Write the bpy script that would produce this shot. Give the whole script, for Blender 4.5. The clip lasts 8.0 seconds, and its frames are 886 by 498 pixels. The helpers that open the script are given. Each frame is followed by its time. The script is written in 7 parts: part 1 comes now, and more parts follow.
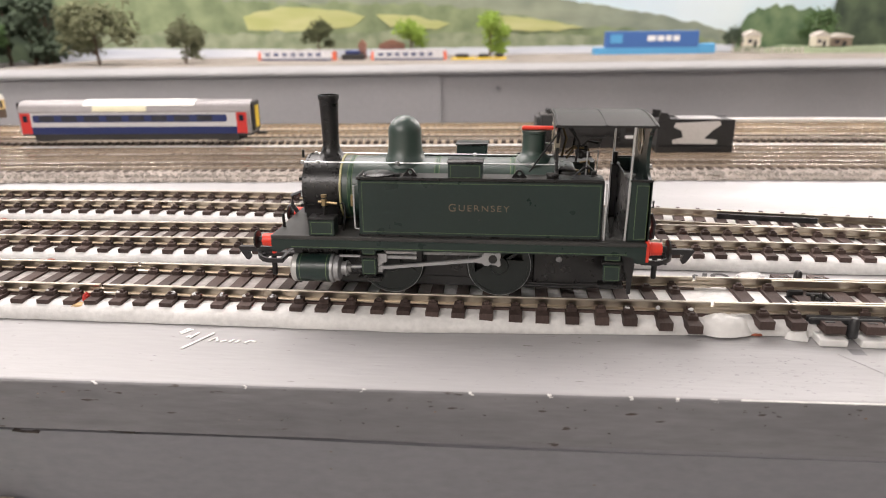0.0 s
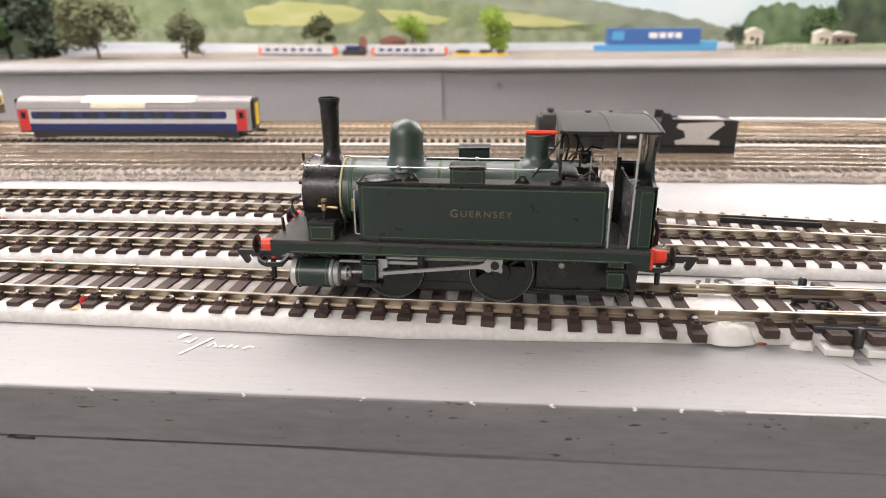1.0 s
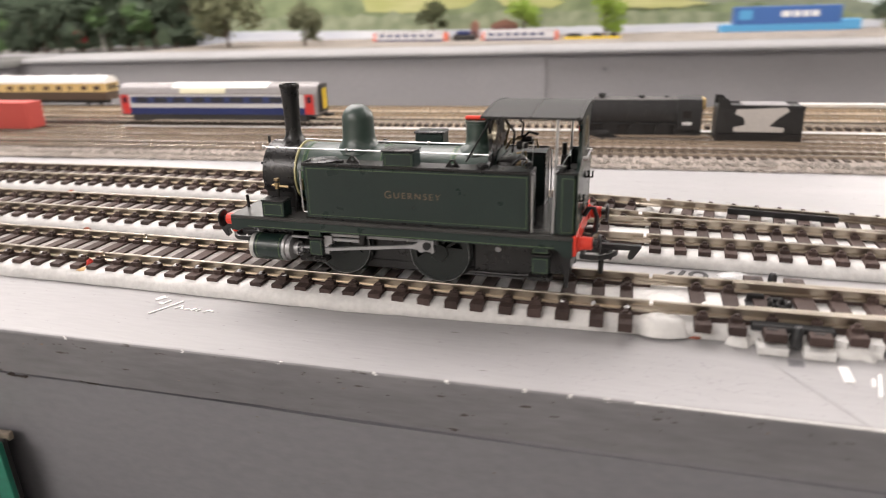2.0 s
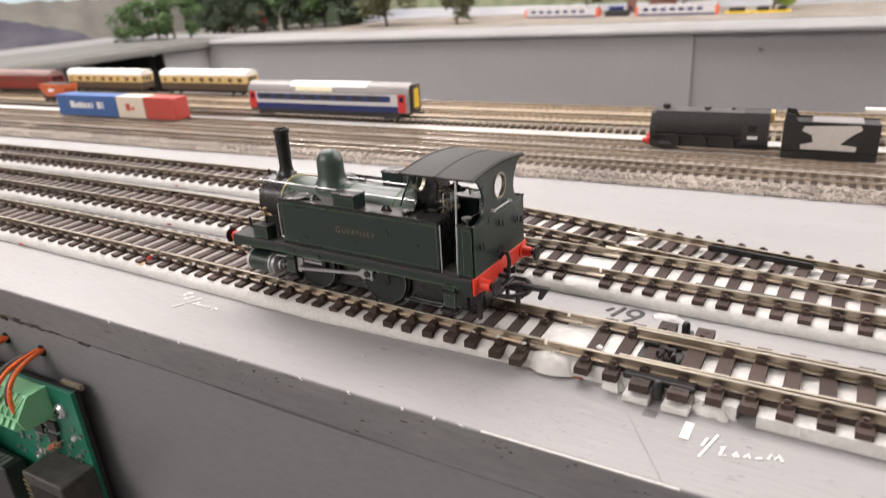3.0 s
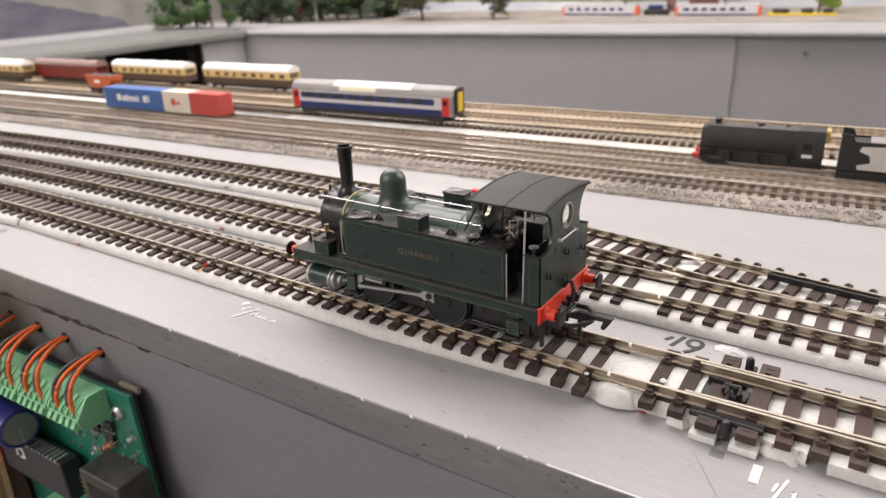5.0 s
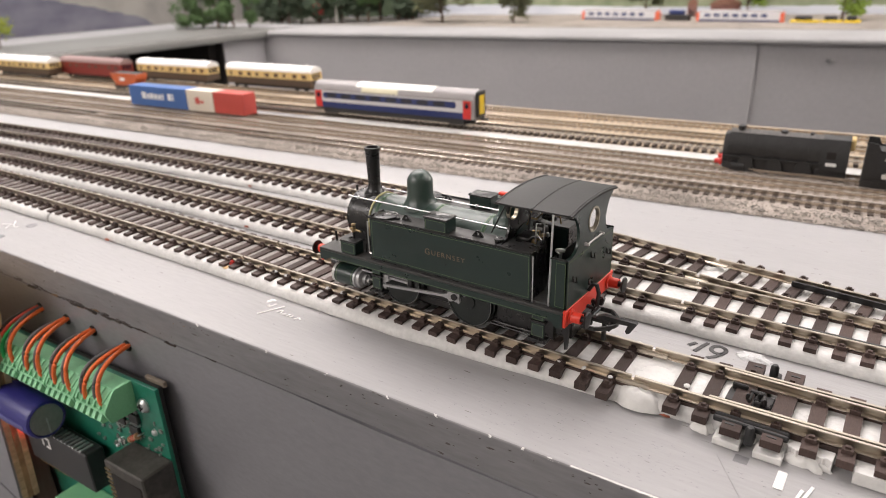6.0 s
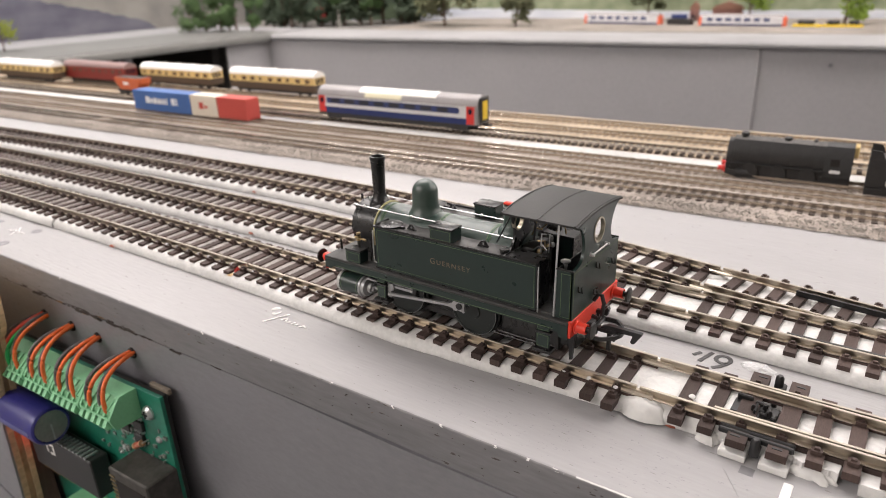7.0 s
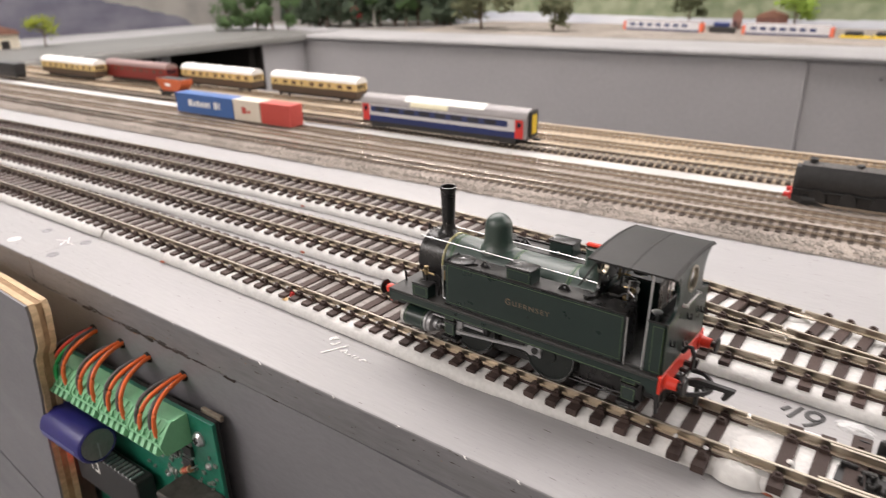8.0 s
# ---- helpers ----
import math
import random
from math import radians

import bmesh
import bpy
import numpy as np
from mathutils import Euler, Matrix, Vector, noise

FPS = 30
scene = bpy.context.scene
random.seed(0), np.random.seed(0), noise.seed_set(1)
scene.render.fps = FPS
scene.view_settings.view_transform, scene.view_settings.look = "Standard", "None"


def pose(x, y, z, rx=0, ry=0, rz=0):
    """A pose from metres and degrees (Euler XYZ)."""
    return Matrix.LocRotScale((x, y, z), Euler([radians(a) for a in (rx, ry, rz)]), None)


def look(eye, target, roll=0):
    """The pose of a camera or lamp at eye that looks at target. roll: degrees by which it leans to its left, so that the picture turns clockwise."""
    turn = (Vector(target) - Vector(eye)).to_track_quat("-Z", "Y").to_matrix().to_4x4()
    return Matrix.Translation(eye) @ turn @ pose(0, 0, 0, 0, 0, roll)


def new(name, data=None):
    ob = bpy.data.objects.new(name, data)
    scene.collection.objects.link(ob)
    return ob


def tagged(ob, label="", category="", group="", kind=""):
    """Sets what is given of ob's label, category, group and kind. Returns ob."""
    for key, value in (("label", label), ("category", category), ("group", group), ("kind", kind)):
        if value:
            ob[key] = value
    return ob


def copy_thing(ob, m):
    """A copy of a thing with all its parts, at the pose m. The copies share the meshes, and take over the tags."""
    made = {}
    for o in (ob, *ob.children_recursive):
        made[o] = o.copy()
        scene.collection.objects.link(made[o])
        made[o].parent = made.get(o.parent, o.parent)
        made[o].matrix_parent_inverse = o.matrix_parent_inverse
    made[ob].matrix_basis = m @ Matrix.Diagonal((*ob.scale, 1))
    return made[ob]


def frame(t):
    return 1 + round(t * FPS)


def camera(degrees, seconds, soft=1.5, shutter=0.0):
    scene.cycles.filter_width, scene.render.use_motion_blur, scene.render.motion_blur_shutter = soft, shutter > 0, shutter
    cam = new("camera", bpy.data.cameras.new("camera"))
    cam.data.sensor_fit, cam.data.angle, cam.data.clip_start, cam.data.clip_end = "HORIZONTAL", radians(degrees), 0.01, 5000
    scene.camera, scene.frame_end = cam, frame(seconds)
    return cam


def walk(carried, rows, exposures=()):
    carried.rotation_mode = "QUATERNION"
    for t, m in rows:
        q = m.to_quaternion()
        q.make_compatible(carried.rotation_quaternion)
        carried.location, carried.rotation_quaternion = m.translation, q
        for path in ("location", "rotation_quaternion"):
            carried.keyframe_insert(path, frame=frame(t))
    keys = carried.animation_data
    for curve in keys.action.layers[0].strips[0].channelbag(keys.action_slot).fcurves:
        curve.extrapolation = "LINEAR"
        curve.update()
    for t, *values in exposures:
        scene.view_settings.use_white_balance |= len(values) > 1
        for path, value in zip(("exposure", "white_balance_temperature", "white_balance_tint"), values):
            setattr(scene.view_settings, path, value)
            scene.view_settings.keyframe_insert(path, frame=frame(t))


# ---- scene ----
cam = camera(66.00, 8.0, soft=0.95, shutter=0.5)
PATH = [
    (0, (0.10806, -0.15404, 0.07323), (0.05699, 0.31770, -0.08444), -0.52),
    (0.5, (0.10832, -0.15196, 0.07457), (0.05752, 0.31923, -0.08479), -0.33),
    (1, (0.10734, -0.15135, 0.07500), (0.05666, 0.31932, -0.08595), -0.17),
    (1.2, (0.10765, -0.15211, 0.07416), (0.05762, 0.31915, -0.08670), -0.17),
    (1.3, (0.10853, -0.15258, 0.07314), (0.05805, 0.31859, -0.08844), -0.54),
    (1.4, (0.11033, -0.15593, 0.07051), (0.05912, 0.31535, -0.09095), -1.21),
    (1.5, (0.11363, -0.15740, 0.06452), (0.05939, 0.31277, -0.09672), -2.95),
    (1.6, (0.11942, -0.15996, 0.06654), (0.05928, 0.30678, -0.09523), -2.46),
    (1.7, (0.12708, -0.15755, 0.06891), (0.04824, 0.30817, -0.09508), -2.21),
    (2.8, (0.21655, -0.14116, 0.09393), (-0.02643, 0.25419, -0.09224), -2.37),
    (3, (0.22088, -0.14119, 0.09969), (-0.02880, 0.24941, -0.08765), -3.48),
    (3.2, (0.22138, -0.13885, 0.10635), (-0.03201, 0.24957, -0.08118), -2.93),
    (3.5, (0.21840, -0.14032, 0.10916), (-0.03615, 0.24721, -0.07799), -3.09),
    (4, (0.21858, -0.14020, 0.11319), (-0.03701, 0.24732, -0.07256), -2.26),
    (4.2, (0.21854, -0.13982, 0.11252), (-0.03687, 0.24685, -0.07444), -2.31),
    (4.5, (0.21748, -0.14062, 0.11153), (-0.03968, 0.24425, -0.07755), -2.31),
    (4.7, (0.21566, -0.14211, 0.11129), (-0.04354, 0.24141, -0.08013), -2.35),
    (5, (0.20980, -0.14456, 0.10943), (-0.05286, 0.23466, -0.08344), -2.42),
    (5.2, (0.20977, -0.14664, 0.10738), (-0.05735, 0.22977, -0.08488), -2.36),
    (6.5, (0.20695, -0.14858, 0.11197), (-0.06456, 0.22566, -0.07835), -1.76),
    (7, (0.20687, -0.14867, 0.11233), (-0.06556, 0.22537, -0.07709), -1.75),
    (7.2, (0.20279, -0.14768, 0.11441), (-0.07105, 0.22498, -0.07530), -1.34),
    (7.5, (0.19795, -0.14712, 0.11529), (-0.07971, 0.22322, -0.07376), -1.30),
    (8, (0.18627, -0.14673, 0.11948), (-0.09877, 0.21754, -0.07043), -0.77),
]
walk(cam, [(t, look(eye, target, roll)) for t, eye, target, roll in PATH], [(0, 0.78), (0.5, 0.84), (1.2, 0.86), (1.7, 0.78), (3.0, 0.70), (3.6, 0.60), (8, 0.60)])

cam.data.dof.use_dof = True
cam.data.dof.focus_distance = 0.188
cam.data.dof.aperture_fstop = 22.0

# ---- world and light: a closed hobby room lit by added, unseen area lamps ----
world = bpy.data.worlds.new("room_air")
scene.world = world
world.use_nodes = True
world.node_tree.nodes["Background"].inputs[0].default_value = (0.9, 0.95, 1.0, 1)
world.node_tree.nodes["Background"].inputs[1].default_value = 0.02


def area_lamp(x, y, z, length, width, watts, turn=0.0):
    """An unseen area lamp at ceiling height, facing down; no fitting is built."""
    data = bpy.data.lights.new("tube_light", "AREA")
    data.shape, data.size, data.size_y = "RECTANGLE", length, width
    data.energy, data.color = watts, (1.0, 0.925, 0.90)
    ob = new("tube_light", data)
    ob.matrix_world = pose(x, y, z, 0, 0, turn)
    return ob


# Added lamps placed for brightness and glints; negative y ones are front fill.
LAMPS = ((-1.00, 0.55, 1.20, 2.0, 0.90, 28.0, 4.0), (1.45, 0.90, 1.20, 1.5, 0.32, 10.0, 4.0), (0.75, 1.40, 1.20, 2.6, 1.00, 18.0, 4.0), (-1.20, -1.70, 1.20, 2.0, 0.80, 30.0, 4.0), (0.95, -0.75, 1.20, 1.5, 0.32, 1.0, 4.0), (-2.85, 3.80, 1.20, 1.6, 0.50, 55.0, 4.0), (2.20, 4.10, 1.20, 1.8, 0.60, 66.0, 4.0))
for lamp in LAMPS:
    area_lamp(*lamp)

# ---- materials ----


def surface(name, base, rough=0.5, metal=0.0, grain=0.0, grain_scale=800.0, blotch=0.0, blotch_scale=60.0, bump=0.0,
            bump_scale=1500.0, rough_var=0.0, stretch=(1, 1, 1), rand=0.0, spec=0.5, coat=0.0, specks=None, speck_scale=300.0, speck_at=0.72):
    """A procedural surface: base colour with fine grain, wide blotches, optional specks of a second colour, relief."""
    m = bpy.data.materials.new(name)
    m.use_nodes = True
    t = m.node_tree
    n, link = t.nodes, t.links.new
    b = n["Principled BSDF"]
    b.inputs["Roughness"].default_value = rough
    b.inputs["Metallic"].default_value = metal
    b.inputs["Specular IOR Level"].default_value = spec
    b.inputs["Coat Weight"].default_value = coat
    b.inputs["Coat Roughness"].default_value = 0.15
    co = n.new("ShaderNodeTexCoord")
    mp = n.new("ShaderNodeMapping")
    mp.inputs["Scale"].default_value = stretch
    link(co.outputs["Object"], mp.inputs["Vector"])
    out = None

    def noise_tex(scale, detail=4.0):
        x = n.new("ShaderNodeTexNoise")
        x.inputs["Scale"].default_value = scale
        x.inputs["Detail"].default_value = detail
        link(mp.outputs[0], x.inputs["Vector"])
        return x.outputs["Fac"]

    def times(colour, fac, amount):
        r = n.new("ShaderNodeMapRange")
        r.inputs["From Min"].default_value, r.inputs["From Max"].default_value = 0.28, 0.72
        r.inputs["To Min"].default_value, r.inputs["To Max"].default_value = 1.0 - amount, 1.0 + amount
        link(fac, r.inputs["Value"])
        v = n.new("ShaderNodeVectorMath")
        v.operation = "SCALE"
        link(r.outputs[0], v.inputs["Scale"])
        if colour is None:
            v.inputs[0].default_value = base
        else:
            link(colour, v.inputs[0])
        return v.outputs[0]

    if grain:
        out = times(out, noise_tex(grain_scale), grain)
    if blotch:
        out = times(out, noise_tex(blotch_scale, 6.0), blotch)
    if rand:
        info = n.new("ShaderNodeObjectInfo")
        out = times(out, info.outputs["Random"], rand)
    if specks:
        sp = noise_tex(speck_scale, 2.0)
        r = n.new("ShaderNodeMapRange")
        r.inputs["From Min"].default_value, r.inputs["From Max"].default_value = speck_at, speck_at + 0.03
        link(sp, r.inputs["Value"])
        mx = n.new("ShaderNodeMix")
        mx.data_type = "RGBA"
        link(r.outputs[0], mx.inputs[0])
        if out is None:
            mx.inputs[6].default_value = (*base, 1)
        else:
            link(out, mx.inputs[6])
        mx.inputs[7].default_value = (*specks, 1)
        out = mx.outputs[2]
    if out is None:
        b.inputs["Base Color"].default_value = (*base, 1)
    else:
        link(out, b.inputs["Base Color"])
    if rough_var:
        r = n.new("ShaderNodeMapRange")
        r.inputs["From Min"].default_value, r.inputs["From Max"].default_value = 0.3, 0.7
        r.inputs["To Min"].default_value, r.inputs["To Max"].default_value = max(0.02, rough - rough_var), min(1.0, rough + rough_var)
        link(noise_tex(blotch_scale * 3.1), r.inputs["Value"])
        link(r.outputs[0], b.inputs["Roughness"])
    if bump:
        bp = n.new("ShaderNodeBump")
        bp.inputs["Strength"].default_value = 1.0
        bp.inputs["Distance"].default_value = bump
        link(noise_tex(bump_scale, 5.0), bp.inputs["Height"])
        link(bp.outputs[0], b.inputs["Normal"])
    return m


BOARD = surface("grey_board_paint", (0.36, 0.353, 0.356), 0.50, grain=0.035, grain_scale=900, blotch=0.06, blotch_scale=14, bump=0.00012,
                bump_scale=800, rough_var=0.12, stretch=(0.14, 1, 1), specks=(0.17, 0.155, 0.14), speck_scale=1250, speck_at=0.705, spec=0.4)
# Board grey darkened for upright faces: their weak light is in the colour.
FASCIA = surface("shaded_grey_fascia_paint", (0.188, 0.185, 0.200), 0.46, grain=0.08, grain_scale=700, blotch=0.08, blotch_scale=16, bump=0.00010,
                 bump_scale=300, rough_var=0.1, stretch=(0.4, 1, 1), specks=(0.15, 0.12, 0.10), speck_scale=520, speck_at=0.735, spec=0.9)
# Front edge: real wear, with the face's shade put into a darker grey.
EDGE = surface("shaded_worn_edge_paint", (0.185, 0.181, 0.190), 0.36, grain=0.12, grain_scale=500, blotch=0.15, blotch_scale=45, bump=0.0003,
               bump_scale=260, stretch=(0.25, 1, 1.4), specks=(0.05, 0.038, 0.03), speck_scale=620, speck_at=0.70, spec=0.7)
# Near-black of joints and holes; also holds the shade inside openings.
GAP = surface("joint_and_shade_black", (0.02, 0.017, 0.015), 0.9)
PLY_RAW = surface("raw_plywood", (0.55, 0.40, 0.24), 0.7, grain=0.18, grain_scale=350, blotch=0.2, blotch_scale=90, bump=0.0003, bump_scale=400, stretch=(0.4, 1, 3))
PLY_DARK = surface("dark_plywood_ply", (0.30, 0.19, 0.10), 0.75, grain=0.2, grain_scale=300, blotch=0.2, blotch_scale=80, bump=0.0003, bump_scale=400)
OLD_WOOD = surface("old_dark_wood", (0.115, 0.082, 0.062), 0.8, grain=0.3, grain_scale=260, blotch=0.3, blotch_scale=70, bump=0.0004, bump_scale=300, stretch=(1, 1, 0.15))
FOAM = surface("white_foam", (0.68, 0.67, 0.655), 0.85, grain=0.08, grain_scale=700, blotch=0.11, blotch_scale=60, bump=0.0004, bump_scale=350)
PUTTY = surface("white_filler", (0.74, 0.73, 0.71), 0.5, grain=0.05, grain_scale=400, blotch=0.08, blotch_scale=90, bump=0.0007, bump_scale=220)
GLUE = surface("dried_clear_glue", (0.60, 0.60, 0.60), 0.14, grain=0.1, grain_scale=500, bump=0.0012, bump_scale=420)
SLEEPER = surface("brown_plastic_sleeper", (0.068, 0.046, 0.040), 0.64, spec=0.28, grain=0.15, grain_scale=900, bump=0.00012, bump_scale=1400, stretch=(3, 0.5, 1), rand=0.22)
RAIL = surface("nickel_silver_rail", (0.45, 0.395, 0.325), 0.36, metal=1.0, grain=0.10, grain_scale=500, blotch=0.22, blotch_scale=70, rough_var=0.10, stretch=(0.3, 1, 1))
RAIL_TOP = surface("polished_rail_head", (0.43, 0.39, 0.325), 0.40, metal=1.0, grain=0.08, grain_scale=400, stretch=(0.3, 1, 1))
BLACK_PLASTIC = surface("black_plastic", (0.018, 0.018, 0.019), 0.42, grain=0.15, grain_scale=700, rough_var=0.1)
RED_BLOB = surface("red_paint_blob", (0.55, 0.04, 0.03), 0.5, grain=0.15, grain_scale=700)
RUST_STAIN = surface("rust_red_stain", (0.30, 0.085, 0.045), 0.7, grain=0.3, grain_scale=500, blotch=0.3, blotch_scale=300)
AMBER = surface("amber_stain", (0.62, 0.42, 0.20), 0.6, grain=0.25, grain_scale=400)
WHITE_INK = surface("white_marker_ink", (0.86, 0.85, 0.83), 0.6, grain=0.05)
BLACK_INK = surface("black_marker_ink", (0.05, 0.048, 0.048), 0.55, grain=0.25, grain_scale=900)
LOCO_GREEN = surface("dark_green_loco_paint", (0.0110, 0.0245, 0.0205), 0.32, grain=0.06, grain_scale=1500, blotch=0.08, blotch_scale=60, bump=0.00002, bump_scale=2500, rough_var=0.06, coat=0.05)
BOILER_GREEN = surface("satin_green_boiler_paint", (0.024, 0.048, 0.038), 0.40, grain=0.06, grain_scale=1500, blotch=0.08, blotch_scale=80, bump=0.00002, bump_scale=2500, rough_var=0.06, coat=0.4, spec=0.65)
BOILER_GREEN.node_tree.nodes["Principled BSDF"].inputs["Coat Roughness"].default_value = 0.34
EDGE_GREEN = surface("mid_green_edging", (0.016, 0.058, 0.026), 0.4, grain=0.05)
LOCO_BLACK = surface("satin_black_loco_paint", (0.011, 0.0105, 0.0105), 0.31, grain=0.12, grain_scale=1200, blotch=0.1, blotch_scale=120, rough_var=0.08)
ROOF_GREY = surface("dark_grey_cab_roof_paint", (0.0135, 0.013, 0.012), 0.58, grain=0.12, grain_scale=900, blotch=0.12, blotch_scale=120, bump=0.00003, bump_scale=1500,
                    specks=(0.22, 0.21, 0.2), speck_scale=420, speck_at=0.78)
PLATE_GREY = surface("dusty_footplate_black", (0.040, 0.039, 0.037), 0.40, grain=0.15, grain_scale=900, blotch=0.15, blotch_scale=200)
LOCO_RED = surface("vermilion_buffer_beam", (0.72, 0.045, 0.022), 0.38, grain=0.05, grain_scale=900)
LINING = surface("pale_green_lining", (0.11, 0.17, 0.075), 0.5)
RING_CREAM = surface("cream_yellow_ring", (0.50, 0.46, 0.24), 0.4, grain=0.1)
# Glossy black floor lifted to grey, its reflection put into the colour.
CAB_FLOOR = surface("sheen_grey_cab_floor", (0.075, 0.075, 0.073), 0.22, grain=0.15)
GOLD = surface("gilt_lettering", (0.19, 0.135, 0.085), 0.5, grain=0.12, grain_scale=2500)
BRASS = surface("brass_fitting", (0.36, 0.27, 0.15), 0.40, metal=1.0, grain=0.1)
STEEL = surface("bright_steel_wire", (0.62, 0.62, 0.62), 0.30, metal=0.8, grain=0.05)
ROD = surface("grey_steel_rod", (0.36, 0.36, 0.365), 0.42, metal=0.55, grain=0.08, grain_scale=1200)
DARK_METAL = surface("blackened_metal", (0.025, 0.024, 0.024), 0.4, metal=0.4, grain=0.1)
WHEEL = surface("dark_green_wheel", (0.0055, 0.0095, 0.0085), 0.45, grain=0.1, grain_scale=900)
PALE_TRIM = surface("pale_cylinder_cover", (0.50, 0.50, 0.48), 0.4, metal=0.3)
GLASS_RIM = surface("brass_window_rim", (0.40, 0.36, 0.28), 0.35, metal=0.8)

m = bpy.data.materials.new("clear_glazing")
m.use_nodes = True
m.node_tree.nodes["Principled BSDF"].inputs["Transmission Weight"].default_value = 1.0
m.node_tree.nodes["Principled BSDF"].inputs["Roughness"].default_value = 0.06
m.node_tree.nodes["Principled BSDF"].inputs["IOR"].default_value = 1.3
GLAZING = m

# ---- mesh helpers (numbers in metres unless a thing says millimetres) ----
MM = 0.001


def mesh_of(bm, name, mat, smooth=None):
    me = bpy.data.meshes.new(name)
    bmesh.ops.recalc_face_normals(bm, faces=bm.faces)
    bm.to_mesh(me)
    bm.free()
    if smooth is not None:
        me.shade_smooth()
        me.set_sharp_from_angle(angle=radians(smooth))
    for one in mat if isinstance(mat, (list, tuple)) else (mat,):
        me.materials.append(one)
    return me


def part(name, bm, mat, parent=None, label="", smooth=35):
    ob = new(name, mesh_of(bm, name, mat, smooth))
    if parent is not None:
        ob.parent = parent
    if label:
        ob["label"] = label
    return ob


def thing(name, label, category, m=None, group="", kind=""):
    ob = new(name)
    ob.empty_display_size = 0.01
    if m is not None:
        ob.matrix_world = m
    return tagged(ob, label, category, group, kind)


def single(name, bm, mat, label, category, group="", kind="", m=None, smooth=35):
    ob = new(name, mesh_of(bm, name, mat, smooth))
    if m is not None:
        ob.matrix_world = m
    return tagged(ob, label, category, group, kind)


def box(bm, x0, x1, y0, y1, z0, z1, bevel=0.0, k=1.0, seg=1):
    x0, x1, y0, y1, z0, z1, bevel = (v * k for v in (x0, x1, y0, y1, z0, z1, bevel))
    vs = [bm.verts.new(p) for p in ((x0, y0, z0), (x1, y0, z0), (x1, y1, z0), (x0, y1, z0), (x0, y0, z1), (x1, y0, z1), (x1, y1, z1), (x0, y1, z1))]
    fs = [bm.faces.new([vs[i] for i in q]) for q in ((0, 3, 2, 1), (4, 5, 6, 7), (0, 1, 5, 4), (1, 2, 6, 5), (2, 3, 7, 6), (3, 0, 4, 7))]
    if bevel > 0:
        edges = list({e for f in fs for e in f.edges})
        bmesh.ops.bevel(bm, geom=edges, offset=bevel, segments=seg, affect="EDGES", profile=0.5)
    return bm


def prism(bm, outline, axis, a, b, k=1.0):
    """A polygon of (u, v) pairs pushed along an axis from a to b: axis y takes (x, z), x takes (y, z), z takes (x, y)."""
    put = {"y": lambda u, v, w: (u, w, v), "x": lambda u, v, w: (w, u, v), "z": lambda u, v, w: (u, v, w)}[axis]
    lo = [bm.verts.new([c * k for c in put(u, v, a)]) for u, v in outline]
    hi = [bm.verts.new([c * k for c in put(u, v, b)]) for u, v in outline]
    n = len(outline)
    bm.faces.new(lo)
    bm.faces.new(hi[::-1])
    for i in range(n):
        bm.faces.new((lo[i], hi[i], hi[(i + 1) % n], lo[(i + 1) % n]))
    return bm


def frame_of(p, q):
    d = (Vector(q) - Vector(p)).normalized()
    side = d.cross(Vector((0, 0, 1)) if abs(d.z) < 0.9 else Vector((1, 0, 0))).normalized()
    return d, side, side.cross(d)


def rod(bm, p, q, r0, r1=None, seg=10, k=1.0):
    """A closed round bar or cone from p to q."""
    r1 = r0 if r1 is None else r1
    p, q = Vector(p) * k, Vector(q) * k
    _, s, u = frame_of(p, q)
    rings = []
    for c, r in ((p, r0 * k), (q, r1 * k)):
        rings.append([bm.verts.new(c + r * (math.cos(a) * s + math.sin(a) * u)) for a in (2 * math.pi * i / seg for i in range(seg))])
    bm.faces.new(rings[0][::-1])
    bm.faces.new(rings[1])
    for i in range(seg):
        j = (i + 1) % seg
        bm.faces.new((rings[0][i], rings[0][j], rings[1][j], rings[1][i]))
    return bm


def lathe(bm, profile, origin=(0, 0, 0), axis="z", seg=28, k=1.0, ring=False):
    """A profile of (radius, height) turned round an axis through origin."""
    o = Vector(origin) * k
    put = {"z": lambda c, s, h: Vector((c, s, h)), "x": lambda c, s, h: Vector((h, c, s)), "y": lambda c, s, h: Vector((c, h, s))}[axis]
    rings = []
    for r, h in profile:
        if r < 1e-9:
            rings.append([bm.verts.new(o + put(0, 0, h * k))])
        else:
            rings.append([bm.verts.new(o + put(r * k * math.cos(2 * math.pi * i / seg), r * k * math.sin(2 * math.pi * i / seg), h * k)) for i in range(seg)])
    for a, b in zip(rings, rings[1:]):
        for i in range(seg):
            j = (i + 1) % seg
            if len(a) == 1 and len(b) > 1:
                bm.faces.new((a[0], b[i], b[j]))
            elif len(b) == 1 and len(a) > 1:
                bm.faces.new((a[i], b[0], a[j]))
            elif len(a) > 1:
                bm.faces.new((a[i], a[j], b[j], b[i]))
    if ring:
        a, b = rings[-1], rings[0]
        for i in range(seg):
            j = (i + 1) % seg
            bm.faces.new((a[i], a[j], b[j], b[i]))
        return bm
    for end in (rings[0], rings[-1]):
        if len(end) > 2:
            bm.faces.new(end)
    return bm


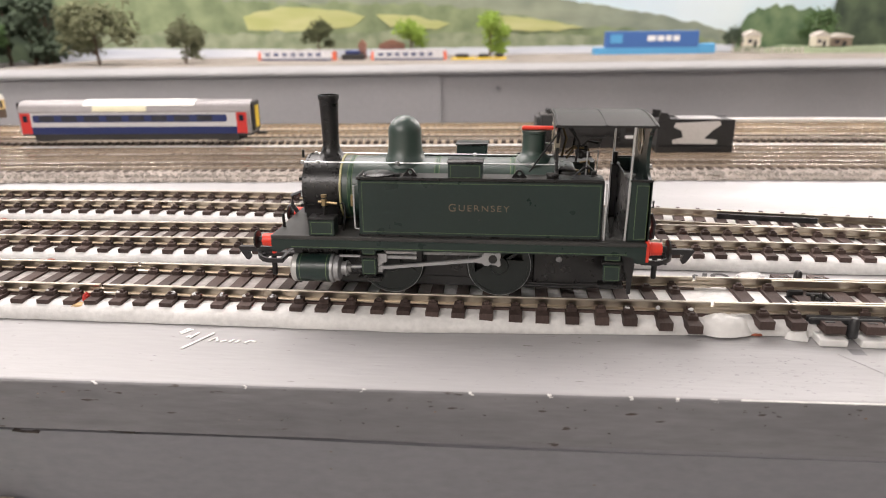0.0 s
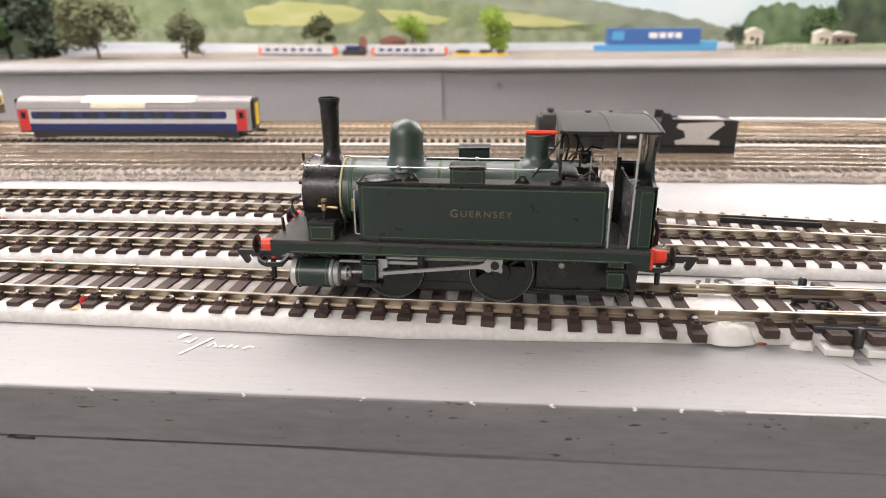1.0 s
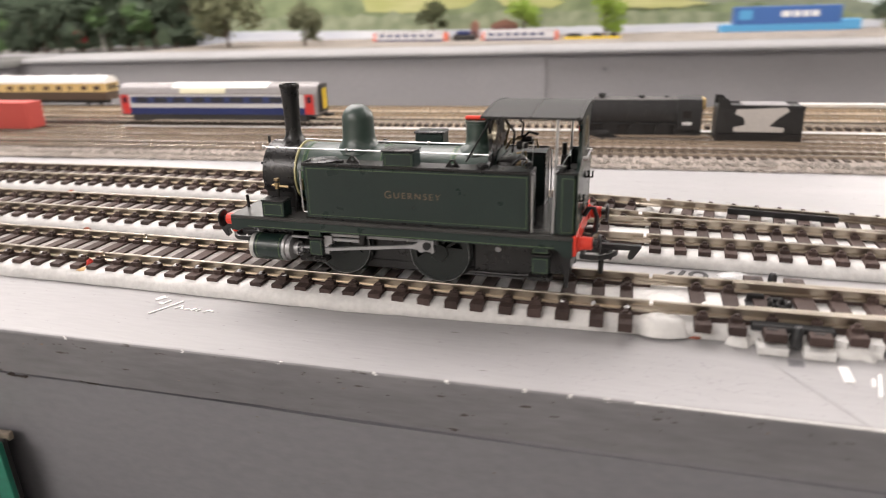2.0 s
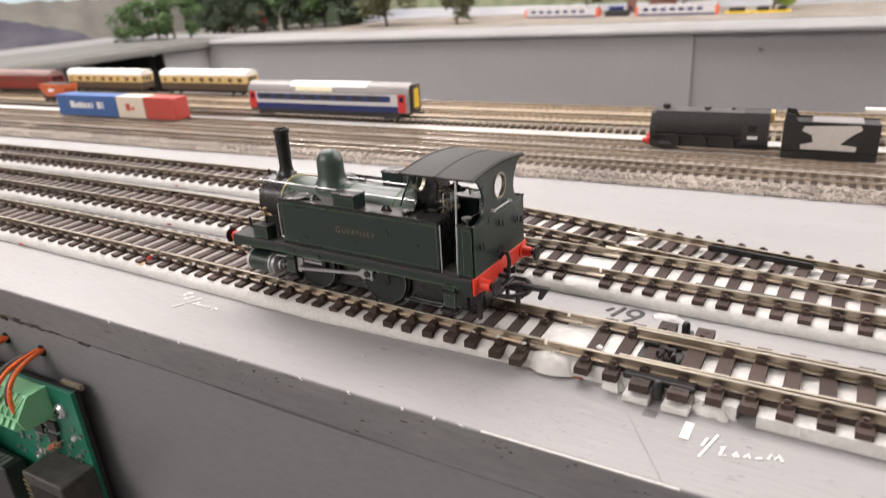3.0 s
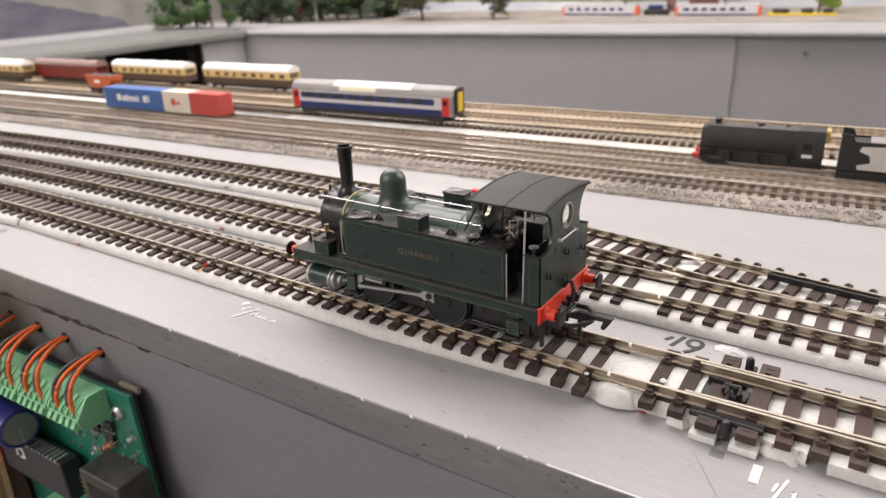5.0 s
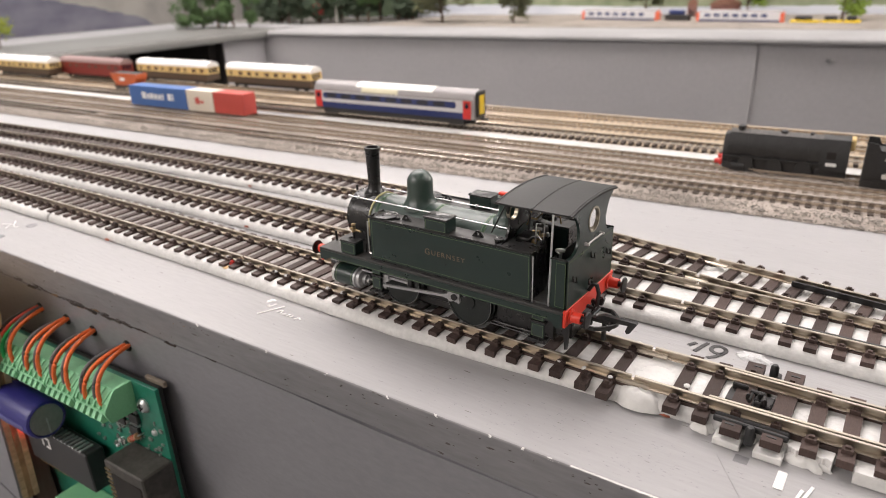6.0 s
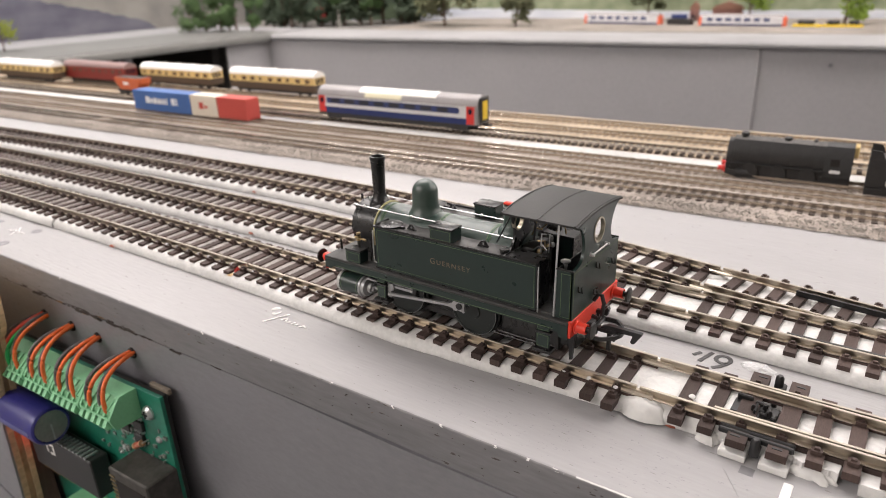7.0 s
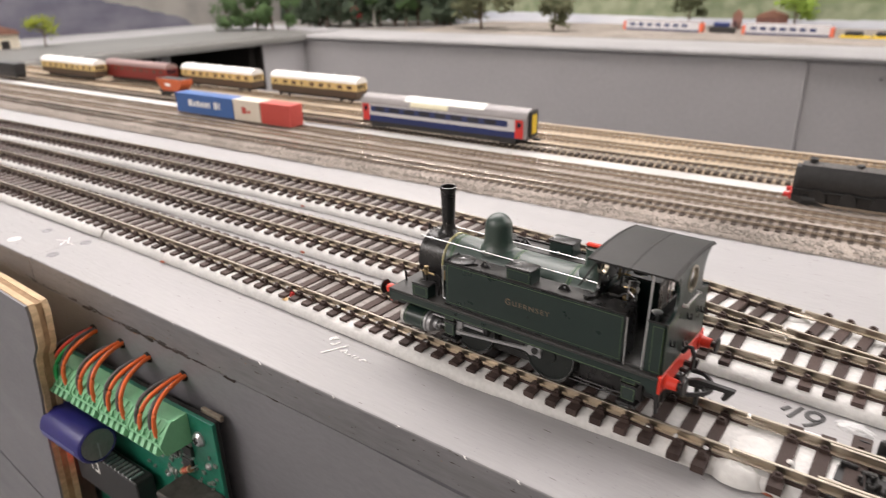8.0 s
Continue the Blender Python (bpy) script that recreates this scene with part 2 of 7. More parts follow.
def sweep(bm, path, outline, closed_ends=True):
    """An outline of (side, up) pairs carried along a path of points; up stays near z."""
    rings = []
    n = len(path)
    for i, p in enumerate(path):
        a, b = Vector(path[max(0, i - 1)]), Vector(path[min(n - 1, i + 1)])
        d, s, u = frame_of(a, b)
        rings.append([bm.verts.new(Vector(p) + x * s + y * u) for x, y in outline])
    m = len(outline)
    for r0, r1 in zip(rings, rings[1:]):
        for i in range(m):
            j = (i + 1) % m
            bm.faces.new((r0[i], r0[j], r1[j], r1[i]))
    if closed_ends:
        bm.faces.new(rings[0][::-1])
        bm.faces.new(rings[-1])
    return bm


def wire(bm, path, r, seg=6, k=1.0):
    return sweep(bm, [Vector(p) * k for p in path], [(r * k * math.cos(2 * math.pi * i / seg), r * k * math.sin(2 * math.pi * i / seg)) for i in range(seg)])


def bow(p, mid, q, n=10):
    """Points on the arc-like curve from p over mid to q."""
    p, mid, q = Vector(p), Vector(mid), Vector(q)
    c = 2 * mid - (p + q) / 2
    return [(1 - t) ** 2 * p + 2 * t * (1 - t) * c + t * t * q for t in (i / n for i in range(n + 1))]


def polyline(points):
    """A smooth y(x) through (x, y) pairs (piecewise cubic)."""
    xs, ys = np.array([p[0] for p in points]), np.array([p[1] for p in points])
    ms = np.gradient(ys, xs)

    def y(x):
        i = int(np.clip(np.searchsorted(xs, x) - 1, 0, len(xs) - 2))
        h = xs[i + 1] - xs[i]
        t = (x - xs[i]) / h
        if t < 0 or t > 1:
            return float(ys[i] + ms[i] * (x - xs[i]) if t < 0 else ys[i + 1] + ms[i + 1] * (x - xs[i + 1]))
        return float((2 * t**3 - 3 * t**2 + 1) * ys[i] + (t**3 - 2 * t**2 + t) * h * ms[i] + (3 * t**2 - 2 * t**3) * ys[i + 1] + (t**3 - t**2) * h * ms[i + 1])

    return y


B = bmesh.new
# ---- the room that closes the place ----
ROOM_PAINT = surface("cream_room_paint", (0.62, 0.60, 0.56), 0.85, grain=0.03, grain_scale=60, blotch=0.05, blotch_scale=2)
CEILING_PAINT = surface("white_ceiling_paint", (0.78, 0.78, 0.77), 0.9, grain=0.03, grain_scale=60)
CARPET = surface("grey_floor_tile", (0.20, 0.20, 0.205), 0.8, grain=0.2, grain_scale=150, blotch=0.1, blotch_scale=6, bump=0.001, bump_scale=220)
FLOOR_Z = -0.95
single("floor", box(B(), -3.9, 3.2, -2.2, 4.5, FLOOR_Z - 0.1, FLOOR_Z), CARPET, "grey tiled floor of a hobby room", "floor", kind="structure")
single("ceiling", box(B(), -3.9, 3.2, -2.2, 4.5, 1.30, 1.40), CEILING_PAINT, "plain white ceiling of a hobby room", "ceiling", kind="structure")
single("wall_south", box(B(), -3.9, 3.2, -2.3, -2.2, FLOOR_Z, 1.30), ROOM_PAINT, "plain cream painted room wall", "wall", kind="structure")
single("wall_north", box(B(), -3.9, 3.2, 4.5, 4.6, FLOOR_Z, 1.30), ROOM_PAINT, "plain cream painted room wall", "wall", kind="structure")
single("wall_west", box(B(), -4.0, -3.9, -2.2, 4.5, FLOOR_Z, 1.30), ROOM_PAINT, "plain cream painted room wall", "wall", kind="structure")
single("wall_east", box(B(), 3.2, 3.3, -2.2, 4.5, FLOOR_Z, 1.30), ROOM_PAINT, "plain cream painted room wall", "wall", kind="structure")

# ---- the near baseboard ----


def front_y(x):
    return -0.0318 + 0.033 * x


def n_edge(x):
    """The near edge of the far group of tracks, which run at a slant."""
    return 0.1615 + 0.085 * x if x < 0.15 else 0.17425 + 0.085 * (x - 0.15) - 0.16 * min(x - 0.15, 0.3) ** 2


def strip(bm, xs, lo, hi, z0, z1):
    """A flat slab between the lines y = lo(x) and y = hi(x)."""
    rows = []
    for x in xs:
        rows.append([bm.verts.new(p) for p in ((x, lo(x), z0), (x, hi(x), z0), (x, hi(x), z1), (x, lo(x), z1))])
    for a, b in zip(rows, rows[1:]):
        for i in range(4):
            j = (i + 1) % 4
            bm.faces.new((a[i], a[j], b[j], b[i]))
    bm.faces.new(rows[0])
    bm.faces.new(rows[-1][::-1])
    return bm


X_END = 0.62
xs = np.linspace(-0.1405, X_END, 90)


def board_slab(xs, top):
    """A board whose front arris is worn round and chipped."""
    bm = B()
    rows = []
    for x in xs:
        chip = noise.noise(Vector((x * 90, 1.7, 0))) + 0.6 * noise.noise(Vector((x * 310, 4.2, 0)))
        r = 0.0009 + 0.0004 * max(0.0, chip)
        y0, y1 = front_y(x), n_edge(x) + 0.197
        arc = [(y0 + r - r * math.sin(a) + 0.00015 * chip, top - r + r * math.cos(a)) for a in np.linspace(0, math.pi / 2, 5)]
        ring = [(y1, top)] + arc + [(y0 + 0.0002 * noise.noise(Vector((x * 200, 7, 1))), top - 0.0065), (y0, top - 0.0125), (y1, top - 0.0125)]
        rows.append([bm.verts.new((x, y, z)) for y, z in ring])
    m_ = len(rows[0])
    for a, b in zip(rows, rows[1:]):
        for i in range(m_):
            j = (i + 1) % m_
            bm.faces.new((a[i], a[j], b[j], b[i]))
    bm.faces.new(rows[0])
    bm.faces.new(rows[-1][::-1])
    return bm


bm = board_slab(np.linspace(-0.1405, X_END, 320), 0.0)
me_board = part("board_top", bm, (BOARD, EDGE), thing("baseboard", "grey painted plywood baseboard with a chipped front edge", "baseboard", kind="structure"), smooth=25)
BASEBOARD = me_board.parent
# Front faces take the worn edge paint, darkened for their weak light.
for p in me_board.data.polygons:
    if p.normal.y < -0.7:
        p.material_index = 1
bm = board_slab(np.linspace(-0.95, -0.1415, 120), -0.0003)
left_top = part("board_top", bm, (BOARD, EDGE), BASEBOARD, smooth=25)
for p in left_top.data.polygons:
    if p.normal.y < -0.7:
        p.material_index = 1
xs3 = np.linspace(-0.95, X_END, 40)
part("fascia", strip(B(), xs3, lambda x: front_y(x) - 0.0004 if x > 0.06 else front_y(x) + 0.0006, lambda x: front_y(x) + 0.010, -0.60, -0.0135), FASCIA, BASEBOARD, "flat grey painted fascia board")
part("joint", strip(B(), xs3, lambda x: front_y(x) + 0.0016, lambda x: front_y(x) + 0.010, -0.0137, -0.0123), GAP, BASEBOARD, "dark open joint under the board")
part("rear_fascia", strip(B(), xs3, lambda x: n_edge(x) + 0.185, lambda x: n_edge(x) + 0.1965, -0.60, -0.0135), FASCIA, BASEBOARD)
FLECK = surface("dark_torn_paint", (0.075, 0.062, 0.055), 0.8, grain=0.3, grain_scale=900)
# torn paint and splinters along the front edge and the joint
rng = random.Random(3)
for label, mat, count in (("dark flecks of torn paint", FLECK, 170), ("brown bare wood showing through the paint", PLY_DARK, 16)):
    bm = B()
    for i in range(count):
        where = rng.random()
        x = rng.uniform(-0.20, 0.30) if where < 0.62 else rng.gauss(-0.060, 0.030)
        if where > 0.62:
            z, w, h = -0.0124 + rng.gauss(0, 0.0006), rng.uniform(0.0008, 0.0045), rng.uniform(0.00006, 0.00020)
        elif where > 0.30:
            z, w, h = -0.0024 + rng.gauss(0, 0.0007), rng.uniform(0.0001, 0.0007), rng.uniform(0.00002, 0.00006)
        else:
            z, w, h = rng.uniform(-0.0112, -0.0022), rng.uniform(0.0001, 0.00045), rng.uniform(0.00002, 0.00007)
        ring = [(x + w * math.cos(a) * rng.uniform(0.6, 1.0), z + h * math.sin(a) * rng.uniform(0.4, 1.0) + 0.1 * w * math.cos(a) * rng.uniform(-1, 1)) for a in np.linspace(0, 2 * math.pi, 8)[:-1]]
        y = front_y(x) - (0.0006 if z < -0.0130 and x > 0.06 else 0.00025)
        prism(bm, ring, "y", y, y + 0.0012)
    tagged(part("paint_fleck", bm, mat, BASEBOARD, label, None), kind="stuff")
# fine nicks in the paint of the board's top, thickest beside the turnout
bm = B()
for i in range(360):
    x = rng.gauss(0.150, 0.035) if i < 260 else rng.uniform(-0.13, 0.26)
    y = rng.uniform(front_y(x) + 0.002, -0.0065)
    w, h = rng.uniform(0.0001, 0.00045), rng.uniform(0.000012, 0.000032)
    box(bm, x - w, x + w, y - h, y + h, -0.0002, 0.00003)
tagged(part("paint_nick", bm, EDGE, BASEBOARD, "fine dark nicks in the paint", None), kind="stuff")
# pale primer chips on the rubbed arris; the long streak is a painted glint
bm = B()
for x, w in ((0.0999, 0.0005), (0.1160, 0.0007), (0.1330, 0.0006), (0.1425, 0.0006), (0.1505, 0.0011), (0.0770, 0.0006), (0.0520, 0.0004), (0.0180, 0.0006), (-0.0300, 0.0005), (-0.0720, 0.0007)):
    for k in range(3):
        u = x + rng.uniform(-1, 1) * w
        sweep(bm, [(u + w * t, front_y(u) + 0.00030 - 0.00010 * k, -0.00030 - 0.00022 * k) for t in (-0.6, -0.2, 0.2, 0.6)], [(-0.0002, 0.0), (0.0, -0.0002), (0.0002, 0.0), (0.0, 0.00016)])
# Bright strip standing in for the gloss on the rounded arris.
sweep(bm, [(x, front_y(x) + 0.00028 + 0.00012 * noise.noise(Vector((x * 700, 2, 5))), -0.00026 + 0.00008 * noise.noise(Vector((x * 900, 8, 5)))) for x in np.linspace(0.1550, 0.2000, 90)], [(-0.00034, 0.0), (0.0, -0.0003), (0.00034, 0.0), (0.0, 0.00020)])
tagged(part("bare_primer", bm, PUTTY, BASEBOARD, "pale primer chips and a painted glint on the edge", 40), kind="stuff")
part("joint_filler", strip(B(), np.linspace(0.072, X_END, 24), lambda x: front_y(x) + 0.0012 - 0.0011 * min(1.0, (x - 0.072) * 14), lambda x: front_y(x) + 0.004, -0.0136, -0.0124), FASCIA, BASEBOARD, "painted-over joint")
# countersunk screw holes filled with filler in the left board
for x, y, r in ((-0.171, -0.0305, 0.0030), (-0.1705, -0.0150, 0.0026), (-0.1345, -0.0285, 0.0028), (-0.1370, -0.0120, 0.0026)):
    part("filled_screw_hole", lathe(B(), [(r * 0.55, 0.00005), (r * 0.8, 0.0002), (r, 0.00012), (r, -0.001)], (x, y, -0.0003 if x < -0.1405 else 0.0), seg=14), PUTTY if x < -0.17 and y < -0.02 else EDGE, BASEBOARD)

# ---- the plywood flap in front of the fascia, low batten ----
flap = thing("plywood_flap", "grey painted plywood flap with a raw splintered edge", "panel")
outline = [(-0.62, 0.0), (-0.30, 0.0006), (-0.18, -0.0004), (-0.12, 0.0003), (-0.0885, 0.0), (-0.0875, -0.004), (-0.0880, -0.012), (-0.0892, -0.019), (-0.0930, -0.024), (-0.0955, -0.027), (-0.0972, -0.036), (-0.0985, -0.046), (-0.1020, -0.060), (-0.1045, -0.072), (-0.1085, -0.107), (-0.1105, -0.1212), (-0.24, -0.1058), (-0.62, -0.1058)]
part("painted_face", prism(B(), [(u - 0.0008, v - 0.0004) for u, v in outline], "y", -0.0598, -0.0588), FASCIA, flap, "grey painted face")
for i, mat in enumerate((PLY_RAW, PLY_DARK, PLY_RAW)):
    a, b = -0.0588 + i * 0.0024, -0.0588 + (i + 1) * 0.0024
    part("ply_layer", prism(B(), [(u + 0.0006 * math.sin(9 * v * 100 + i * 2), v - 0.0003 * (i == 1)) for u, v in outline], "y", a, b), mat, flap, "raw wood layer")
low = thing("lower_panel", "grey painted board under the flap", "panel")
part("board", prism(B(), [(-0.1135, -0.1226), (-0.24, -0.1072), (-0.62, -0.1072), (-0.62, -0.60), (-0.1135, -0.60)], "y", -0.0600, -0.0540), FASCIA, low)
batten = single("wooden_batten", box(B(), -0.152, -0.1135, -0.052, -0.043, -0.30, -0.064, 0.0006), OLD_WOOD, "dark brown wooden batten behind the circuit board", "batten")

# ---- the far side of the layout, across the operating well ----


def far_y(x):
    return 0.940 + 0.17 * x if x < 0 else 0.940 + 0.185 * x


SHELF_Z = 0.0
SCENIC = surface("grey_scenic_ground", (0.165, 0.152, 0.138), 0.9, grain=0.2, grain_scale=120, blotch=0.22, blotch_scale=9, bump=0.002, bump_scale=150)
LIP = surface("pale_grey_lip_paint", (0.27, 0.265, 0.265), 0.8, grain=0.05, grain_scale=200, blotch=0.1, blotch_scale=9)
WELL = surface("grey_well_paint", (0.40, 0.39, 0.395), 0.75, grain=0.04, grain_scale=200, blotch=0.06, blotch_scale=5)
SIDE_LIP = surface("dull_grey_side_lip", (0.115, 0.112, 0.105), 0.6, grain=0.06, grain_scale=200, blotch=0.12, blotch_scale=9)
SIDE_FACE = surface("grey_side_edging", (0.23, 0.226, 0.215), 0.6, grain=0.06, grain_scale=200, blotch=0.12, blotch_scale=9)
DIRT = surface("tan_scenic_earth", (0.235, 0.205, 0.178), 0.95, grain=0.2, grain_scale=160, blotch=0.25, blotch_scale=14, bump=0.002, bump_scale=200)
CORNER_X = -0.875
far = thing("far_baseboard", "grey painted far side of the layout with rounded lip", "baseboard", kind="structure")
xs4 = np.linspace(CORNER_X, 1.6, 60)
part("scenic_top", strip(B(), xs4, lambda x: far_y(x) + 0.012, lambda x: far_y(x) + 0.46, SHELF_Z - 0.02, SHELF_Z), SCENIC, far)
lip_shape = [(-0.002, -0.0050), (-0.0085, -0.0046), (-0.0108, -0.0020), (-0.0104, 0.0014), (-0.0075, 0.0040), (-0.002, 0.0050), (0.124, 0.0050), (0.128, 0.0), (0.128, -0.005)]
path = [(x, far_y(x) + 0.003, SHELF_Z) for x in xs4]
part("lip", sweep(B(), path, [(-s, u) for s, u in lip_shape]), LIP, far, "pale rounded edging")
SEAM_X = -0.0125
part("fascia", strip(B(), np.linspace(CORNER_X - 0.04, SEAM_X - 0.0012, 12), far_y, lambda x: far_y(x) + 0.014, -0.60, SHELF_Z - 0.004), WELL, far, "flat grey fascia panel")
part("fascia", strip(B(), np.linspace(SEAM_X + 0.0012, 1.6, 16), lambda x: far_y(x) + 0.004 + 0.006 * min(1.0, x * 4), lambda x: far_y(x) + 0.018, -0.60, SHELF_Z - 0.004), WELL, far, "flat grey fascia panel")
part("seam_filler", box(B(), SEAM_X - 0.0016, SEAM_X + 0.0016, far_y(SEAM_X) - 0.0012, far_y(SEAM_X) + 0.01, -0.60, SHELF_Z - 0.008, 0.0005), WELL, far, "rough ridge of filler on the joint")
part("screw_head", lathe(B(), [(0, -0.001), (0.0022, -0.0008), (0.0026, 0.001), (0.0026, 0.004)], (0.078, far_y(0.078), -0.026), "y", 12), EDGE, far)

# left side board that bridges the tracks
side = thing("side_baseboard", "grey painted side of the layout over dark openings", "baseboard", kind="structure")
LEFT_X = -0.875
SIDE_Z = 0.0047
part("scenic_top", box(B(), -1.36, LEFT_X - 0.03, -0.20, 0.925, SIDE_Z - 0.014, SIDE_Z), LIP, side)
part("corner_top", box(B(), -1.36, CORNER_X, 0.925, 1.36, SHELF_Z - 0.02, SHELF_Z), SCENIC, side, "dark scenic ground under the wood")
part("lip", box(B(), LEFT_X - 0.10, LEFT_X, -0.10, far_y(CORNER_X) + 0.02, SIDE_Z - 0.012, SIDE_Z + 0.002, 0.003, seg=2), SIDE_FACE, side, "grey painted edging")
part("edging_top", box(B(), LEFT_X - 0.22, LEFT_X - 0.003, -0.10, far_y(CORNER_X) + 0.018, SIDE_Z + 0.0015, SIDE_Z + 0.0032, 0.0006), SIDE_LIP, side, "dull grey top of the edging")
part("fascia", box(B(), LEFT_X - 0.03, LEFT_X - 0.012, 0.688, far_y(CORNER_X) + 0.004, -0.60, SIDE_Z - 0.010), WELL, side)
part("post", box(B(), LEFT_X - 0.04, LEFT_X - 0.024, 0.489, 0.505, -0.60, SIDE_Z - 0.010), EDGE, side)
part("fascia", box(B(), LEFT_X - 0.03, LEFT_X - 0.012, 0.398, 0.688, -0.60, -0.089), WELL, side)
# Black sheets put the openings' deep shade into colour; one hides a lit end.
part("dark_lining", box(B(), -1.34, -1.32, -0.1, 0.9, -0.6, SIDE_Z - 0.015), GAP, side, "black sheet for the shade inside the opening")
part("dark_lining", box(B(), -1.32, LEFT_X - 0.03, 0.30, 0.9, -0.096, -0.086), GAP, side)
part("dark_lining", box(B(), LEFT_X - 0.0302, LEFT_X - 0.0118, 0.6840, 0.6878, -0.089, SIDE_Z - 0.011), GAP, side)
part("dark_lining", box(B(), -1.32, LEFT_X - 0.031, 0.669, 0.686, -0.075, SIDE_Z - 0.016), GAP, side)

# ---- the printed landscape behind the far side ----


def printed(name, a, b, scale, stretch=(1, 1, 1)):
    """A patch of the printed photograph: two tones broken up by noise at two sizes."""
    m = bpy.data.materials.new(name)
    m.use_nodes = True
    t = m.node_tree
    n, link = t.nodes, t.links.new
    n["Principled BSDF"].inputs["Roughness"].default_value = 0.8
    n["Principled BSDF"].inputs["Specular IOR Level"].default_value = 0.2
    co, mp = n.new("ShaderNodeTexCoord"), n.new("ShaderNodeMapping")
    mp.inputs["Scale"].default_value = stretch
    link(co.outputs["Object"], mp.inputs[0])
    big = n.new("ShaderNodeTexNoise")
    big.inputs["Scale"].default_value, big.inputs["Detail"].default_value = scale, 8.0
    link(mp.outputs[0], big.inputs["Vector"])
    r = n.new("ShaderNodeMapRange")
    r.inputs["From Min"].default_value, r.inputs["From Max"].default_value = 0.35, 0.65
    link(big.outputs["Fac"], r.inputs["Value"])
    x = n.new("ShaderNodeMix")
    x.data_type = "RGBA"
    x.inputs[6].default_value, x.inputs[7].default_value = (*a, 1), (*b, 1)
    link(r.outputs[0], x.inputs[0])
    link(x.outputs[2], n["Principled BSDF"].inputs["Base Color"])
    return m


PR_SKY = printed("printed_sky", (0.50, 0.66, 0.74), (0.66, 0.74, 0.76), 3)
PR_RIDGE = printed("printed_far_ridge", (0.22, 0.25, 0.19), (0.31, 0.34, 0.25), 14, (1, 1, 2))
PR_WOOD = printed("printed_hill_woods", (0.16, 0.20, 0.11), (0.27, 0.32, 0.18), 22)
PR_FIELD = printed("printed_meadow", (0.40, 0.42, 0.17), (0.49, 0.49, 0.24), 10, (1, 1, 4))
PR_BANK = printed("printed_wooded_bank", (0.19, 0.23, 0.14), (0.31, 0.34, 0.23), 34)
PR_LAKE = printed("printed_lake", (0.52, 0.55, 0.62), (0.68, 0.70, 0.74), 6, (1, 1, 6))
PR_DARK = printed("printed_dark_trees", (0.040, 0.055, 0.040), (0.095, 0.125, 0.075), 24)
PR_LEAF = printed("printed_green_trees", (0.085, 0.14, 0.075), (0.18, 0.24, 0.13), 30)
PR_MOUNT = printed("printed_violet_mountain", (0.105, 0.103, 0.135), (0.165, 0.160, 0.19), 12, (1, 1, 2))
PR_SLOPE = printed("printed_pale_slope", (0.20, 0.19, 0.18), (0.29, 0.275, 0.25), 12)


def ragged(points, amp, scale, seed, step=0.012):
    """A closed outline with its long edges broken up."""
    out = []
    n_ = len(points)
    for i in range(n_):
        (u0, v0), (u1, v1) = points[i], points[(i + 1) % n_]
        k = max(1, int(math.hypot(u1 - u0, v1 - v0) / step))
        for j in range(k):
            t = j / k
            u, v = u0 + (u1 - u0) * t, v0 + (v1 - v0) * t
            out.append((u + 0.4 * amp * noise.noise(Vector((u * scale, v * scale, seed))), v + amp * noise.noise(Vector((u * scale, v * scale, seed + 7.3)))))
    return out


def backdrop(m, label, layers):
    bd = thing("backdrop", label, "backdrop", m=m, kind="structure")
    for i, (name, points, mat, amp, text) in enumerate(layers):
        part(name, prism(B(), ragged(points, amp, 45, i * 3.1) if amp else points, "y", -0.0007 * (i + 1), -0.0007 * i), mat, bd, text, None)
    return bd


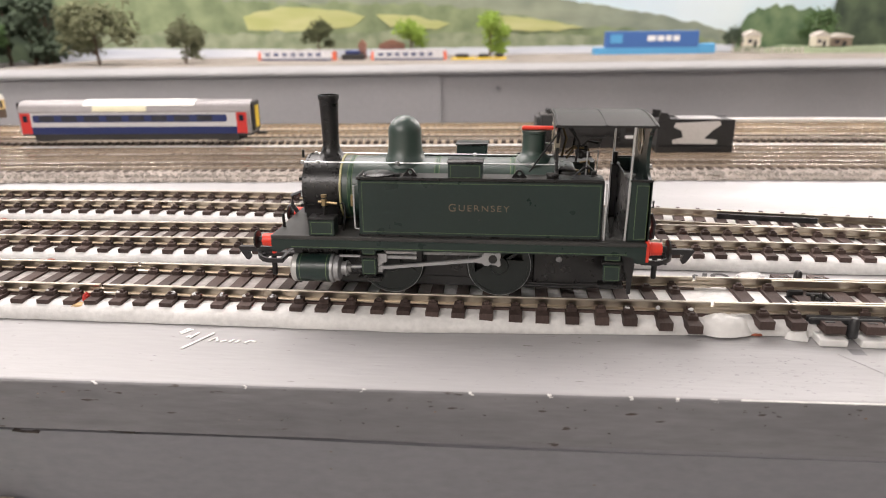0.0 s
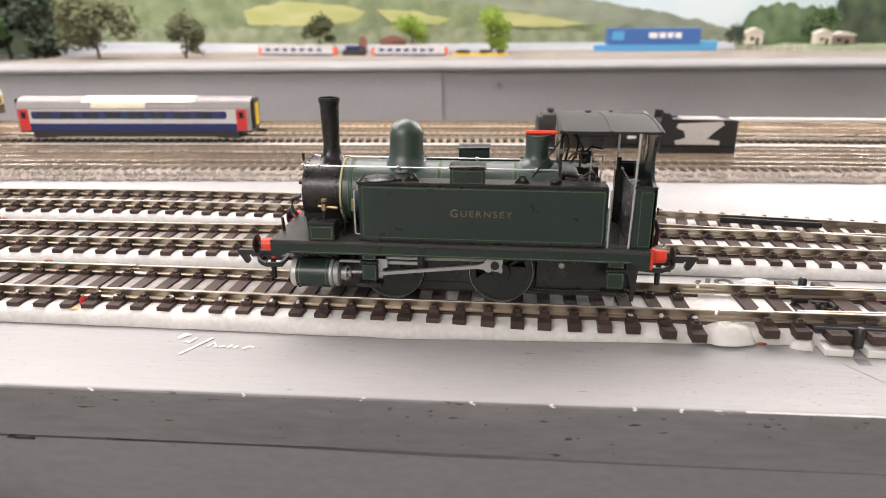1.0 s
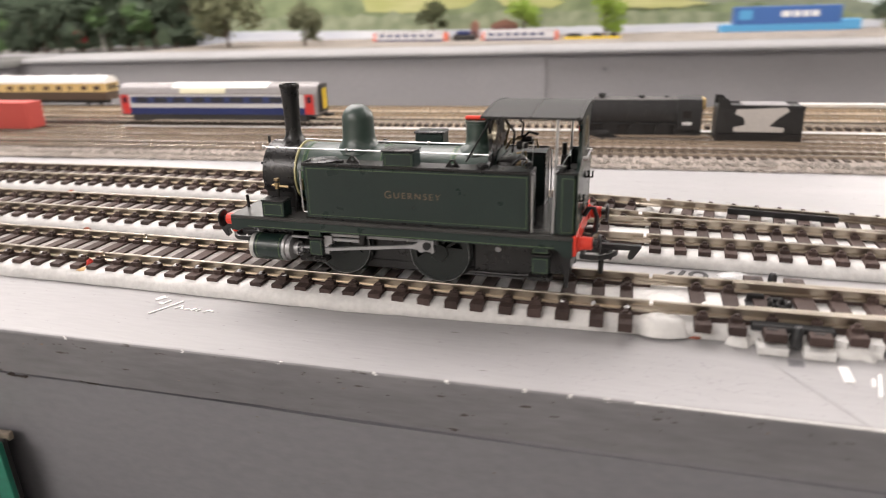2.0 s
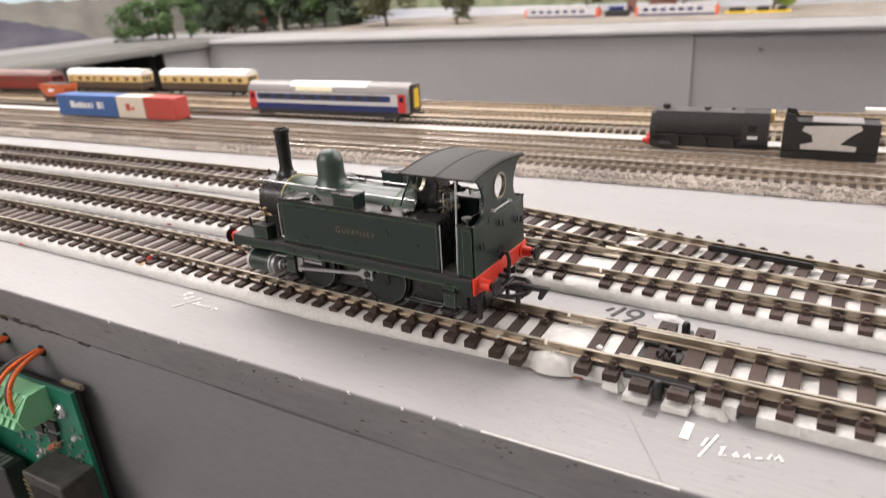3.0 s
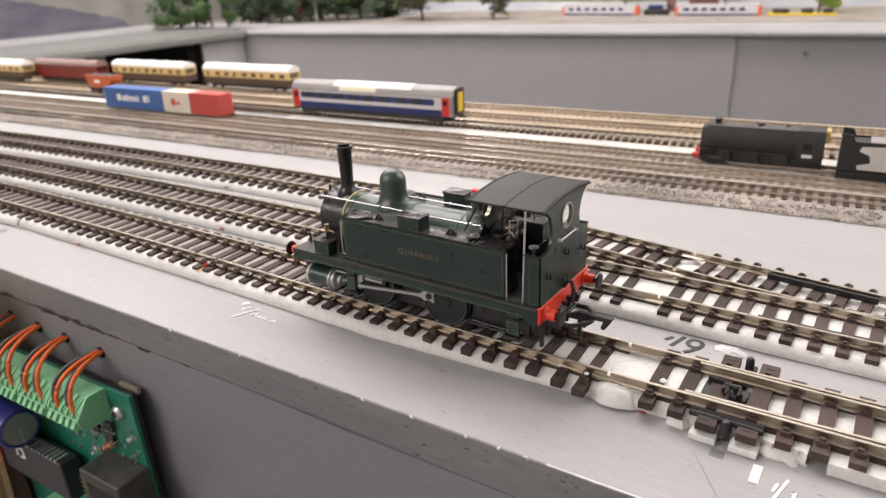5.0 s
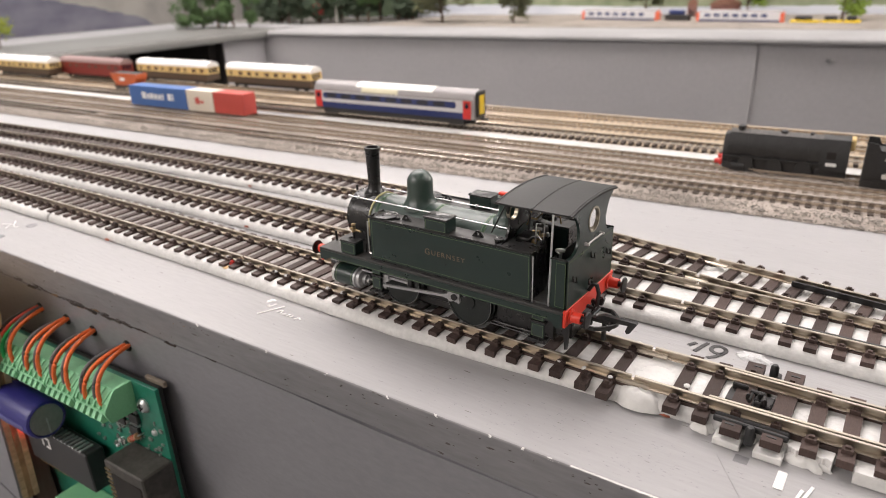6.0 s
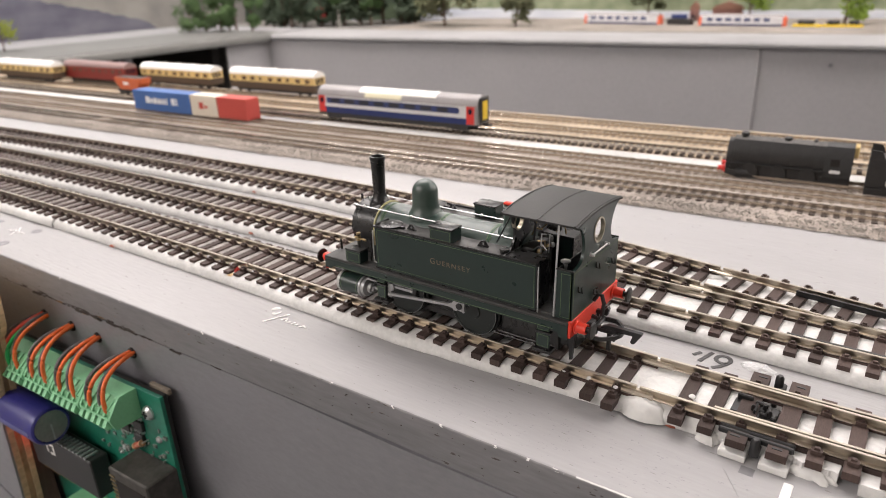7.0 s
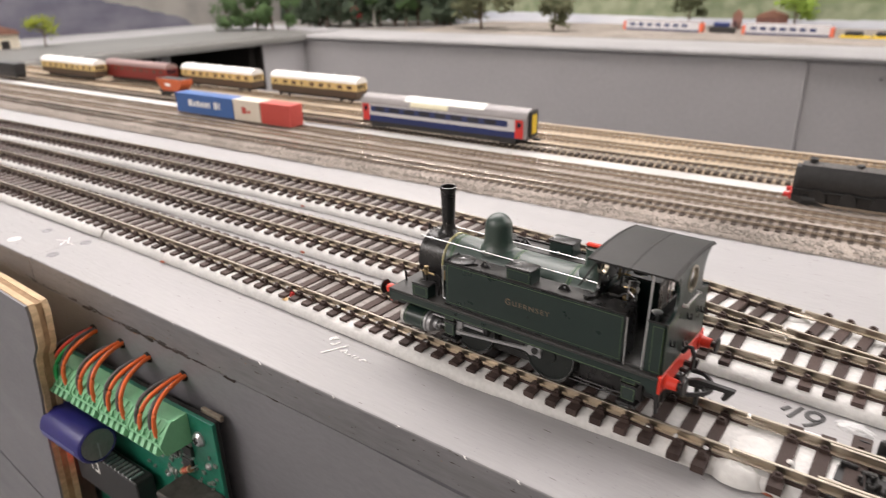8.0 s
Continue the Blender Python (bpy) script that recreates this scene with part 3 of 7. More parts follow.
backdrop(pose(0, 1.40, 0, 0, 0, 10.8), "printed landscape photograph of a lake valley", [
    ("printed_sky", [(-1.30, 0.0), (1.75, 0.0), (1.75, 0.30), (-1.30, 0.30)], PR_SKY, 0, "pale blue printed sky"),
    ("printed_ridge", [(-1.30, 0.0), (0.66, 0.0), (0.62, 0.035), (0.541, 0.062), (0.344, 0.098), (0.217, 0.116), (0.02, 0.155), (-0.3, 0.185), (-0.8, 0.21), (-1.30, 0.21)], PR_RIDGE, 0.008, "hazy green ridge"),
    ("printed_woods", [(-1.30, 0.0), (0.60, 0.0), (0.50, 0.048), (0.26, 0.062), (0.05, 0.096), (-0.15, 0.110), (-0.5, 0.118), (-0.62, 0.15), (-1.30, 0.15)], PR_WOOD, 0.010, "printed hillside woods"),
    ("printed_meadow", [(-0.478, 0.090), (-0.40, 0.106), (-0.317, 0.104), (-0.223, 0.088), (-0.25, 0.066), (-0.391, 0.056), (-0.47, 0.060)], PR_FIELD, 0.004, "yellow green field"),
    ("printed_meadow", [(-0.199, 0.092), (-0.12, 0.088), (-0.042, 0.070), (-0.07, 0.060), (-0.17, 0.064)], PR_FIELD, 0.004, "yellow green field"),
    ("printed_meadow", [(0.04, 0.086), (0.094, 0.084), (0.18, 0.075), (0.255, 0.060), (0.15, 0.052), (0.05, 0.060)], PR_FIELD, 0.004, "yellow green field"),
    ("printed_bank", [(-1.30, 0.0), (0.62, 0.0), (0.60, 0.030), (0.40, 0.036), (0.2, 0.046), (-0.1, 0.052), (-0.4, 0.054), (-0.8, 0.060), (-1.30, 0.07)], PR_BANK, 0.010, "printed wooded bank"),
    ("printed_lake", [(-1.30, 0.0), (1.2, 0.0), (1.2, 0.020), (0.35, 0.022), (-0.32, 0.020), (-0.71, 0.027), (-1.30, 0.030)], PR_LAKE, 0.002, "pale lake water"),
    ("printed_trees", [(0.60, 0.0), (0.90, 0.0), (0.88, 0.085), (0.78, 0.092), (0.70, 0.106), (0.645, 0.096), (0.61, 0.060)], PR_LEAF, 0.016, "printed green trees"),
    ("printed_trees", [(0.815, 0.0), (1.75, 0.0), (1.75, 0.30), (0.86, 0.30), (0.83, 0.15)], PR_DARK, 0.020, "printed dark trees"),
    ("printed_trees", [(-1.30, 0.0), (-0.862, 0.0), (-0.856, 0.12), (-0.87, 0.30), (-1.30, 0.30)], PR_DARK, 0.012, "printed dark trees"),
])
backdrop(pose(-1.30, 0.5, 0, 0, 0, 90), "printed landscape photograph of grey mountains", [
    ("printed_sky", [(-0.70, -0.02), (0.72, -0.02), (0.72, 0.32), (-0.70, 0.32)], PR_SKY, 0, "pale printed sky"),
    ("printed_slope", [(-0.70, -0.02), (0.72, -0.02), (0.72, 0.060), (0.45, 0.088), (0.22, 0.092), (0.0, 0.10), (-0.70, 0.10)], PR_SLOPE, 0.005, "pale green printed slope"),
    ("printed_mountain", [(-0.70, -0.02), (0.36, -0.02), (0.30, 0.020), (0.16, 0.058), (0.02, 0.086), (-0.16, 0.12), (-0.40, 0.15), (-0.70, 0.16)], PR_MOUNT, 0.006, "violet grey printed mountain"),
    ("printed_trees", [(0.575, -0.02), (0.72, -0.02), (0.72, 0.32), (0.60, 0.32), (0.585, 0.12)], PR_DARK, 0.012, "printed dark trees"),
])
# ---- the green tank locomotive (numbers in millimetres from the first buffer's line, rail top, centre line) ----
LOCO_X, LOCO_Y, RAIL_Z = 0.0405, 0.01645, 0.0075


def ring_bar(bm, x0, x1, z0, z1, y, w, t, k=MM):
    """A thin lining rectangle on a side sheet."""
    box(bm, x0, x1, y - t, y, z0, z0 + w, k=k)
    box(bm, x0, x1, y - t, y, z1 - w, z1, k=k)
    box(bm, x0, x0 + w, y - t, y, z0 + w, z1 - w, k=k)
    box(bm, x1 - w, x1, y - t, y, z0 + w, z1 - w, k=k)
    return bm


def lettering(body, size, mat, parent, m, name="lettering", label="", extrude=0.00004, bold=0.0):
    """Raised letters in the built-in font as a mesh part."""
    cu = bpy.data.curves.new(name, "FONT")
    cu.body, cu.size, cu.extrude, cu.offset = body, size, extrude, bold
    cu.align_x = "LEFT"
    cu.space_character = 1.28
    tmp = bpy.data.objects.new(name, cu)
    scene.collection.objects.link(tmp)
    me = bpy.data.meshes.new_from_object(tmp.evaluated_get(bpy.context.evaluated_depsgraph_get()))
    bpy.data.objects.remove(tmp)
    me.materials.clear()
    me.materials.append(mat)
    ob = new(name, me)
    ob.parent = parent
    ob.matrix_local = m
    if label:
        ob["label"] = label
    return ob


def arch(y, eaves=43.6, apex=44.9, half=14.9):
    return eaves + (apex - eaves) * (1 - (y / half) ** 2)


def driving_wheel(loco, x, y, side, turn):
    """Tyre, flange, spokes and balance weight; the outer face looks along side."""
    hub = part("wheel", lathe(B(), [(0, 0.3), (2.2, 0.3), (2.4, 0.0), (2.4, -1.9), (0, -1.9)], (0, 0, 0), "y", 16, MM), WHEEL, loco)
    hub.location = (x * MM, y * MM, 8.05 * MM)
    hub.scale = (1, side, 1)
    hub.rotation_euler = (0, radians(turn), 0)
    part("tyre", lathe(B(), [(7.1, 0.1), (7.75, 0.1), (7.85, -0.1), (7.9, -1.4), (8.35, -1.7), (8.3, -2.2), (7.0, -2.2), (7.1, 0.0)], (0, 0, 0), "y", 48, MM, True), WHEEL, hub, "dark wheel tyre with flange")
    part("tread_edge", lathe(B(), [(7.78, 0.02), (7.9, 0.0), (7.9, -0.3), (7.78, -0.3)], (0, 0, 0), "y", 48, MM, True), ROD, hub, "thin polished tread edge")
    part("rim", lathe(B(), [(6.2, -0.05), (7.15, -0.05), (7.15, -1.9), (6.2, -1.9)], (0, 0, 0), "y", 40, MM, True), WHEEL, hub)
    for i in range(11):
        a = 2 * math.pi * i / 11
        bm = B()
        prism(bm, [(-0.42, 1.8), (0.42, 1.8), (0.32, 6.5), (-0.32, 6.5)], "y", -1.5, -0.35, MM)
        bmesh.ops.rotate(bm, verts=bm.verts, matrix=Matrix.Rotation(a, 3, "Y"))
        part("spoke", bm, WHEEL, hub)
    seg = [(6.5 * math.cos(a), 6.5 * math.sin(a)) for a in np.linspace(radians(186), radians(360), 22)] + [(2.0, 1.2), (-2.0, 1.4)]
    part("balance_weight", prism(B(), seg, "y", -0.4, 0.0, MM), WHEEL, hub)


def buffer(loco, x, y, way, red):
    b = part("buffer", lathe(B(), [(2.1, 0), (2.1, 0.35 * way), (1.65, 0.6 * way), (1.5, 3.2 * way), (1.2, 3.3 * way), (1.2, 0)], (0, 0, 0), "x", 20, MM), red, loco, "red buffer housing")
    b.location = (x * MM, y * MM, 14.4 * MM)
    part("buffer_head", lathe(B(), [(0, 2.8 * way), (0.8, 2.8 * way), (0.8, 4.3 * way), (2.2, 4.5 * way), (2.45, 4.75 * way), (2.2, 5.1 * way), (0, 5.35 * way)], (0, 0, 0), "x", 22, MM), DARK_METAL, b, "round dark steel buffer head")


def coupling(loco, x, way, z):
    """Tension-lock coupling: shaft with a drop tail, wide loop, and a long flat hook above."""
    w = way
    span = lambda a, b: (min(a * w, b * w), max(a * w, b * w))
    c = part("coupling_bar", box(B(), *span(-3, 8.6), -1.0, 1.0, -2.1, -0.9, 0.2, MM), BLACK_PLASTIC, loco, "black tension-lock coupling bar")
    c.location = (x * MM, 0, z * MM)
    hook = [(3.5 * w, -0.5), (5.6 * w, 0.4), (15.2 * w, 0.4), (15.4 * w, 0.0), (13.5 * w, -3.1), (12.7 * w, -3.4), (12.2 * w, -2.8), (12.8 * w, -0.9), (3.5 * w, -1.1)]
    part("coupling_hook", prism(B(), hook, "y", -0.7, 0.7, MM), BLACK_PLASTIC, c)
    pts = [(1.2 * w, -6.0, -1.4), (3.6 * w, -6.2, -1.4)] + bow((5.4 * w, -6.2, -1.4), (9.6 * w, 0, -1.5), (5.4 * w, 6.2, -1.4), 14) + [(3.6 * w, 6.2, -1.4), (1.2 * w, 6.0, -1.4)]
    part("coupling_loop", sweep(B(), [Vector(p) * MM for p in pts], [(0.30 * MM * a, 0.60 * MM * b) for a, b in ((-1, -1), (1, -1), (1, 1), (-1, 1))]), BLACK_PLASTIC, c)
    part("loop_arm", box(B(), *span(1.0, 2.2), -6.2, 6.2, -1.9, -0.8, 0.2, MM), BLACK_PLASTIC, c)
    part("end_lip", box(B(), *span(7.7, 8.5), -2.6, 2.6, -3.2, -0.9, 0.2, MM), BLACK_PLASTIC, c)
    part("trip_pin", box(B(), *span(5.2, 6.5), -0.6, 0.6, -7.8, -1.4, 0.3, MM), BLACK_PLASTIC, c)


def tank_locomotive(m):
    loco = thing("tank_locomotive", "dark green model tank engine with red beams on the front track", "locomotive", m)
    HW, TW = 16.4, 15.0
    # running plate and valances
    plate = part("running_plate", box(B(), 8.4, 98.4, -HW, HW, 15.7, 16.7, 0.15, MM), PLATE_GREY, loco, "dusty black running plate")
    for s in (-1, 1):
        out = [(8.5, 15.75), (8.5, 12.6), (10.6, 12.4), (11.4, 12.9), (12.4, 13.4), (13.4, 13.5), (94.0, 13.5), (95.2, 13.2), (96.0, 11.8), (98.3, 11.6), (98.3, 15.75)]
        v = part("valance", prism(B(), out, "y", s * HW - (0.8 if s > 0 else 0), s * HW + (0.8 if s < 0 else 0), MM), LOCO_GREEN, loco)
        part("lining", box(B(), 13.4, 94.0, s * HW - (0.03 if s < 0 else -0.0), s * HW + (0.03 if s > 0 else 0), 13.8, 13.95, k=MM), LINING, v)
    part("buffer_beam", box(B(), 98.2, 99.1, -HW + 0.3, HW - 0.3, 12.0, 16.9, 0.12, MM), LOCO_RED, loco, "vermilion rear buffer beam")
    part("buffer_beam", box(B(), 8.3, 9.3, -HW + 0.5, HW - 0.5, 11.8, 16.6, 0.12, MM), LOCO_RED, loco, "vermilion front buffer beam")
    for s in (-1, 1):
        buffer(loco, 99.2, s * 12.9, 1, LOCO_RED)
        buffer(loco, 8.5, s * 12.9, -1, LOCO_RED)
    coupling(loco, 98.0, 1, 9.9)
    coupling(loco, 8.5, -1, 7.9)
    # frames and gear between the wheels
    part("main_frame", box(B(), 12.5, 97.0, -6.9, 6.9, 3.6, 15.6, 0.3, MM), LOCO_BLACK, loco, "black main frames")
    part("ash_pan", box(B(), 72.6, 92.0, -7.6, 7.6, 1.8, 13.5, 0.4, MM), LOCO_BLACK, loco)
    part("keeper_plate", box(B(), 22.0, 84.0, -6.4, 6.4, 1.0, 5.2, 0.4, MM), BLACK_PLASTIC, loco)
    part("brake_rod", wire(B(), [(70, -8, 3.0), (80, -8, 2.8), (90, -8, 3.2)], 0.28, 6, MM), DARK_METAL, loco)
    part("pull_rod", wire(B(), [(71, -9.4, 2.8), (86, -9.4, 2.6)], 0.2, 6, MM), DARK_METAL, loco)
    part("frame_bolt", lathe(B(), [(0, -0.5), (0.7, -0.4), (0.9, 0.2)], (79.0, -7.6, 9.4), "y", 12, MM), ROD, loco)
    for x, turn in ((37.2, 18), (64.2, -12)):
        for s in (-1, 1):
            driving_wheel(loco, x, s * 9.9, s, turn)
        part("axle", rod(B(), (x, -9, 8.05), (x, 9, 8.05), 1.2, k=MM), DARK_METAL, loco)
    # cylinders and rods on both sides
    for s in (-1, 1):
        cy, cz = s * 13, 7.4
        cyl = part("cylinder", rod(B(), (14.1, cy, cz), (22.6, cy, cz), 3.55, seg=28, k=MM), LOCO_GREEN, loco, "lined green cylinder")
        part("front_cover", lathe(B(), [(0, 12.5), (2.2, 12.5), (3.2, 12.7), (3.62, 13.1), (3.62, 14.15), (0, 14.15)], (0, cy, cz), "x", 28, MM), PALE_TRIM, cyl, "pale cylinder cover")
        part("rear_cover", lathe(B(), [(0, 22.5), (3.62, 22.5), (3.62, 23.2), (3.2, 23.5), (3.1, 24.6), (2.2, 25.0), (1.7, 25.1), (1.7, 26.0), (2.0, 26.1), (2.0, 26.5), (1.1, 26.6), (1.0, 27.4), (0, 27.4)], (0, cy, cz), "x", 24, MM), ROD, cyl, "grey cylinder end and gland")
        for i in range(6):
            a6 = math.pi * (i + 0.5) / 3
            p6 = Vector((26.4, cy + 1.6 * math.cos(a6), cz + 1.6 * math.sin(a6))) * MM
            part("gland_stud", rod(B(), p6, p6 + Vector((0.55 * MM, 0, 0)), 0.2 * MM, None, 6), ROD, cyl)
        for x in (14.9, 21.6):
            part("lining", lathe(B(), [(3.57, x), (3.60, x + 0.16), (3.5, x + 0.18), (3.5, x)], (0, cy, cz), "x", 28, MM, True), LINING, cyl)
        part("steam_chest", box(B(), 14.5, 24.0, s * 9.4 - 2.2, s * 9.4 + 2.2, 6.0, 15.6, 0.3, MM), LOCO_BLACK, loco)
        # lined steps below the running plate, upper riser set over a lower one with its tread
        for x0, x1, treads in ((30.8, 34.3, (29.6, 35.6)), (88.9, 92.8, (87.9, 93.6))):
            step = part("footstep", box(B(), x0, x1, s * 15.6 - 0.3, s * 15.6 + 0.3, 12.0, 15.5, 0.25, MM), LOCO_GREEN, loco, "lined green footstep plate")
            part("lower_riser", box(B(), x0 - 0.1, x1 + 0.1, s * 15.7 - 0.3, s * 15.7 + 0.3, 6.9, 11.1, 0.25, MM), LOCO_GREEN, step)
            part("upper_tread", box(B(), x0 - 0.4, x1 + 0.4, s * 15.1 - 1.0, s * 15.1 + 0.75, 11.2, 11.8, 0.1, MM), LOCO_BLACK, step)
            part("lower_tread", box(B(), treads[0], treads[1], s * 14.6 - 1.9, s * 14.6 + 1.4, 5.3, 6.3, 0.2, MM), LOCO_BLACK, step)
            part("step_back", box(B(), x0 + 0.3, x1 - 0.3, s * 15.0 - 0.25, s * 15.0 + 0.25, 5.6, 15.4, k=MM), LOCO_BLACK, step)
            if s < 0:
                part("lining", ring_bar(B(), x0 + 0.35, x1 - 0.35, 12.25, 13.4, -15.9, 0.10, 0.03), LINING, step)
                part("lining", ring_bar(B(), x0 + 0.25, x1 - 0.25, 7.25, 10.75, -16.0, 0.10, 0.03), LINING, step)
        for z0, z1 in ((11.95, 12.75), (10.65, 11.45)):
            part("slide_bar", box(B(), 36.4, 44.2, s * 13.9 - 0.5, s * 13.9 + 0.5, z0, z1, 0.12, MM), ROD, loco, "grey steel slide bar")
        part("slide_bar_front", box(B(), 24.8, 36.8, s * 13.9 - 0.4, s * 13.9 + 0.4, 10.75, 11.35, 0.1, MM), ROD, loco, "grey steel slide bar")
        part("slide_bar_bracket", box(B(), 43.8, 45.6, s * 13.4 - 0.8, s * 13.4 + 0.9, 9.6, 15.5, 0.2, MM), LOCO_BLACK, loco)
        part("piston_rod", rod(B(), (26.6, cy, 7.8), (35.4, cy, 8.2), 0.45, seg=10, k=MM), ROD, loco)
        part("crosshead", prism(B(), [(34.4, 12.1), (36.8, 12.1), (36.8, 10.0), (35.7, 9.7), (35.7, 7.3), (34.6, 7.3)], "y", s * 14.1 - 0.8, s * 14.1 + 0.8, MM), ROD, loco, "grey steel crosshead")
        y0, y1 = s * 15.2 - 0.4, s * 15.2 + 0.4
        part("connecting_rod", prism(B(), [(35.0, 8.2), (36.4, 8.35), (58.6, 10.75), (60.2, 10.5), (60.9, 9.9), (61.6, 9.9), (62.2, 10.3), (63.6, 10.1), (64.2, 9.7), (64.7, 10.2), (64.4, 11.6), (64.7, 12.9), (64.2, 13.4), (63.4, 13.1), (62.2, 13.2), (61.4, 13.6), (60.8, 13.4), (60.2, 12.2), (58.6, 11.55), (36.2, 9.1), (35.0, 9.0)], "y", y0, y1, MM), ROD, loco, "pale grey steel connecting rod")
        part("crank_pin", rod(B(), (62.8, s * 9.2, 11.7), (62.8, s * 16.0, 11.7), 1.05, seg=10, k=MM), DARK_METAL, loco)
        part("coupling_rod", prism(B(), [(35.8, 11.2), (38.4, 11.3), (62.5, 11.5), (64.6, 10.9), (64.6, 12.6), (62.5, 12.2), (38.4, 12.0), (35.8, 12.4)], "y", s * 12.3 - 0.35, s * 12.3 + 0.35, MM), ROD, loco, "grey coupling rod")
        part("guard_iron", prism(B(), [(94.0, 13.6), (97.6, 13.4), (97.2, 8.6), (96.9, 5.0), (96.7, 1.2), (95.9, 1.0), (95.6, 5.0), (94.4, 9.0)], "y", s * 8.6 - 0.5, s * 8.6 + 0.5, MM), BLACK_PLASTIC, loco)
        part("guard_iron", prism(B(), [(11.0, 13.4), (13.6, 13.4), (13.0, 5.0), (12.6, 1.2), (12.0, 1.2), (11.6, 5.0)], "y", s * 7.6 - 0.5, s * 7.6 + 0.5, MM), BLACK_PLASTIC, loco)
    # boiler, smokebox and mountings
    part("boiler", rod(B(), (24.5, 0, 25.4), (78.0, 0, 25.4), 8.0, seg=56, k=MM), BOILER_GREEN, loco, "satin green boiler barrel")
    for x in (26.2, 48.0, 66.6):
        part("boiler_band", lathe(B(), [(8.02, x), (8.1, x + 0.1), (8.1, x + 0.7), (8.02, x + 0.8)], (0, 0, 25.4), "x", 56, MM), EDGE_GREEN, loco)
        for dx in (-0.25, 0.85):
            part("lining", lathe(B(), [(8.0, x + dx), (8.06, x + dx), (8.06, x + dx + 0.16), (8.0, x + dx + 0.16)], (0, 0, 25.4), "x", 56, MM), LINING, loco)
    part("smokebox", rod(B(), (14.6, 0, 25.4), (24.0, 0, 25.4), 8.35, seg=56, k=MM), LOCO_BLACK, loco, "matt black smokebox")
    part("smokebox_ring", lathe(B(), [(8.0, 24.0), (8.45, 24.0), (8.45, 24.45), (8.0, 24.5)], (0, 0, 25.4), "x", 56, MM), RING_CREAM, loco, "pale yellow joint ring")
    bm = B()
    for x in (15.3, 23.2):
        for i in range(40):
            a = 2 * math.pi * i / 40
            c = Vector((x, 8.35 * math.cos(a), 25.4 + 8.35 * math.sin(a))) * MM
            d = Vector((0, math.cos(a), math.sin(a)))
            rod(bm, c, c + d * 0.24 * MM, 0.27 * MM, 0.15 * MM, 6)
    tagged(part("rivet", bm, LOCO_BLACK, loco), kind="stuff")
    part("smokebox_saddle", prism(B(), [(-6.5, 16.6), (6.5, 16.6), (7.4, 23.0), (-7.4, 23.0)], "x", 14.9, 23.8, MM), LOCO_BLACK, loco)
    door = part("smokebox_door", lathe(B(), [(0, 13.3), (3.0, 13.4), (6.0, 13.8), (7.2, 14.3), (7.3, 14.7), (0, 14.7)], (0, 0, 25.2), "x", 40, MM), LOCO_BLACK, loco)
    part("door_handle", rod(B(), (13.3, 0, 25.2), (12.0, 0, 25.2), 0.5, k=MM), DARK_METAL, door)
    part("door_dart", rod(B(), (12.3, 0, 25.2), (12.3, -1.6, 22.8), 0.28, k=MM), STEEL, door)
    for z in (21.8, 28.6):
        part("door_hinge", box(B(), 13.5, 14.4, -6.8, 3.0, z - 0.4, z + 0.4, 0.1, MM), LOCO_BLACK, door)
    part("chimney", lathe(B(), [(5.4, 31.2), (5.2, 31.9), (4.1, 32.8), (3.0, 33.9), (2.35, 35.1), (2.08, 36.4), (2.05, 37.6), (2.2, 42.0), (2.42, 47.4), (2.62, 47.7), (2.68, 48.3), (2.58, 48.8), (2.2, 48.8), (2.1, 46.0), (0, 45.5)], (20.5, 0, 0), "z", 36, MM), LOCO_BLACK, loco, "tall black stovepipe chimney")
    part("lamp_iron", box(B(), 13.0, 13.5, -1.2, -0.4, 33.0, 35.0, 0.1, MM), DARK_METAL, loco)
    dome = [(5.9, 31.4), (5.6, 32.6), (4.9, 33.6), (4.4, 34.8), (4.22, 36.0), (4.15, 39.6)] + [(4.15 * math.cos(a), 39.7 + 4.15 * math.sin(a)) for a in np.linspace(0.1, math.pi / 2 - 0.12, 12)] + [(0, 43.845)]
    part("dome", lathe(B(), dome, (39.7, 0, 0), "z", 44, MM), BOILER_GREEN, loco, "tall glossy green steam dome")
    base = lathe(B(), [(4.9, 31.0), (4.8, 32.4), (4.2, 33.6), (3.3, 34.3), (2.95, 34.8), (2.8, 36.0), (2.8, 39.6), (3.0, 39.7), (3.0, 40.3), (0, 40.3)], (72.0, 0, 0), "z", 32, MM)
    valve = part("safety_valve_casing", base, BOILER_GREEN, loco)
    part("red_lever", box(B(), 69.0, 76.8, -0.9, 0.9, 40.4, 41.3, 0.3, MM), LOCO_RED, valve, "red safety valve lever")
    part("whistle_rod", wire(B(), [(73.0, 0, 37.2), (77.5, 0, 37.0)], 0.2, 6, MM), STEEL, loco)
    for s in (-1, 1):
        part("boiler_handrail", wire(B(), [(14.6, s * 6.2, 32.9), (15.4, s * 6.2, 32.9), (78, s * 6.2, 32.9)], 0.18, 8, MM), STEEL, loco, "bright wire handrail")
        for x in (14.6, 18.6, 38.6, 57.0, 72.0):
            part("handrail_knob", lathe(B(), [(0, -0.55), (0.45, -0.35), (0.55, 0), (0.45, 0.35), (0, 0.55)], (x, s * 6.2, 32.9), "z", 10, MM), STEEL, loco)
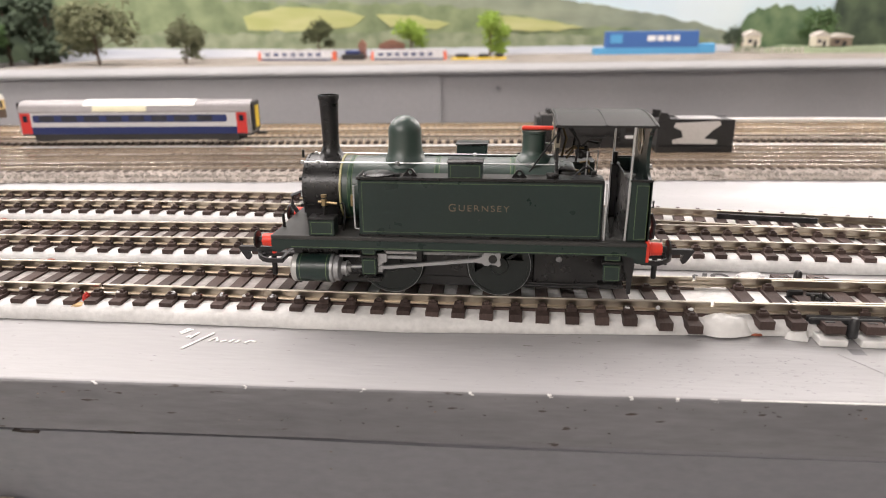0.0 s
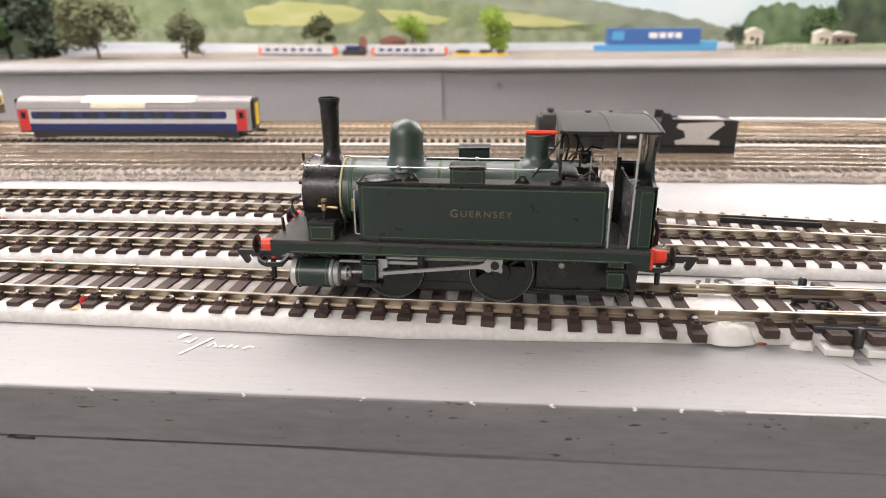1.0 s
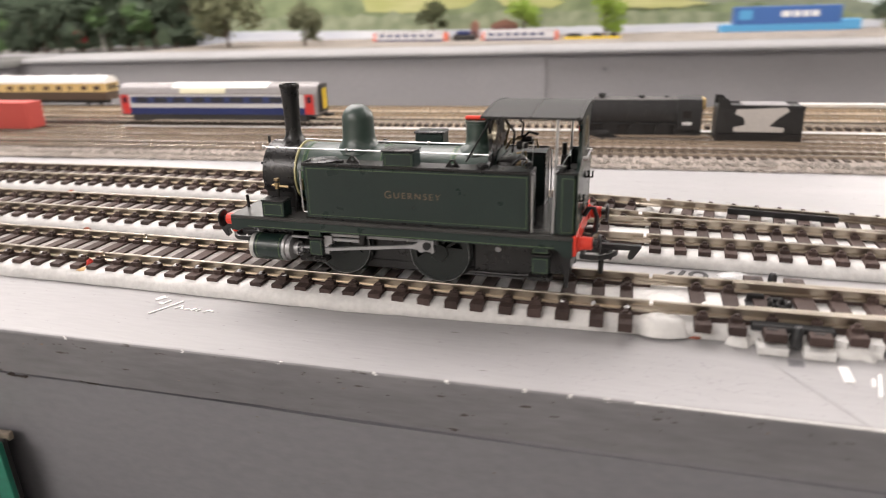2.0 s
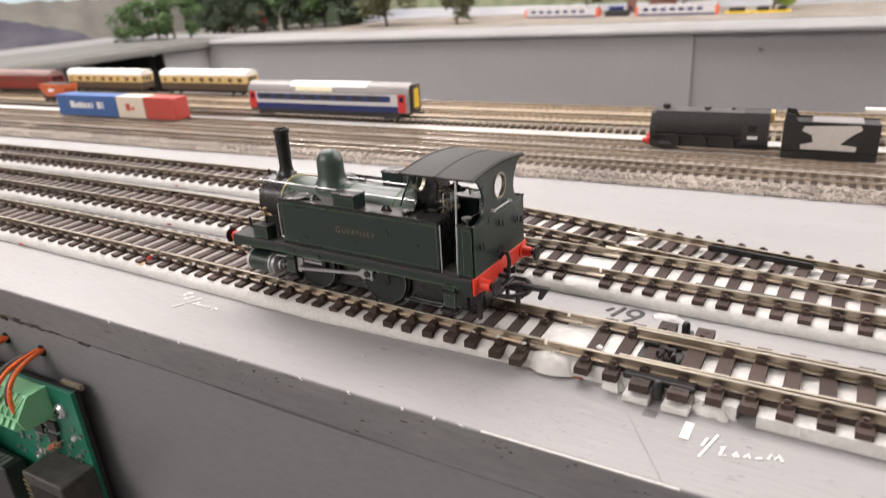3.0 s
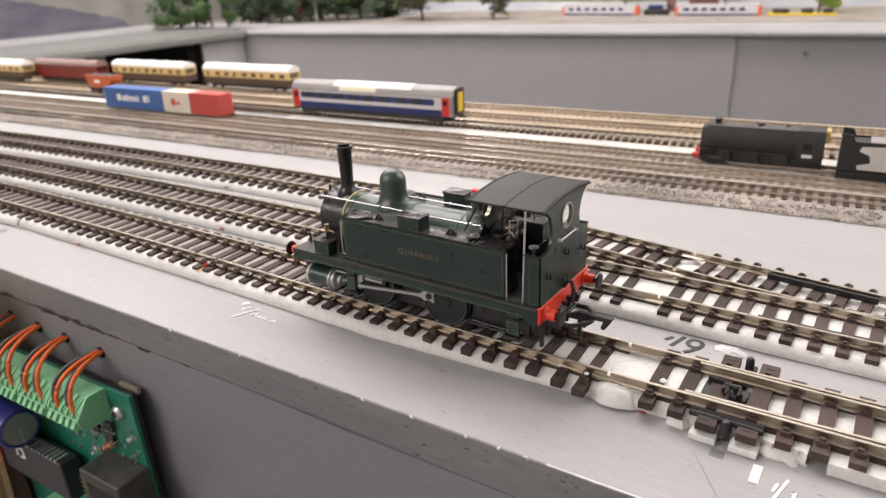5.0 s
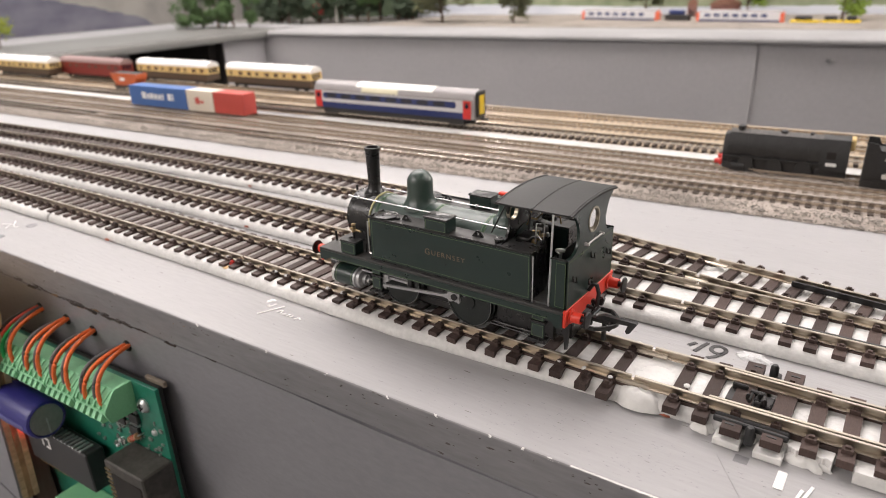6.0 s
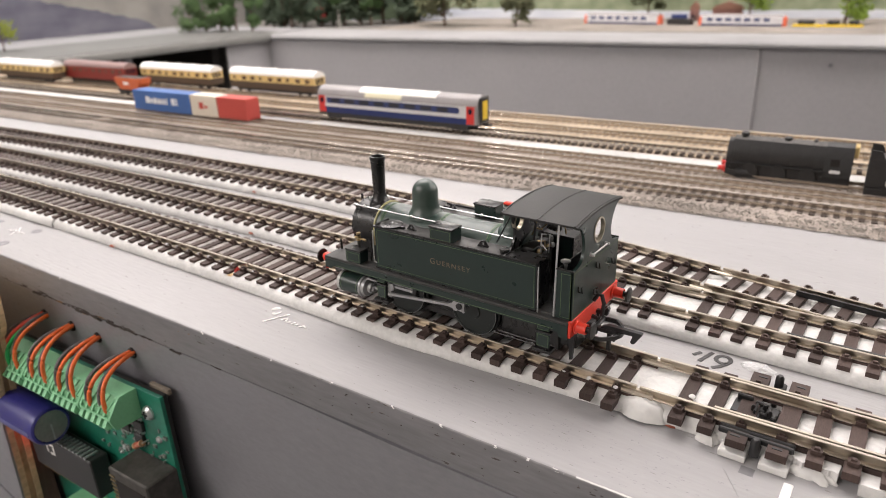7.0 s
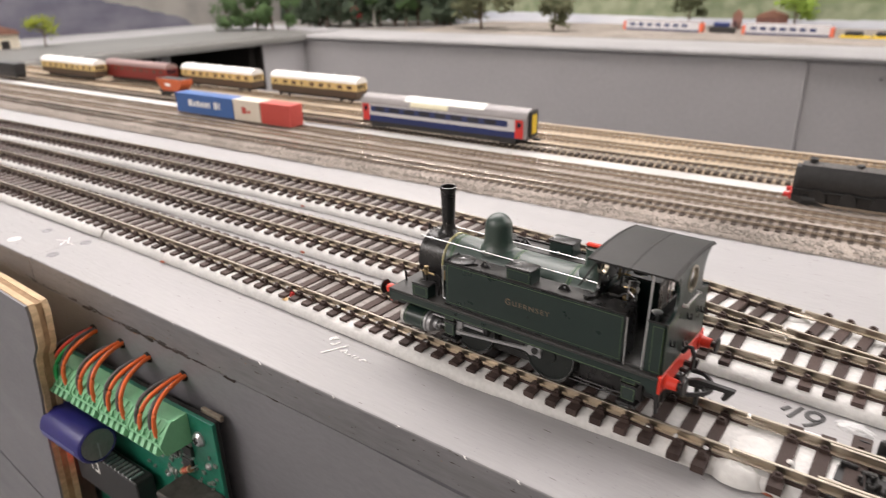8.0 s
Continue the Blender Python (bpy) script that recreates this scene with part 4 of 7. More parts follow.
    # tanks, cab and bunker
    for s in (-1, 1):
        y_in, y_out = s * 7.6, s * TW
        lo, hi = min(y_in, y_out), max(y_in, y_out)
        tank = part("side_tank", box(B(), 30.4, 87.9, lo, hi, 16.75, 30.6, 0.25, MM), LOCO_GREEN, loco, "dark green side tank with thin lining")
        part("tank_top", box(B(), 30.6, 88.0, lo + 0.1, hi - 0.1, 30.55, 30.75, k=MM), PLATE_GREY, tank, "black tank top")
        part("beading", box(B(), 30.2, 88.0, y_out - 0.35, y_out + 0.35, 30.5, 31.25, 0.15, MM), LOCO_BLACK, tank)
        part("front_beading", box(B(), 30.0, 30.5, min(y_in, y_out), max(y_in, y_out), 30.5, 31.25, 0.1, MM), LOCO_BLACK, tank)
        if s < 0:
            part("lining", ring_bar(B(), 31.3, 87.3, 17.7, 29.9, -TW, 0.11, 0.035), LINING, tank)
        else:
            part("lining", ring_bar(B(), 31.3, 87.3, 17.7, 29.9, TW + 0.035, 0.11, 0.035), LINING, tank)
        # Black sheets over the green tank, put there to keep the cab dark.
        part("tank_end", box(B(), 87.85, 88.1, lo + 0.05, hi - 0.05, 16.8, 30.6, k=MM), LOCO_BLACK, tank, "black sheet keeping the tank end dark in the cab")
        part("cab_tank_top", box(B(), 77.8, 88.05, lo + 0.15, hi - 0.4, 30.7, 30.95, k=MM), LOCO_BLACK, tank)
        part("bottom_beading", box(B(), 30.2, 88.0, y_out - 0.2, y_out + 0.3, 16.7, 17.15, 0.1, MM), LOCO_BLACK, tank)
        part("tank_vent_box", box(B(), 52.0, 60.0, s * 12.2 - 2.6, s * 12.2 + 2.6, 30.7, 34.6, 0.2, MM), LOCO_GREEN, loco, "green box on the tank top")
        if s < 0:
            part("lining", ring_bar(B(), 52.6, 59.4, 31.3, 34.2, -14.8, 0.09, 0.03), LINING, loco)
        part("vent_box_lid", box(B(), 51.6, 60.3, s * 12.2 - 2.9, s * 12.2 + 2.9, 34.5, 35.3, 0.45, MM, 2), LOCO_BLACK, loco)
        part("tank_filler", lathe(B(), [(2.6, 30.7), (2.6, 31.0), (3.7, 31.05), (3.8, 31.45), (3.5, 31.65), (0, 31.8)], (35.0, s * 11.8, 0), "z", 26, MM), LOCO_BLACK, loco, "black water filler lid")
        part("filler_hinge", box(B(), 38.0, 40.2, s * 11.8 - 0.5, s * 11.8 + 0.5, 30.7, 31.5, 0.15, MM), LOCO_BLACK, loco)
        for x in (42.6, 68.6):
            bm = B()
            ear = [(x + 1.8, 30.7), (x + 1.7, 31.0)] + [(x + 0.85 * math.cos(a), 31.9 + 0.75 * math.sin(a)) for a in np.linspace(0.3, math.pi - 0.3, 7)] + [(x - 1.7, 31.0), (x - 1.8, 30.7)]
            hole = [(x + 0.45 * math.cos(a), 31.75 + 0.45 * math.sin(a)) for a in np.linspace(-math.pi / 2, 1.5 * math.pi, 13)]
            prism(bm, ear + [(x - 0.02, 30.7)] + hole[::-1] + [(x + 0.02, 30.7)], "y", s * 11.2 - 0.3, s * 11.2 + 0.3, MM)
            part("lifting_lug", bm, LOCO_BLACK, loco)
        part("tank_knob", lathe(B(), [(1.3, 30.7), (1.3, 31.6), (1.5, 31.7), (1.4, 32.0), (0, 32.1)], (76.2, s * 12, 0), "z", 16, MM), LOCO_BLACK, loco)
        part("entrance_handrail", wire(B(), [(88.6, s * 15.1, 16.8), (88.6, s * 15.1, 30.4)], 0.22, 8, MM), STEEL, loco, "bright vertical handrail")
        part("cab_pillar", wire(B(), [(93.4, s * 14.9, 16.8), (94.0, s * 14.9, 43.2)], 0.30, 8, MM), STEEL, loco, "bright steel cab pillar")
        part("tank_front_handrail", wire(B(), [(30.3, s * 14.5, 18.2), (29.3, s * 14.5, 18.4), (29.2, s * 14.5, 23.5), (29.3, s * 14.5, 29.0), (30.3, s * 14.5, 29.3)], 0.25, 8, MM), STEEL, loco)
        bunk = part("bunker_side", box(B(), 93.9, 98.7, y_out - (0 if s < 0 else 0.8), y_out + (0.8 if s < 0 else 0), 16.75, 31.0, 0.12, MM), LOCO_GREEN, loco, "green bunker side")
        if s < 0:
            part("lining", ring_bar(B(), 95.3, 98.1, 17.3, 30.1, -TW, 0.11, 0.035), LINING, bunk)
        part("bunker_beading", box(B(), 93.7, 98.9, y_out - 0.3, y_out + 0.3, 30.9, 31.4, 0.12, MM), LOCO_BLACK, bunk)
        part("stay_rod", wire(B(), [(71.0, s * 7.6, 31.4), (78.0, s * 11.2, 42.4)], 0.22, 6, MM), DARK_METAL, loco, "thin black stay")
    # spectacle plate in front, with round windows
    def plate_with_windows(x0, x1, outline, holes, name, mat, label, rim):
        bm = B()
        vs = [bm.verts.new((x0 * MM, y * MM, z * MM)) for y, z in outline]
        edges = [bm.edges.new((vs[i], vs[(i + 1) % len(vs)])) for i in range(len(vs))]
        for cy, cz, r in holes:
            hv = [bm.verts.new((x0 * MM, (cy + r * math.cos(a)) * MM, (cz + r * math.sin(a)) * MM)) for a in (2 * math.pi * i / 20 for i in range(20))]
            edges += [bm.edges.new((hv[i], hv[(i + 1) % 20])) for i in range(20)]
        bmesh.ops.triangle_fill(bm, use_beauty=True, edges=edges)
        ext = bmesh.ops.extrude_face_region(bm, geom=list(bm.faces))
        bmesh.ops.translate(bm, verts=[v for v in ext["geom"] if isinstance(v, bmesh.types.BMVert)], vec=((x1 - x0) * MM, 0, 0))
        sheet = part(name, bm, mat, loco, label)
        for cy, cz, r in holes:
            part("window_rim", lathe(B(), [(r - 0.15, x0 - 0.2), (r + 0.35, x0 - 0.2), (r + 0.35, x1 + 0.2), (r - 0.15, x1 + 0.2)], (0, cy, cz), "x", 24, MM, True), rim, sheet, "bright window ring")
        return sheet

    shoulder = [(15.0, 31.1), (13.2, 31.2), (11.2, 31.7), (9.7, 32.7), (8.9, 34.2), (8.6, 35.8), (8.9, 37.8), (9.7, 39.8), (11.1, 41.6), (13.1, 42.9)]
    top = [(y, arch(y) - 0.3) for y in np.linspace(13.0, -13.0, 15)]
    plate_with_windows(77.0, 77.7, [(-15.0, 30.8), (15.0, 30.8)] + shoulder[1:] + top + [(-y, z) for y, z in shoulder[:0:-1]], [(-6.6, 38.8, 2.3), (6.6, 38.8, 2.3)], "cab_front_sheet", LOCO_BLACK, "dark waisted cab front with round windows", GLASS_RIM)
    rear_outline = [(-15.0, 16.8), (15.0, 16.8)] + shoulder + top + [(-y, z) for y, z in shoulder[::-1]]
    rear = plate_with_windows(98.0, 98.8, rear_outline, [(0.2, 38.2, 3.3)], "cab_rear_sheet", LOCO_GREEN, "green cab back sheet with a round window", GLASS_RIM)
    part("window_glass", lathe(B(), [(3.2, 98.2), (3.2, 98.4), (0, 98.4)], (0, 0.2, 38.2), "x", 24, MM), GLAZING, rear, "clear round glazing")
    part("rear_handrail", wire(B(), [(99.6, -5.0, 32.7), (99.6, 4.8, 32.7)], 0.24, 8, MM), STEEL, rear)
    for y in (-5.0, 4.8):
        part("handrail_knob", rod(B(), (98.8, y, 32.7), (100.1, y, 32.7), 0.55, 0.4, 8, MM), STEEL, rear)
    for y, z in ((-11.8, 24.6), (-0.6, 27.6), (10.8, 24.8), (-1.3, 19.6)):
        part("lamp_iron", wire(B(), [(98.7, y, z + 1.2), (99.0, y, z - 0.4), (99.9, y, z - 0.4), (99.9, y, z + 1.2)], 0.32, 5, MM), DARK_METAL, rear, "black lamp iron")
    part("rear_lining", ring_bar(B(), -14.6, 14.6, 17.2, 30.6, 0, 0.13, 0.035), LINING, rear).matrix_local = Matrix.Translation((0.09884, 0, 0)) @ Matrix.Rotation(radians(90), 4, "Z")
    # cab inside
    part("cab_floor", box(B(), 77.5, 98.0, -14.6, 14.6, 16.6, 17.2, k=MM), CAB_FLOOR, loco)
    part("bunker_front", box(B(), 93.7, 94.1, -14.2, 14.2, 17.0, 30.9, 0.1, MM), LOCO_BLACK, loco)
    part("bunker_floor", box(B(), 93.6, 98.1, -14.2, 14.2, 27.0, 27.6, k=MM), LOCO_BLACK, loco)
    back = part("backhead", box(B(), 77.8, 82.6, -6.6, 6.6, 17.0, 31.6, 1.2, MM, 2), LOCO_BLACK, loco, "black boiler backhead with fittings")
    for x0, y, z, r, mat in ((82.6, -4.2, 29.8, 0.8, BRASS), (82.6, -1.6, 30.0, 0.7, BRASS), (82.6, 1.4, 29.4, 0.9, BRASS), (82.6, 4.2, 29.0, 0.7, STEEL), (82.6, 0.0, 25.6, 1.3, DARK_METAL)):
        part("gauge", lathe(B(), [(0, x0), (r, x0), (r * 1.1, x0 + 0.5), (r, x0 + 0.9), (0, x0 + 0.9)], (0, y, z), "x", 14, MM), mat, back)
    for pts, r, mat in (([(80, -3, 34), (81.5, -4, 36.6), (84, -4.4, 36.8)], 0.28, BRASS), ([(80, 3, 34), (82, 2.4, 36.0), (85, 2.4, 35.6)], 0.25, BRASS), ([(83, -5.2, 33.4), (85.2, -5.2, 33.8), (85.4, -5.2, 31.0)], 0.25, BRASS),
                        ([(82, -6.4, 30.6), (84.0, -6.6, 32.4), (85.6, -6.4, 32.2)], 0.25, DARK_METAL), ([(79, 0, 34), (80, 0, 38.4), (79, 0, 41.0)], 0.3, BRASS), ([(83, -2.0, 29.6), (85.4, -2.2, 31.0), (85.8, -2.2, 27.6)], 0.25, DARK_METAL)):
        part("pipe", wire(B(), pts, r, 6, MM), mat, back)
    for pts, r, mat in (([(84.0, -3.4, 27.0), (86.5, -4.2, 27.4), (87.0, -4.4, 22.0)], 0.35, DARK_METAL), ([(83.6, 5.0, 33.0), (84.4, 5.6, 34.6), (86.0, 5.8, 34.8), (86.4, 5.8, 32.6)], 0.24, BRASS), ([(83.4, -0.4, 36.0), (85.2, -0.6, 37.8), (87.6, -2.4, 37.6)], 0.3, DARK_METAL),
                        ([(82.0, -5.6, 33.6), (82.6, -5.8, 38.6), (80.0, -5.6, 41.8)], 0.3, DARK_METAL), ([(82.0, 5.6, 33.6), (82.6, 5.8, 38.6), (80.0, 5.6, 41.8)], 0.3, DARK_METAL)):
        part("pipe", wire(B(), pts, r, 6, MM), mat, back)
    for y, z in ((-3.6, 35.0), (2.0, 35.6), (4.4, 34.4)):
        part("fitting", lathe(B(), [(0, 82.6), (0.9, 82.7), (1.1, 83.6), (0.7, 84.2), (0.7, 85.4), (0, 85.6)], (0, y, z), "x", 12, MM), DARK_METAL, back)
    part("regulator_handle", wire(B(), [(84.6, -1.0, 32.0), (85.0, -4.6, 33.6)], 0.3, 6, MM), DARK_METAL, back)
    part("reverser_stand", box(B(), 85.8, 87.0, -7.6, -5.8, 17.2, 31.6, 0.2, MM), DARK_METAL, loco)
    part("reverser_frame", wire(B(), [(84.5, -6.2, 30.6), (84.7, -6.2, 36.2), (87.2, -6.2, 36.6), (87.0, -6.2, 31.0), (84.5, -6.2, 33.4)], 0.22, 6, MM), STEEL, loco)
    part("brake_column", rod(B(), (93.0, 6.5, 17.2), (93.0, 6.5, 34.0), 0.6, k=MM), LOCO_BLACK, loco)
    part("brake_pedestal", box(B(), 92.2, 94.6, 5.6, 9.0, 17.2, 31.0, 0.3, MM), LOCO_BLACK, loco)
    part("lubricator", lathe(B(), [(0.5, 28.5), (0.6, 31.0), (1.3, 31.4), (1.4, 31.8), (0.7, 32.0), (0, 32.0)], (94.2, -10.4, 0), "z", 14, MM), STEEL, loco, "bright lubricator cup")
    # roof with ribs
    bm = B()
    ys = np.linspace(-14.9, 14.9, 25)
    rows = []
    for x in (76.4, 76.8, 98.6, 99.2):
        rows.append([bm.verts.new((x * MM, y * MM, (arch(y) + (0.0 if 76.5 < x < 99 else -0.15)) * MM)) for y in ys])
    for a, b in zip(rows, rows[1:]):
        for i in range(len(ys) - 1):
            bm.faces.new((a[i], b[i], b[i + 1], a[i + 1]))
    ext = bmesh.ops.extrude_face_region(bm, geom=list(bm.faces))
    bmesh.ops.translate(bm, verts=[v for v in ext["geom"] if isinstance(v, bmesh.types.BMVert)], vec=(0, 0, -0.55 * MM))
    roof = part("cab_roof", bm, ROOF_GREY, loco, "arched dark grey cab roof with scuffs", 40)
    for x in (76.9, 87.8, 98.5):
        part("roof_rib", sweep(B(), [(x * MM, y * MM, (arch(y) + 0.06) * MM) for y in ys], [(a * 0.32 * MM, b * 0.12 * MM) for a, b in ((-1, -1), (1, -1), (0.6, 1), (-0.6, 1))]), ROOF_GREY, roof)
    # front end details
    for s in (-1, 1):
        tb = part("toolbox", box(B(), 18.0, 24.4, s * 14 - 2.0, s * 14 + 2.0, 16.7, 20.6, 0.15, MM), LOCO_GREEN, loco, "lined green lubricator box")
        part("toolbox_lid", box(B(), 17.8, 24.6, s * 14 - 2.2, s * 14 + 2.2, 20.6, 21.2, 0.2, MM), LOCO_BLACK, tb)
        if s < 0:
            part("lining", ring_bar(B(), 18.6, 23.8, 17.2, 20.1, -16.0, 0.13, 0.03), LINING, tb)
        valve = part("brass_valve", rod(B(), (21.4, s * 12.8, 21.2), (21.4, s * 12.8, 26.0), 0.42, k=MM), DARK_METAL, loco, "small brass steam valve")
        part("valve_body", rod(B(), (19.9, s * 12.8, 24.4), (24.6, s * 12.8, 24.0), 0.36, k=MM), BRASS, valve)
        part("valve_wheel", lathe(B(), [(0, 25.6), (0.75, 25.6), (0.75, 26.2), (0, 26.2)], (21.4, s * 12.8, 0), "z", 12, MM), BRASS, valve)
        part("valve_nut", lathe(B(), [(0.0, 23.5), (0.75, 23.5), (0.75, 25.1), (0.0, 25.1)], (21.4, s * 12.8, 0), "z", 6, MM), BRASS, valve)
        part("feed_pipe", wire(B(), bow((25.4, s * 12.6, 24.0), (26.4, s * 12.4, 22.6), (25.6, s * 12, 17.0), 8), 0.25, 6, MM), DARK_METAL, valve)
        part("clack_valve", rod(B(), (28.4, s * 12.4, 23.4), (28.4, s * 12.4, 26.2), 0.55, 0.45, 10, MM), BRASS, loco, "brass clack valve")
    part("front_hose", wire(B(), [(9.0, 4.0, 17.0), (7.6, 4.0, 19.0), (7.8, 4.0, 21.6), (10.2, 4.0, 22.6), (11.6, 4.0, 20.6), (11.4, 4.0, 17.0)], 0.62, 8, MM), BLACK_PLASTIC, loco, "black ribbed brake hose")
    part("front_lamp_iron", wire(B(), [(9.6, -9.0, 16.6), (9.4, -9.0, 20.2)], 0.4, 6, MM), DARK_METAL, loco)
    hose = [(99.2, -1.6, 17.6), (100.4, -1.6, 19.6), (101.6, -1.8, 19.8), (102.4, -2.0, 17.6), (102.2, -2.2, 13.8), (101.2, -2.2, 12.6), (99.2, -2.0, 12.8)]
    part("rear_hose", wire(B(), hose, 0.6, 8, MM), BLACK_PLASTIC, loco, "black ribbed brake hose")
    part("draw_hook", prism(B(), [(99.2, 13.6), (101.2, 13.8), (102.6, 15.2), (103.0, 14.6), (102.6, 12.6), (101.0, 12.4), (99.2, 12.6)], "y", 0.6, 1.8, MM), DARK_METAL, loco)
    # nameplate lettering on both tanks
    side = Matrix.Rotation(radians(90), 4, "X")
    lettering("G", 0.0027, GOLD, loco, Matrix.Translation((0.0520, -0.01505, 0.0232)) @ side, label="gilt name lettering", bold=-0.000015)
    w = lettering("UERNSEY", 0.00215, GOLD, loco, Matrix.Translation((0.0544, -0.01505, 0.0233)) @ side, label="gilt name lettering", bold=-0.000015)
    xs_ = [v.co.x for v in w.data.vertices]
    w.scale.x = 0.0119 / (max(xs_) - min(xs_))
    part("tank_stud", lathe(B(), [(0, -0.25), (0.2, -0.2), (0.28, 0)], (59.6, -15.0, 21.2), "y", 10, MM), DARK_METAL, loco)
    return loco


tank_locomotive(pose(LOCO_X, LOCO_Y, RAIL_Z))
# ---- the far group of small-gauge tracks on the near baseboard ----
BALLAST = surface("tan_ballast", (0.43, 0.345, 0.25), 0.9, grain=0.15, grain_scale=420, blotch=0.2, blotch_scale=20, bump=0.0010, bump_scale=420)
BALLAST_GREY = surface("grey_brown_ballast", (0.335, 0.29, 0.255), 0.9, grain=0.22, grain_scale=800, blotch=0.2, blotch_scale=22, bump=0.0010, bump_scale=420)
STONE = surface("grey_granite_chips", (0.30, 0.27, 0.24), 0.85, grain=0.10, grain_scale=500, blotch=0.2, blotch_scale=60, bump=0.0008, bump_scale=600)
N_FOAM = surface("dusty_white_foam", (0.52, 0.51, 0.49), 0.8, grain=0.08, grain_scale=400, blotch=0.15, blotch_scale=30)
N_DARK = surface("dark_brown_small_sleeper", (0.070, 0.052, 0.042), 0.6, grain=0.2, grain_scale=600)
N_SLEEPER = surface("dusty_brown_small_sleeper", (0.200, 0.160, 0.125), 0.6, grain=0.2, grain_scale=600)
N_RAIL = surface("small_nickel_rail", (0.52, 0.465, 0.40), 0.26, metal=1.0, grain=0.1, grain_scale=300, blotch=0.2, blotch_scale=40, stretch=(0.3, 1, 1))
N_TRACKS = (0.023, 0.046, 0.070, 0.110, 0.138, 0.168)


def n_line(off):
    return lambda x: n_edge(x) + off


def ballast_bed(lo, hi, mat, label, h):
    bm = B()
    xs_ = np.linspace(-0.90, 0.61, 150)
    k = 9
    rows = []
    for x in xs_:
        row = []
        for j in range(k + 1):
            t = j / k
            edge = min(t, 1 - t) * 2
            y = n_edge(x) + lo + (hi - lo) * t + 0.0012 * noise.noise(Vector((x * 90, t * 9, lo * 50)))
            z = 0.0003 + h * min(1.0, edge * 4) * (0.85 + 0.3 * noise.noise(Vector((x * 160, t * 20, 1 + lo * 90))))
            row.append(bm.verts.new((x, y, z)))
        rows.append(row)
    for a, b in zip(rows, rows[1:]):
        for j in range(k):
            bm.faces.new((a[j], b[j], b[j + 1], a[j + 1]))
    return single("ballast", bm, mat, label, "ballast", kind="stuff", smooth=60)


ballast_bed(0.0, 0.082, BALLAST_GREY, "grey brown stone ballast under two small tracks", 0.0025)
ballast_bed(0.1015, 0.1955, BALLAST, "tan stone ballast under the rear small tracks", 0.0025)

# loose grey chips along the near edge
bm = B()
rng = random.Random(5)
for i in range(9000):
    x = rng.uniform(-0.62, 0.5)
    w = rng.random() ** 1.3
    y = n_edge(x) + (rng.uniform(-0.001, 0.014) if w < 0.85 else rng.uniform(0.014, 0.088))
    r = rng.uniform(0.0004, 0.0009)
    c = Vector((x, y, 0.0012 + r * 0.4 + (0.0008 if y > n_edge(x) + 0.002 else -0.0004)))
    vs = [bm.verts.new(c + Vector((r * rng.uniform(0.6, 1.2) * sx, r * rng.uniform(0.6, 1.2) * sy, r * rng.uniform(0.5, 0.9) * sz))) for sx, sy, sz in ((1, 0, 0), (-1, 0, 0), (0, 1, 0), (0, -1, 0), (0, 0, 1), (0, 0, -1))]
    for a, b, d in ((0, 2, 4), (2, 1, 4), (1, 3, 4), (3, 0, 4), (2, 0, 5), (1, 2, 5), (3, 1, 5), (0, 3, 5)):
        bm.faces.new((vs[a], vs[b], vs[d]))
single("stone_chips", bm, STONE, "loose grey granite chips along the ballast edge", "gravel", kind="stuff", smooth=20)


N_DARK_MESH = mesh_of(box(B(), -0.00125, 0.00125, -0.0078, 0.0078, 0, 0.0016), "sleeper", N_DARK)
N_SLEEPER_MESH = mesh_of(box(B(), -0.00125, 0.00125, -0.0078, 0.0078, 0, 0.0016), "sleeper", N_SLEEPER)


def small_track(off, label, dark=False):
    t = thing("railway_track", label, "track", group="small tracks")
    line = n_line(off)
    for s in (-1, 1):
        pts = [(x, line(x) + s * 0.0047, 0.0028) for x in np.linspace(-0.90, 0.60, 70)]
        part("rail", sweep(B(), pts, [(-0.0004, 0), (0.0004, 0), (0.0004, 0.0017), (-0.0004, 0.0017)]), N_RAIL, t, "thin nickel silver rail")
    x = -0.88
    while x < 0.58:
        one = new("sleeper", N_DARK_MESH if dark else N_SLEEPER_MESH)
        one.parent = t
        one.matrix_local = pose(x, line(x), 0.0012, 0, 0, 4.9)
        x += 0.0050
    return t


for off in N_TRACKS:
    small_track(off, "small gauge model track in tan stone ballast", off in (0.110, 0.023))
strip_bm = strip(B(), np.linspace(-0.20, 0.61, 40), lambda x: n_edge(x) + 0.0845, lambda x: n_edge(x) + 0.1005, 0.0002, 0.0011)
single("foam_strip", strip_bm, N_FOAM, "bare white foam strip between small tracks", "track underlay")
strip_bm = strip(B(), np.linspace(-0.90, -0.36, 30), lambda x: n_edge(x) + 0.0845, lambda x: n_edge(x) + 0.1005, 0.0002, 0.0011)
single("foam_strip", strip_bm, N_FOAM, "bare white foam strip between small tracks", "track underlay")
strip_bm = strip(B(), np.linspace(0.22, 0.61, 14), lambda x: n_edge(x) + 0.190, lambda x: n_edge(x) + 0.197, 0.0006, 0.0040)
single("edge_strip", strip_bm, FOAM, "white strip along the back edge of the board", "edging")

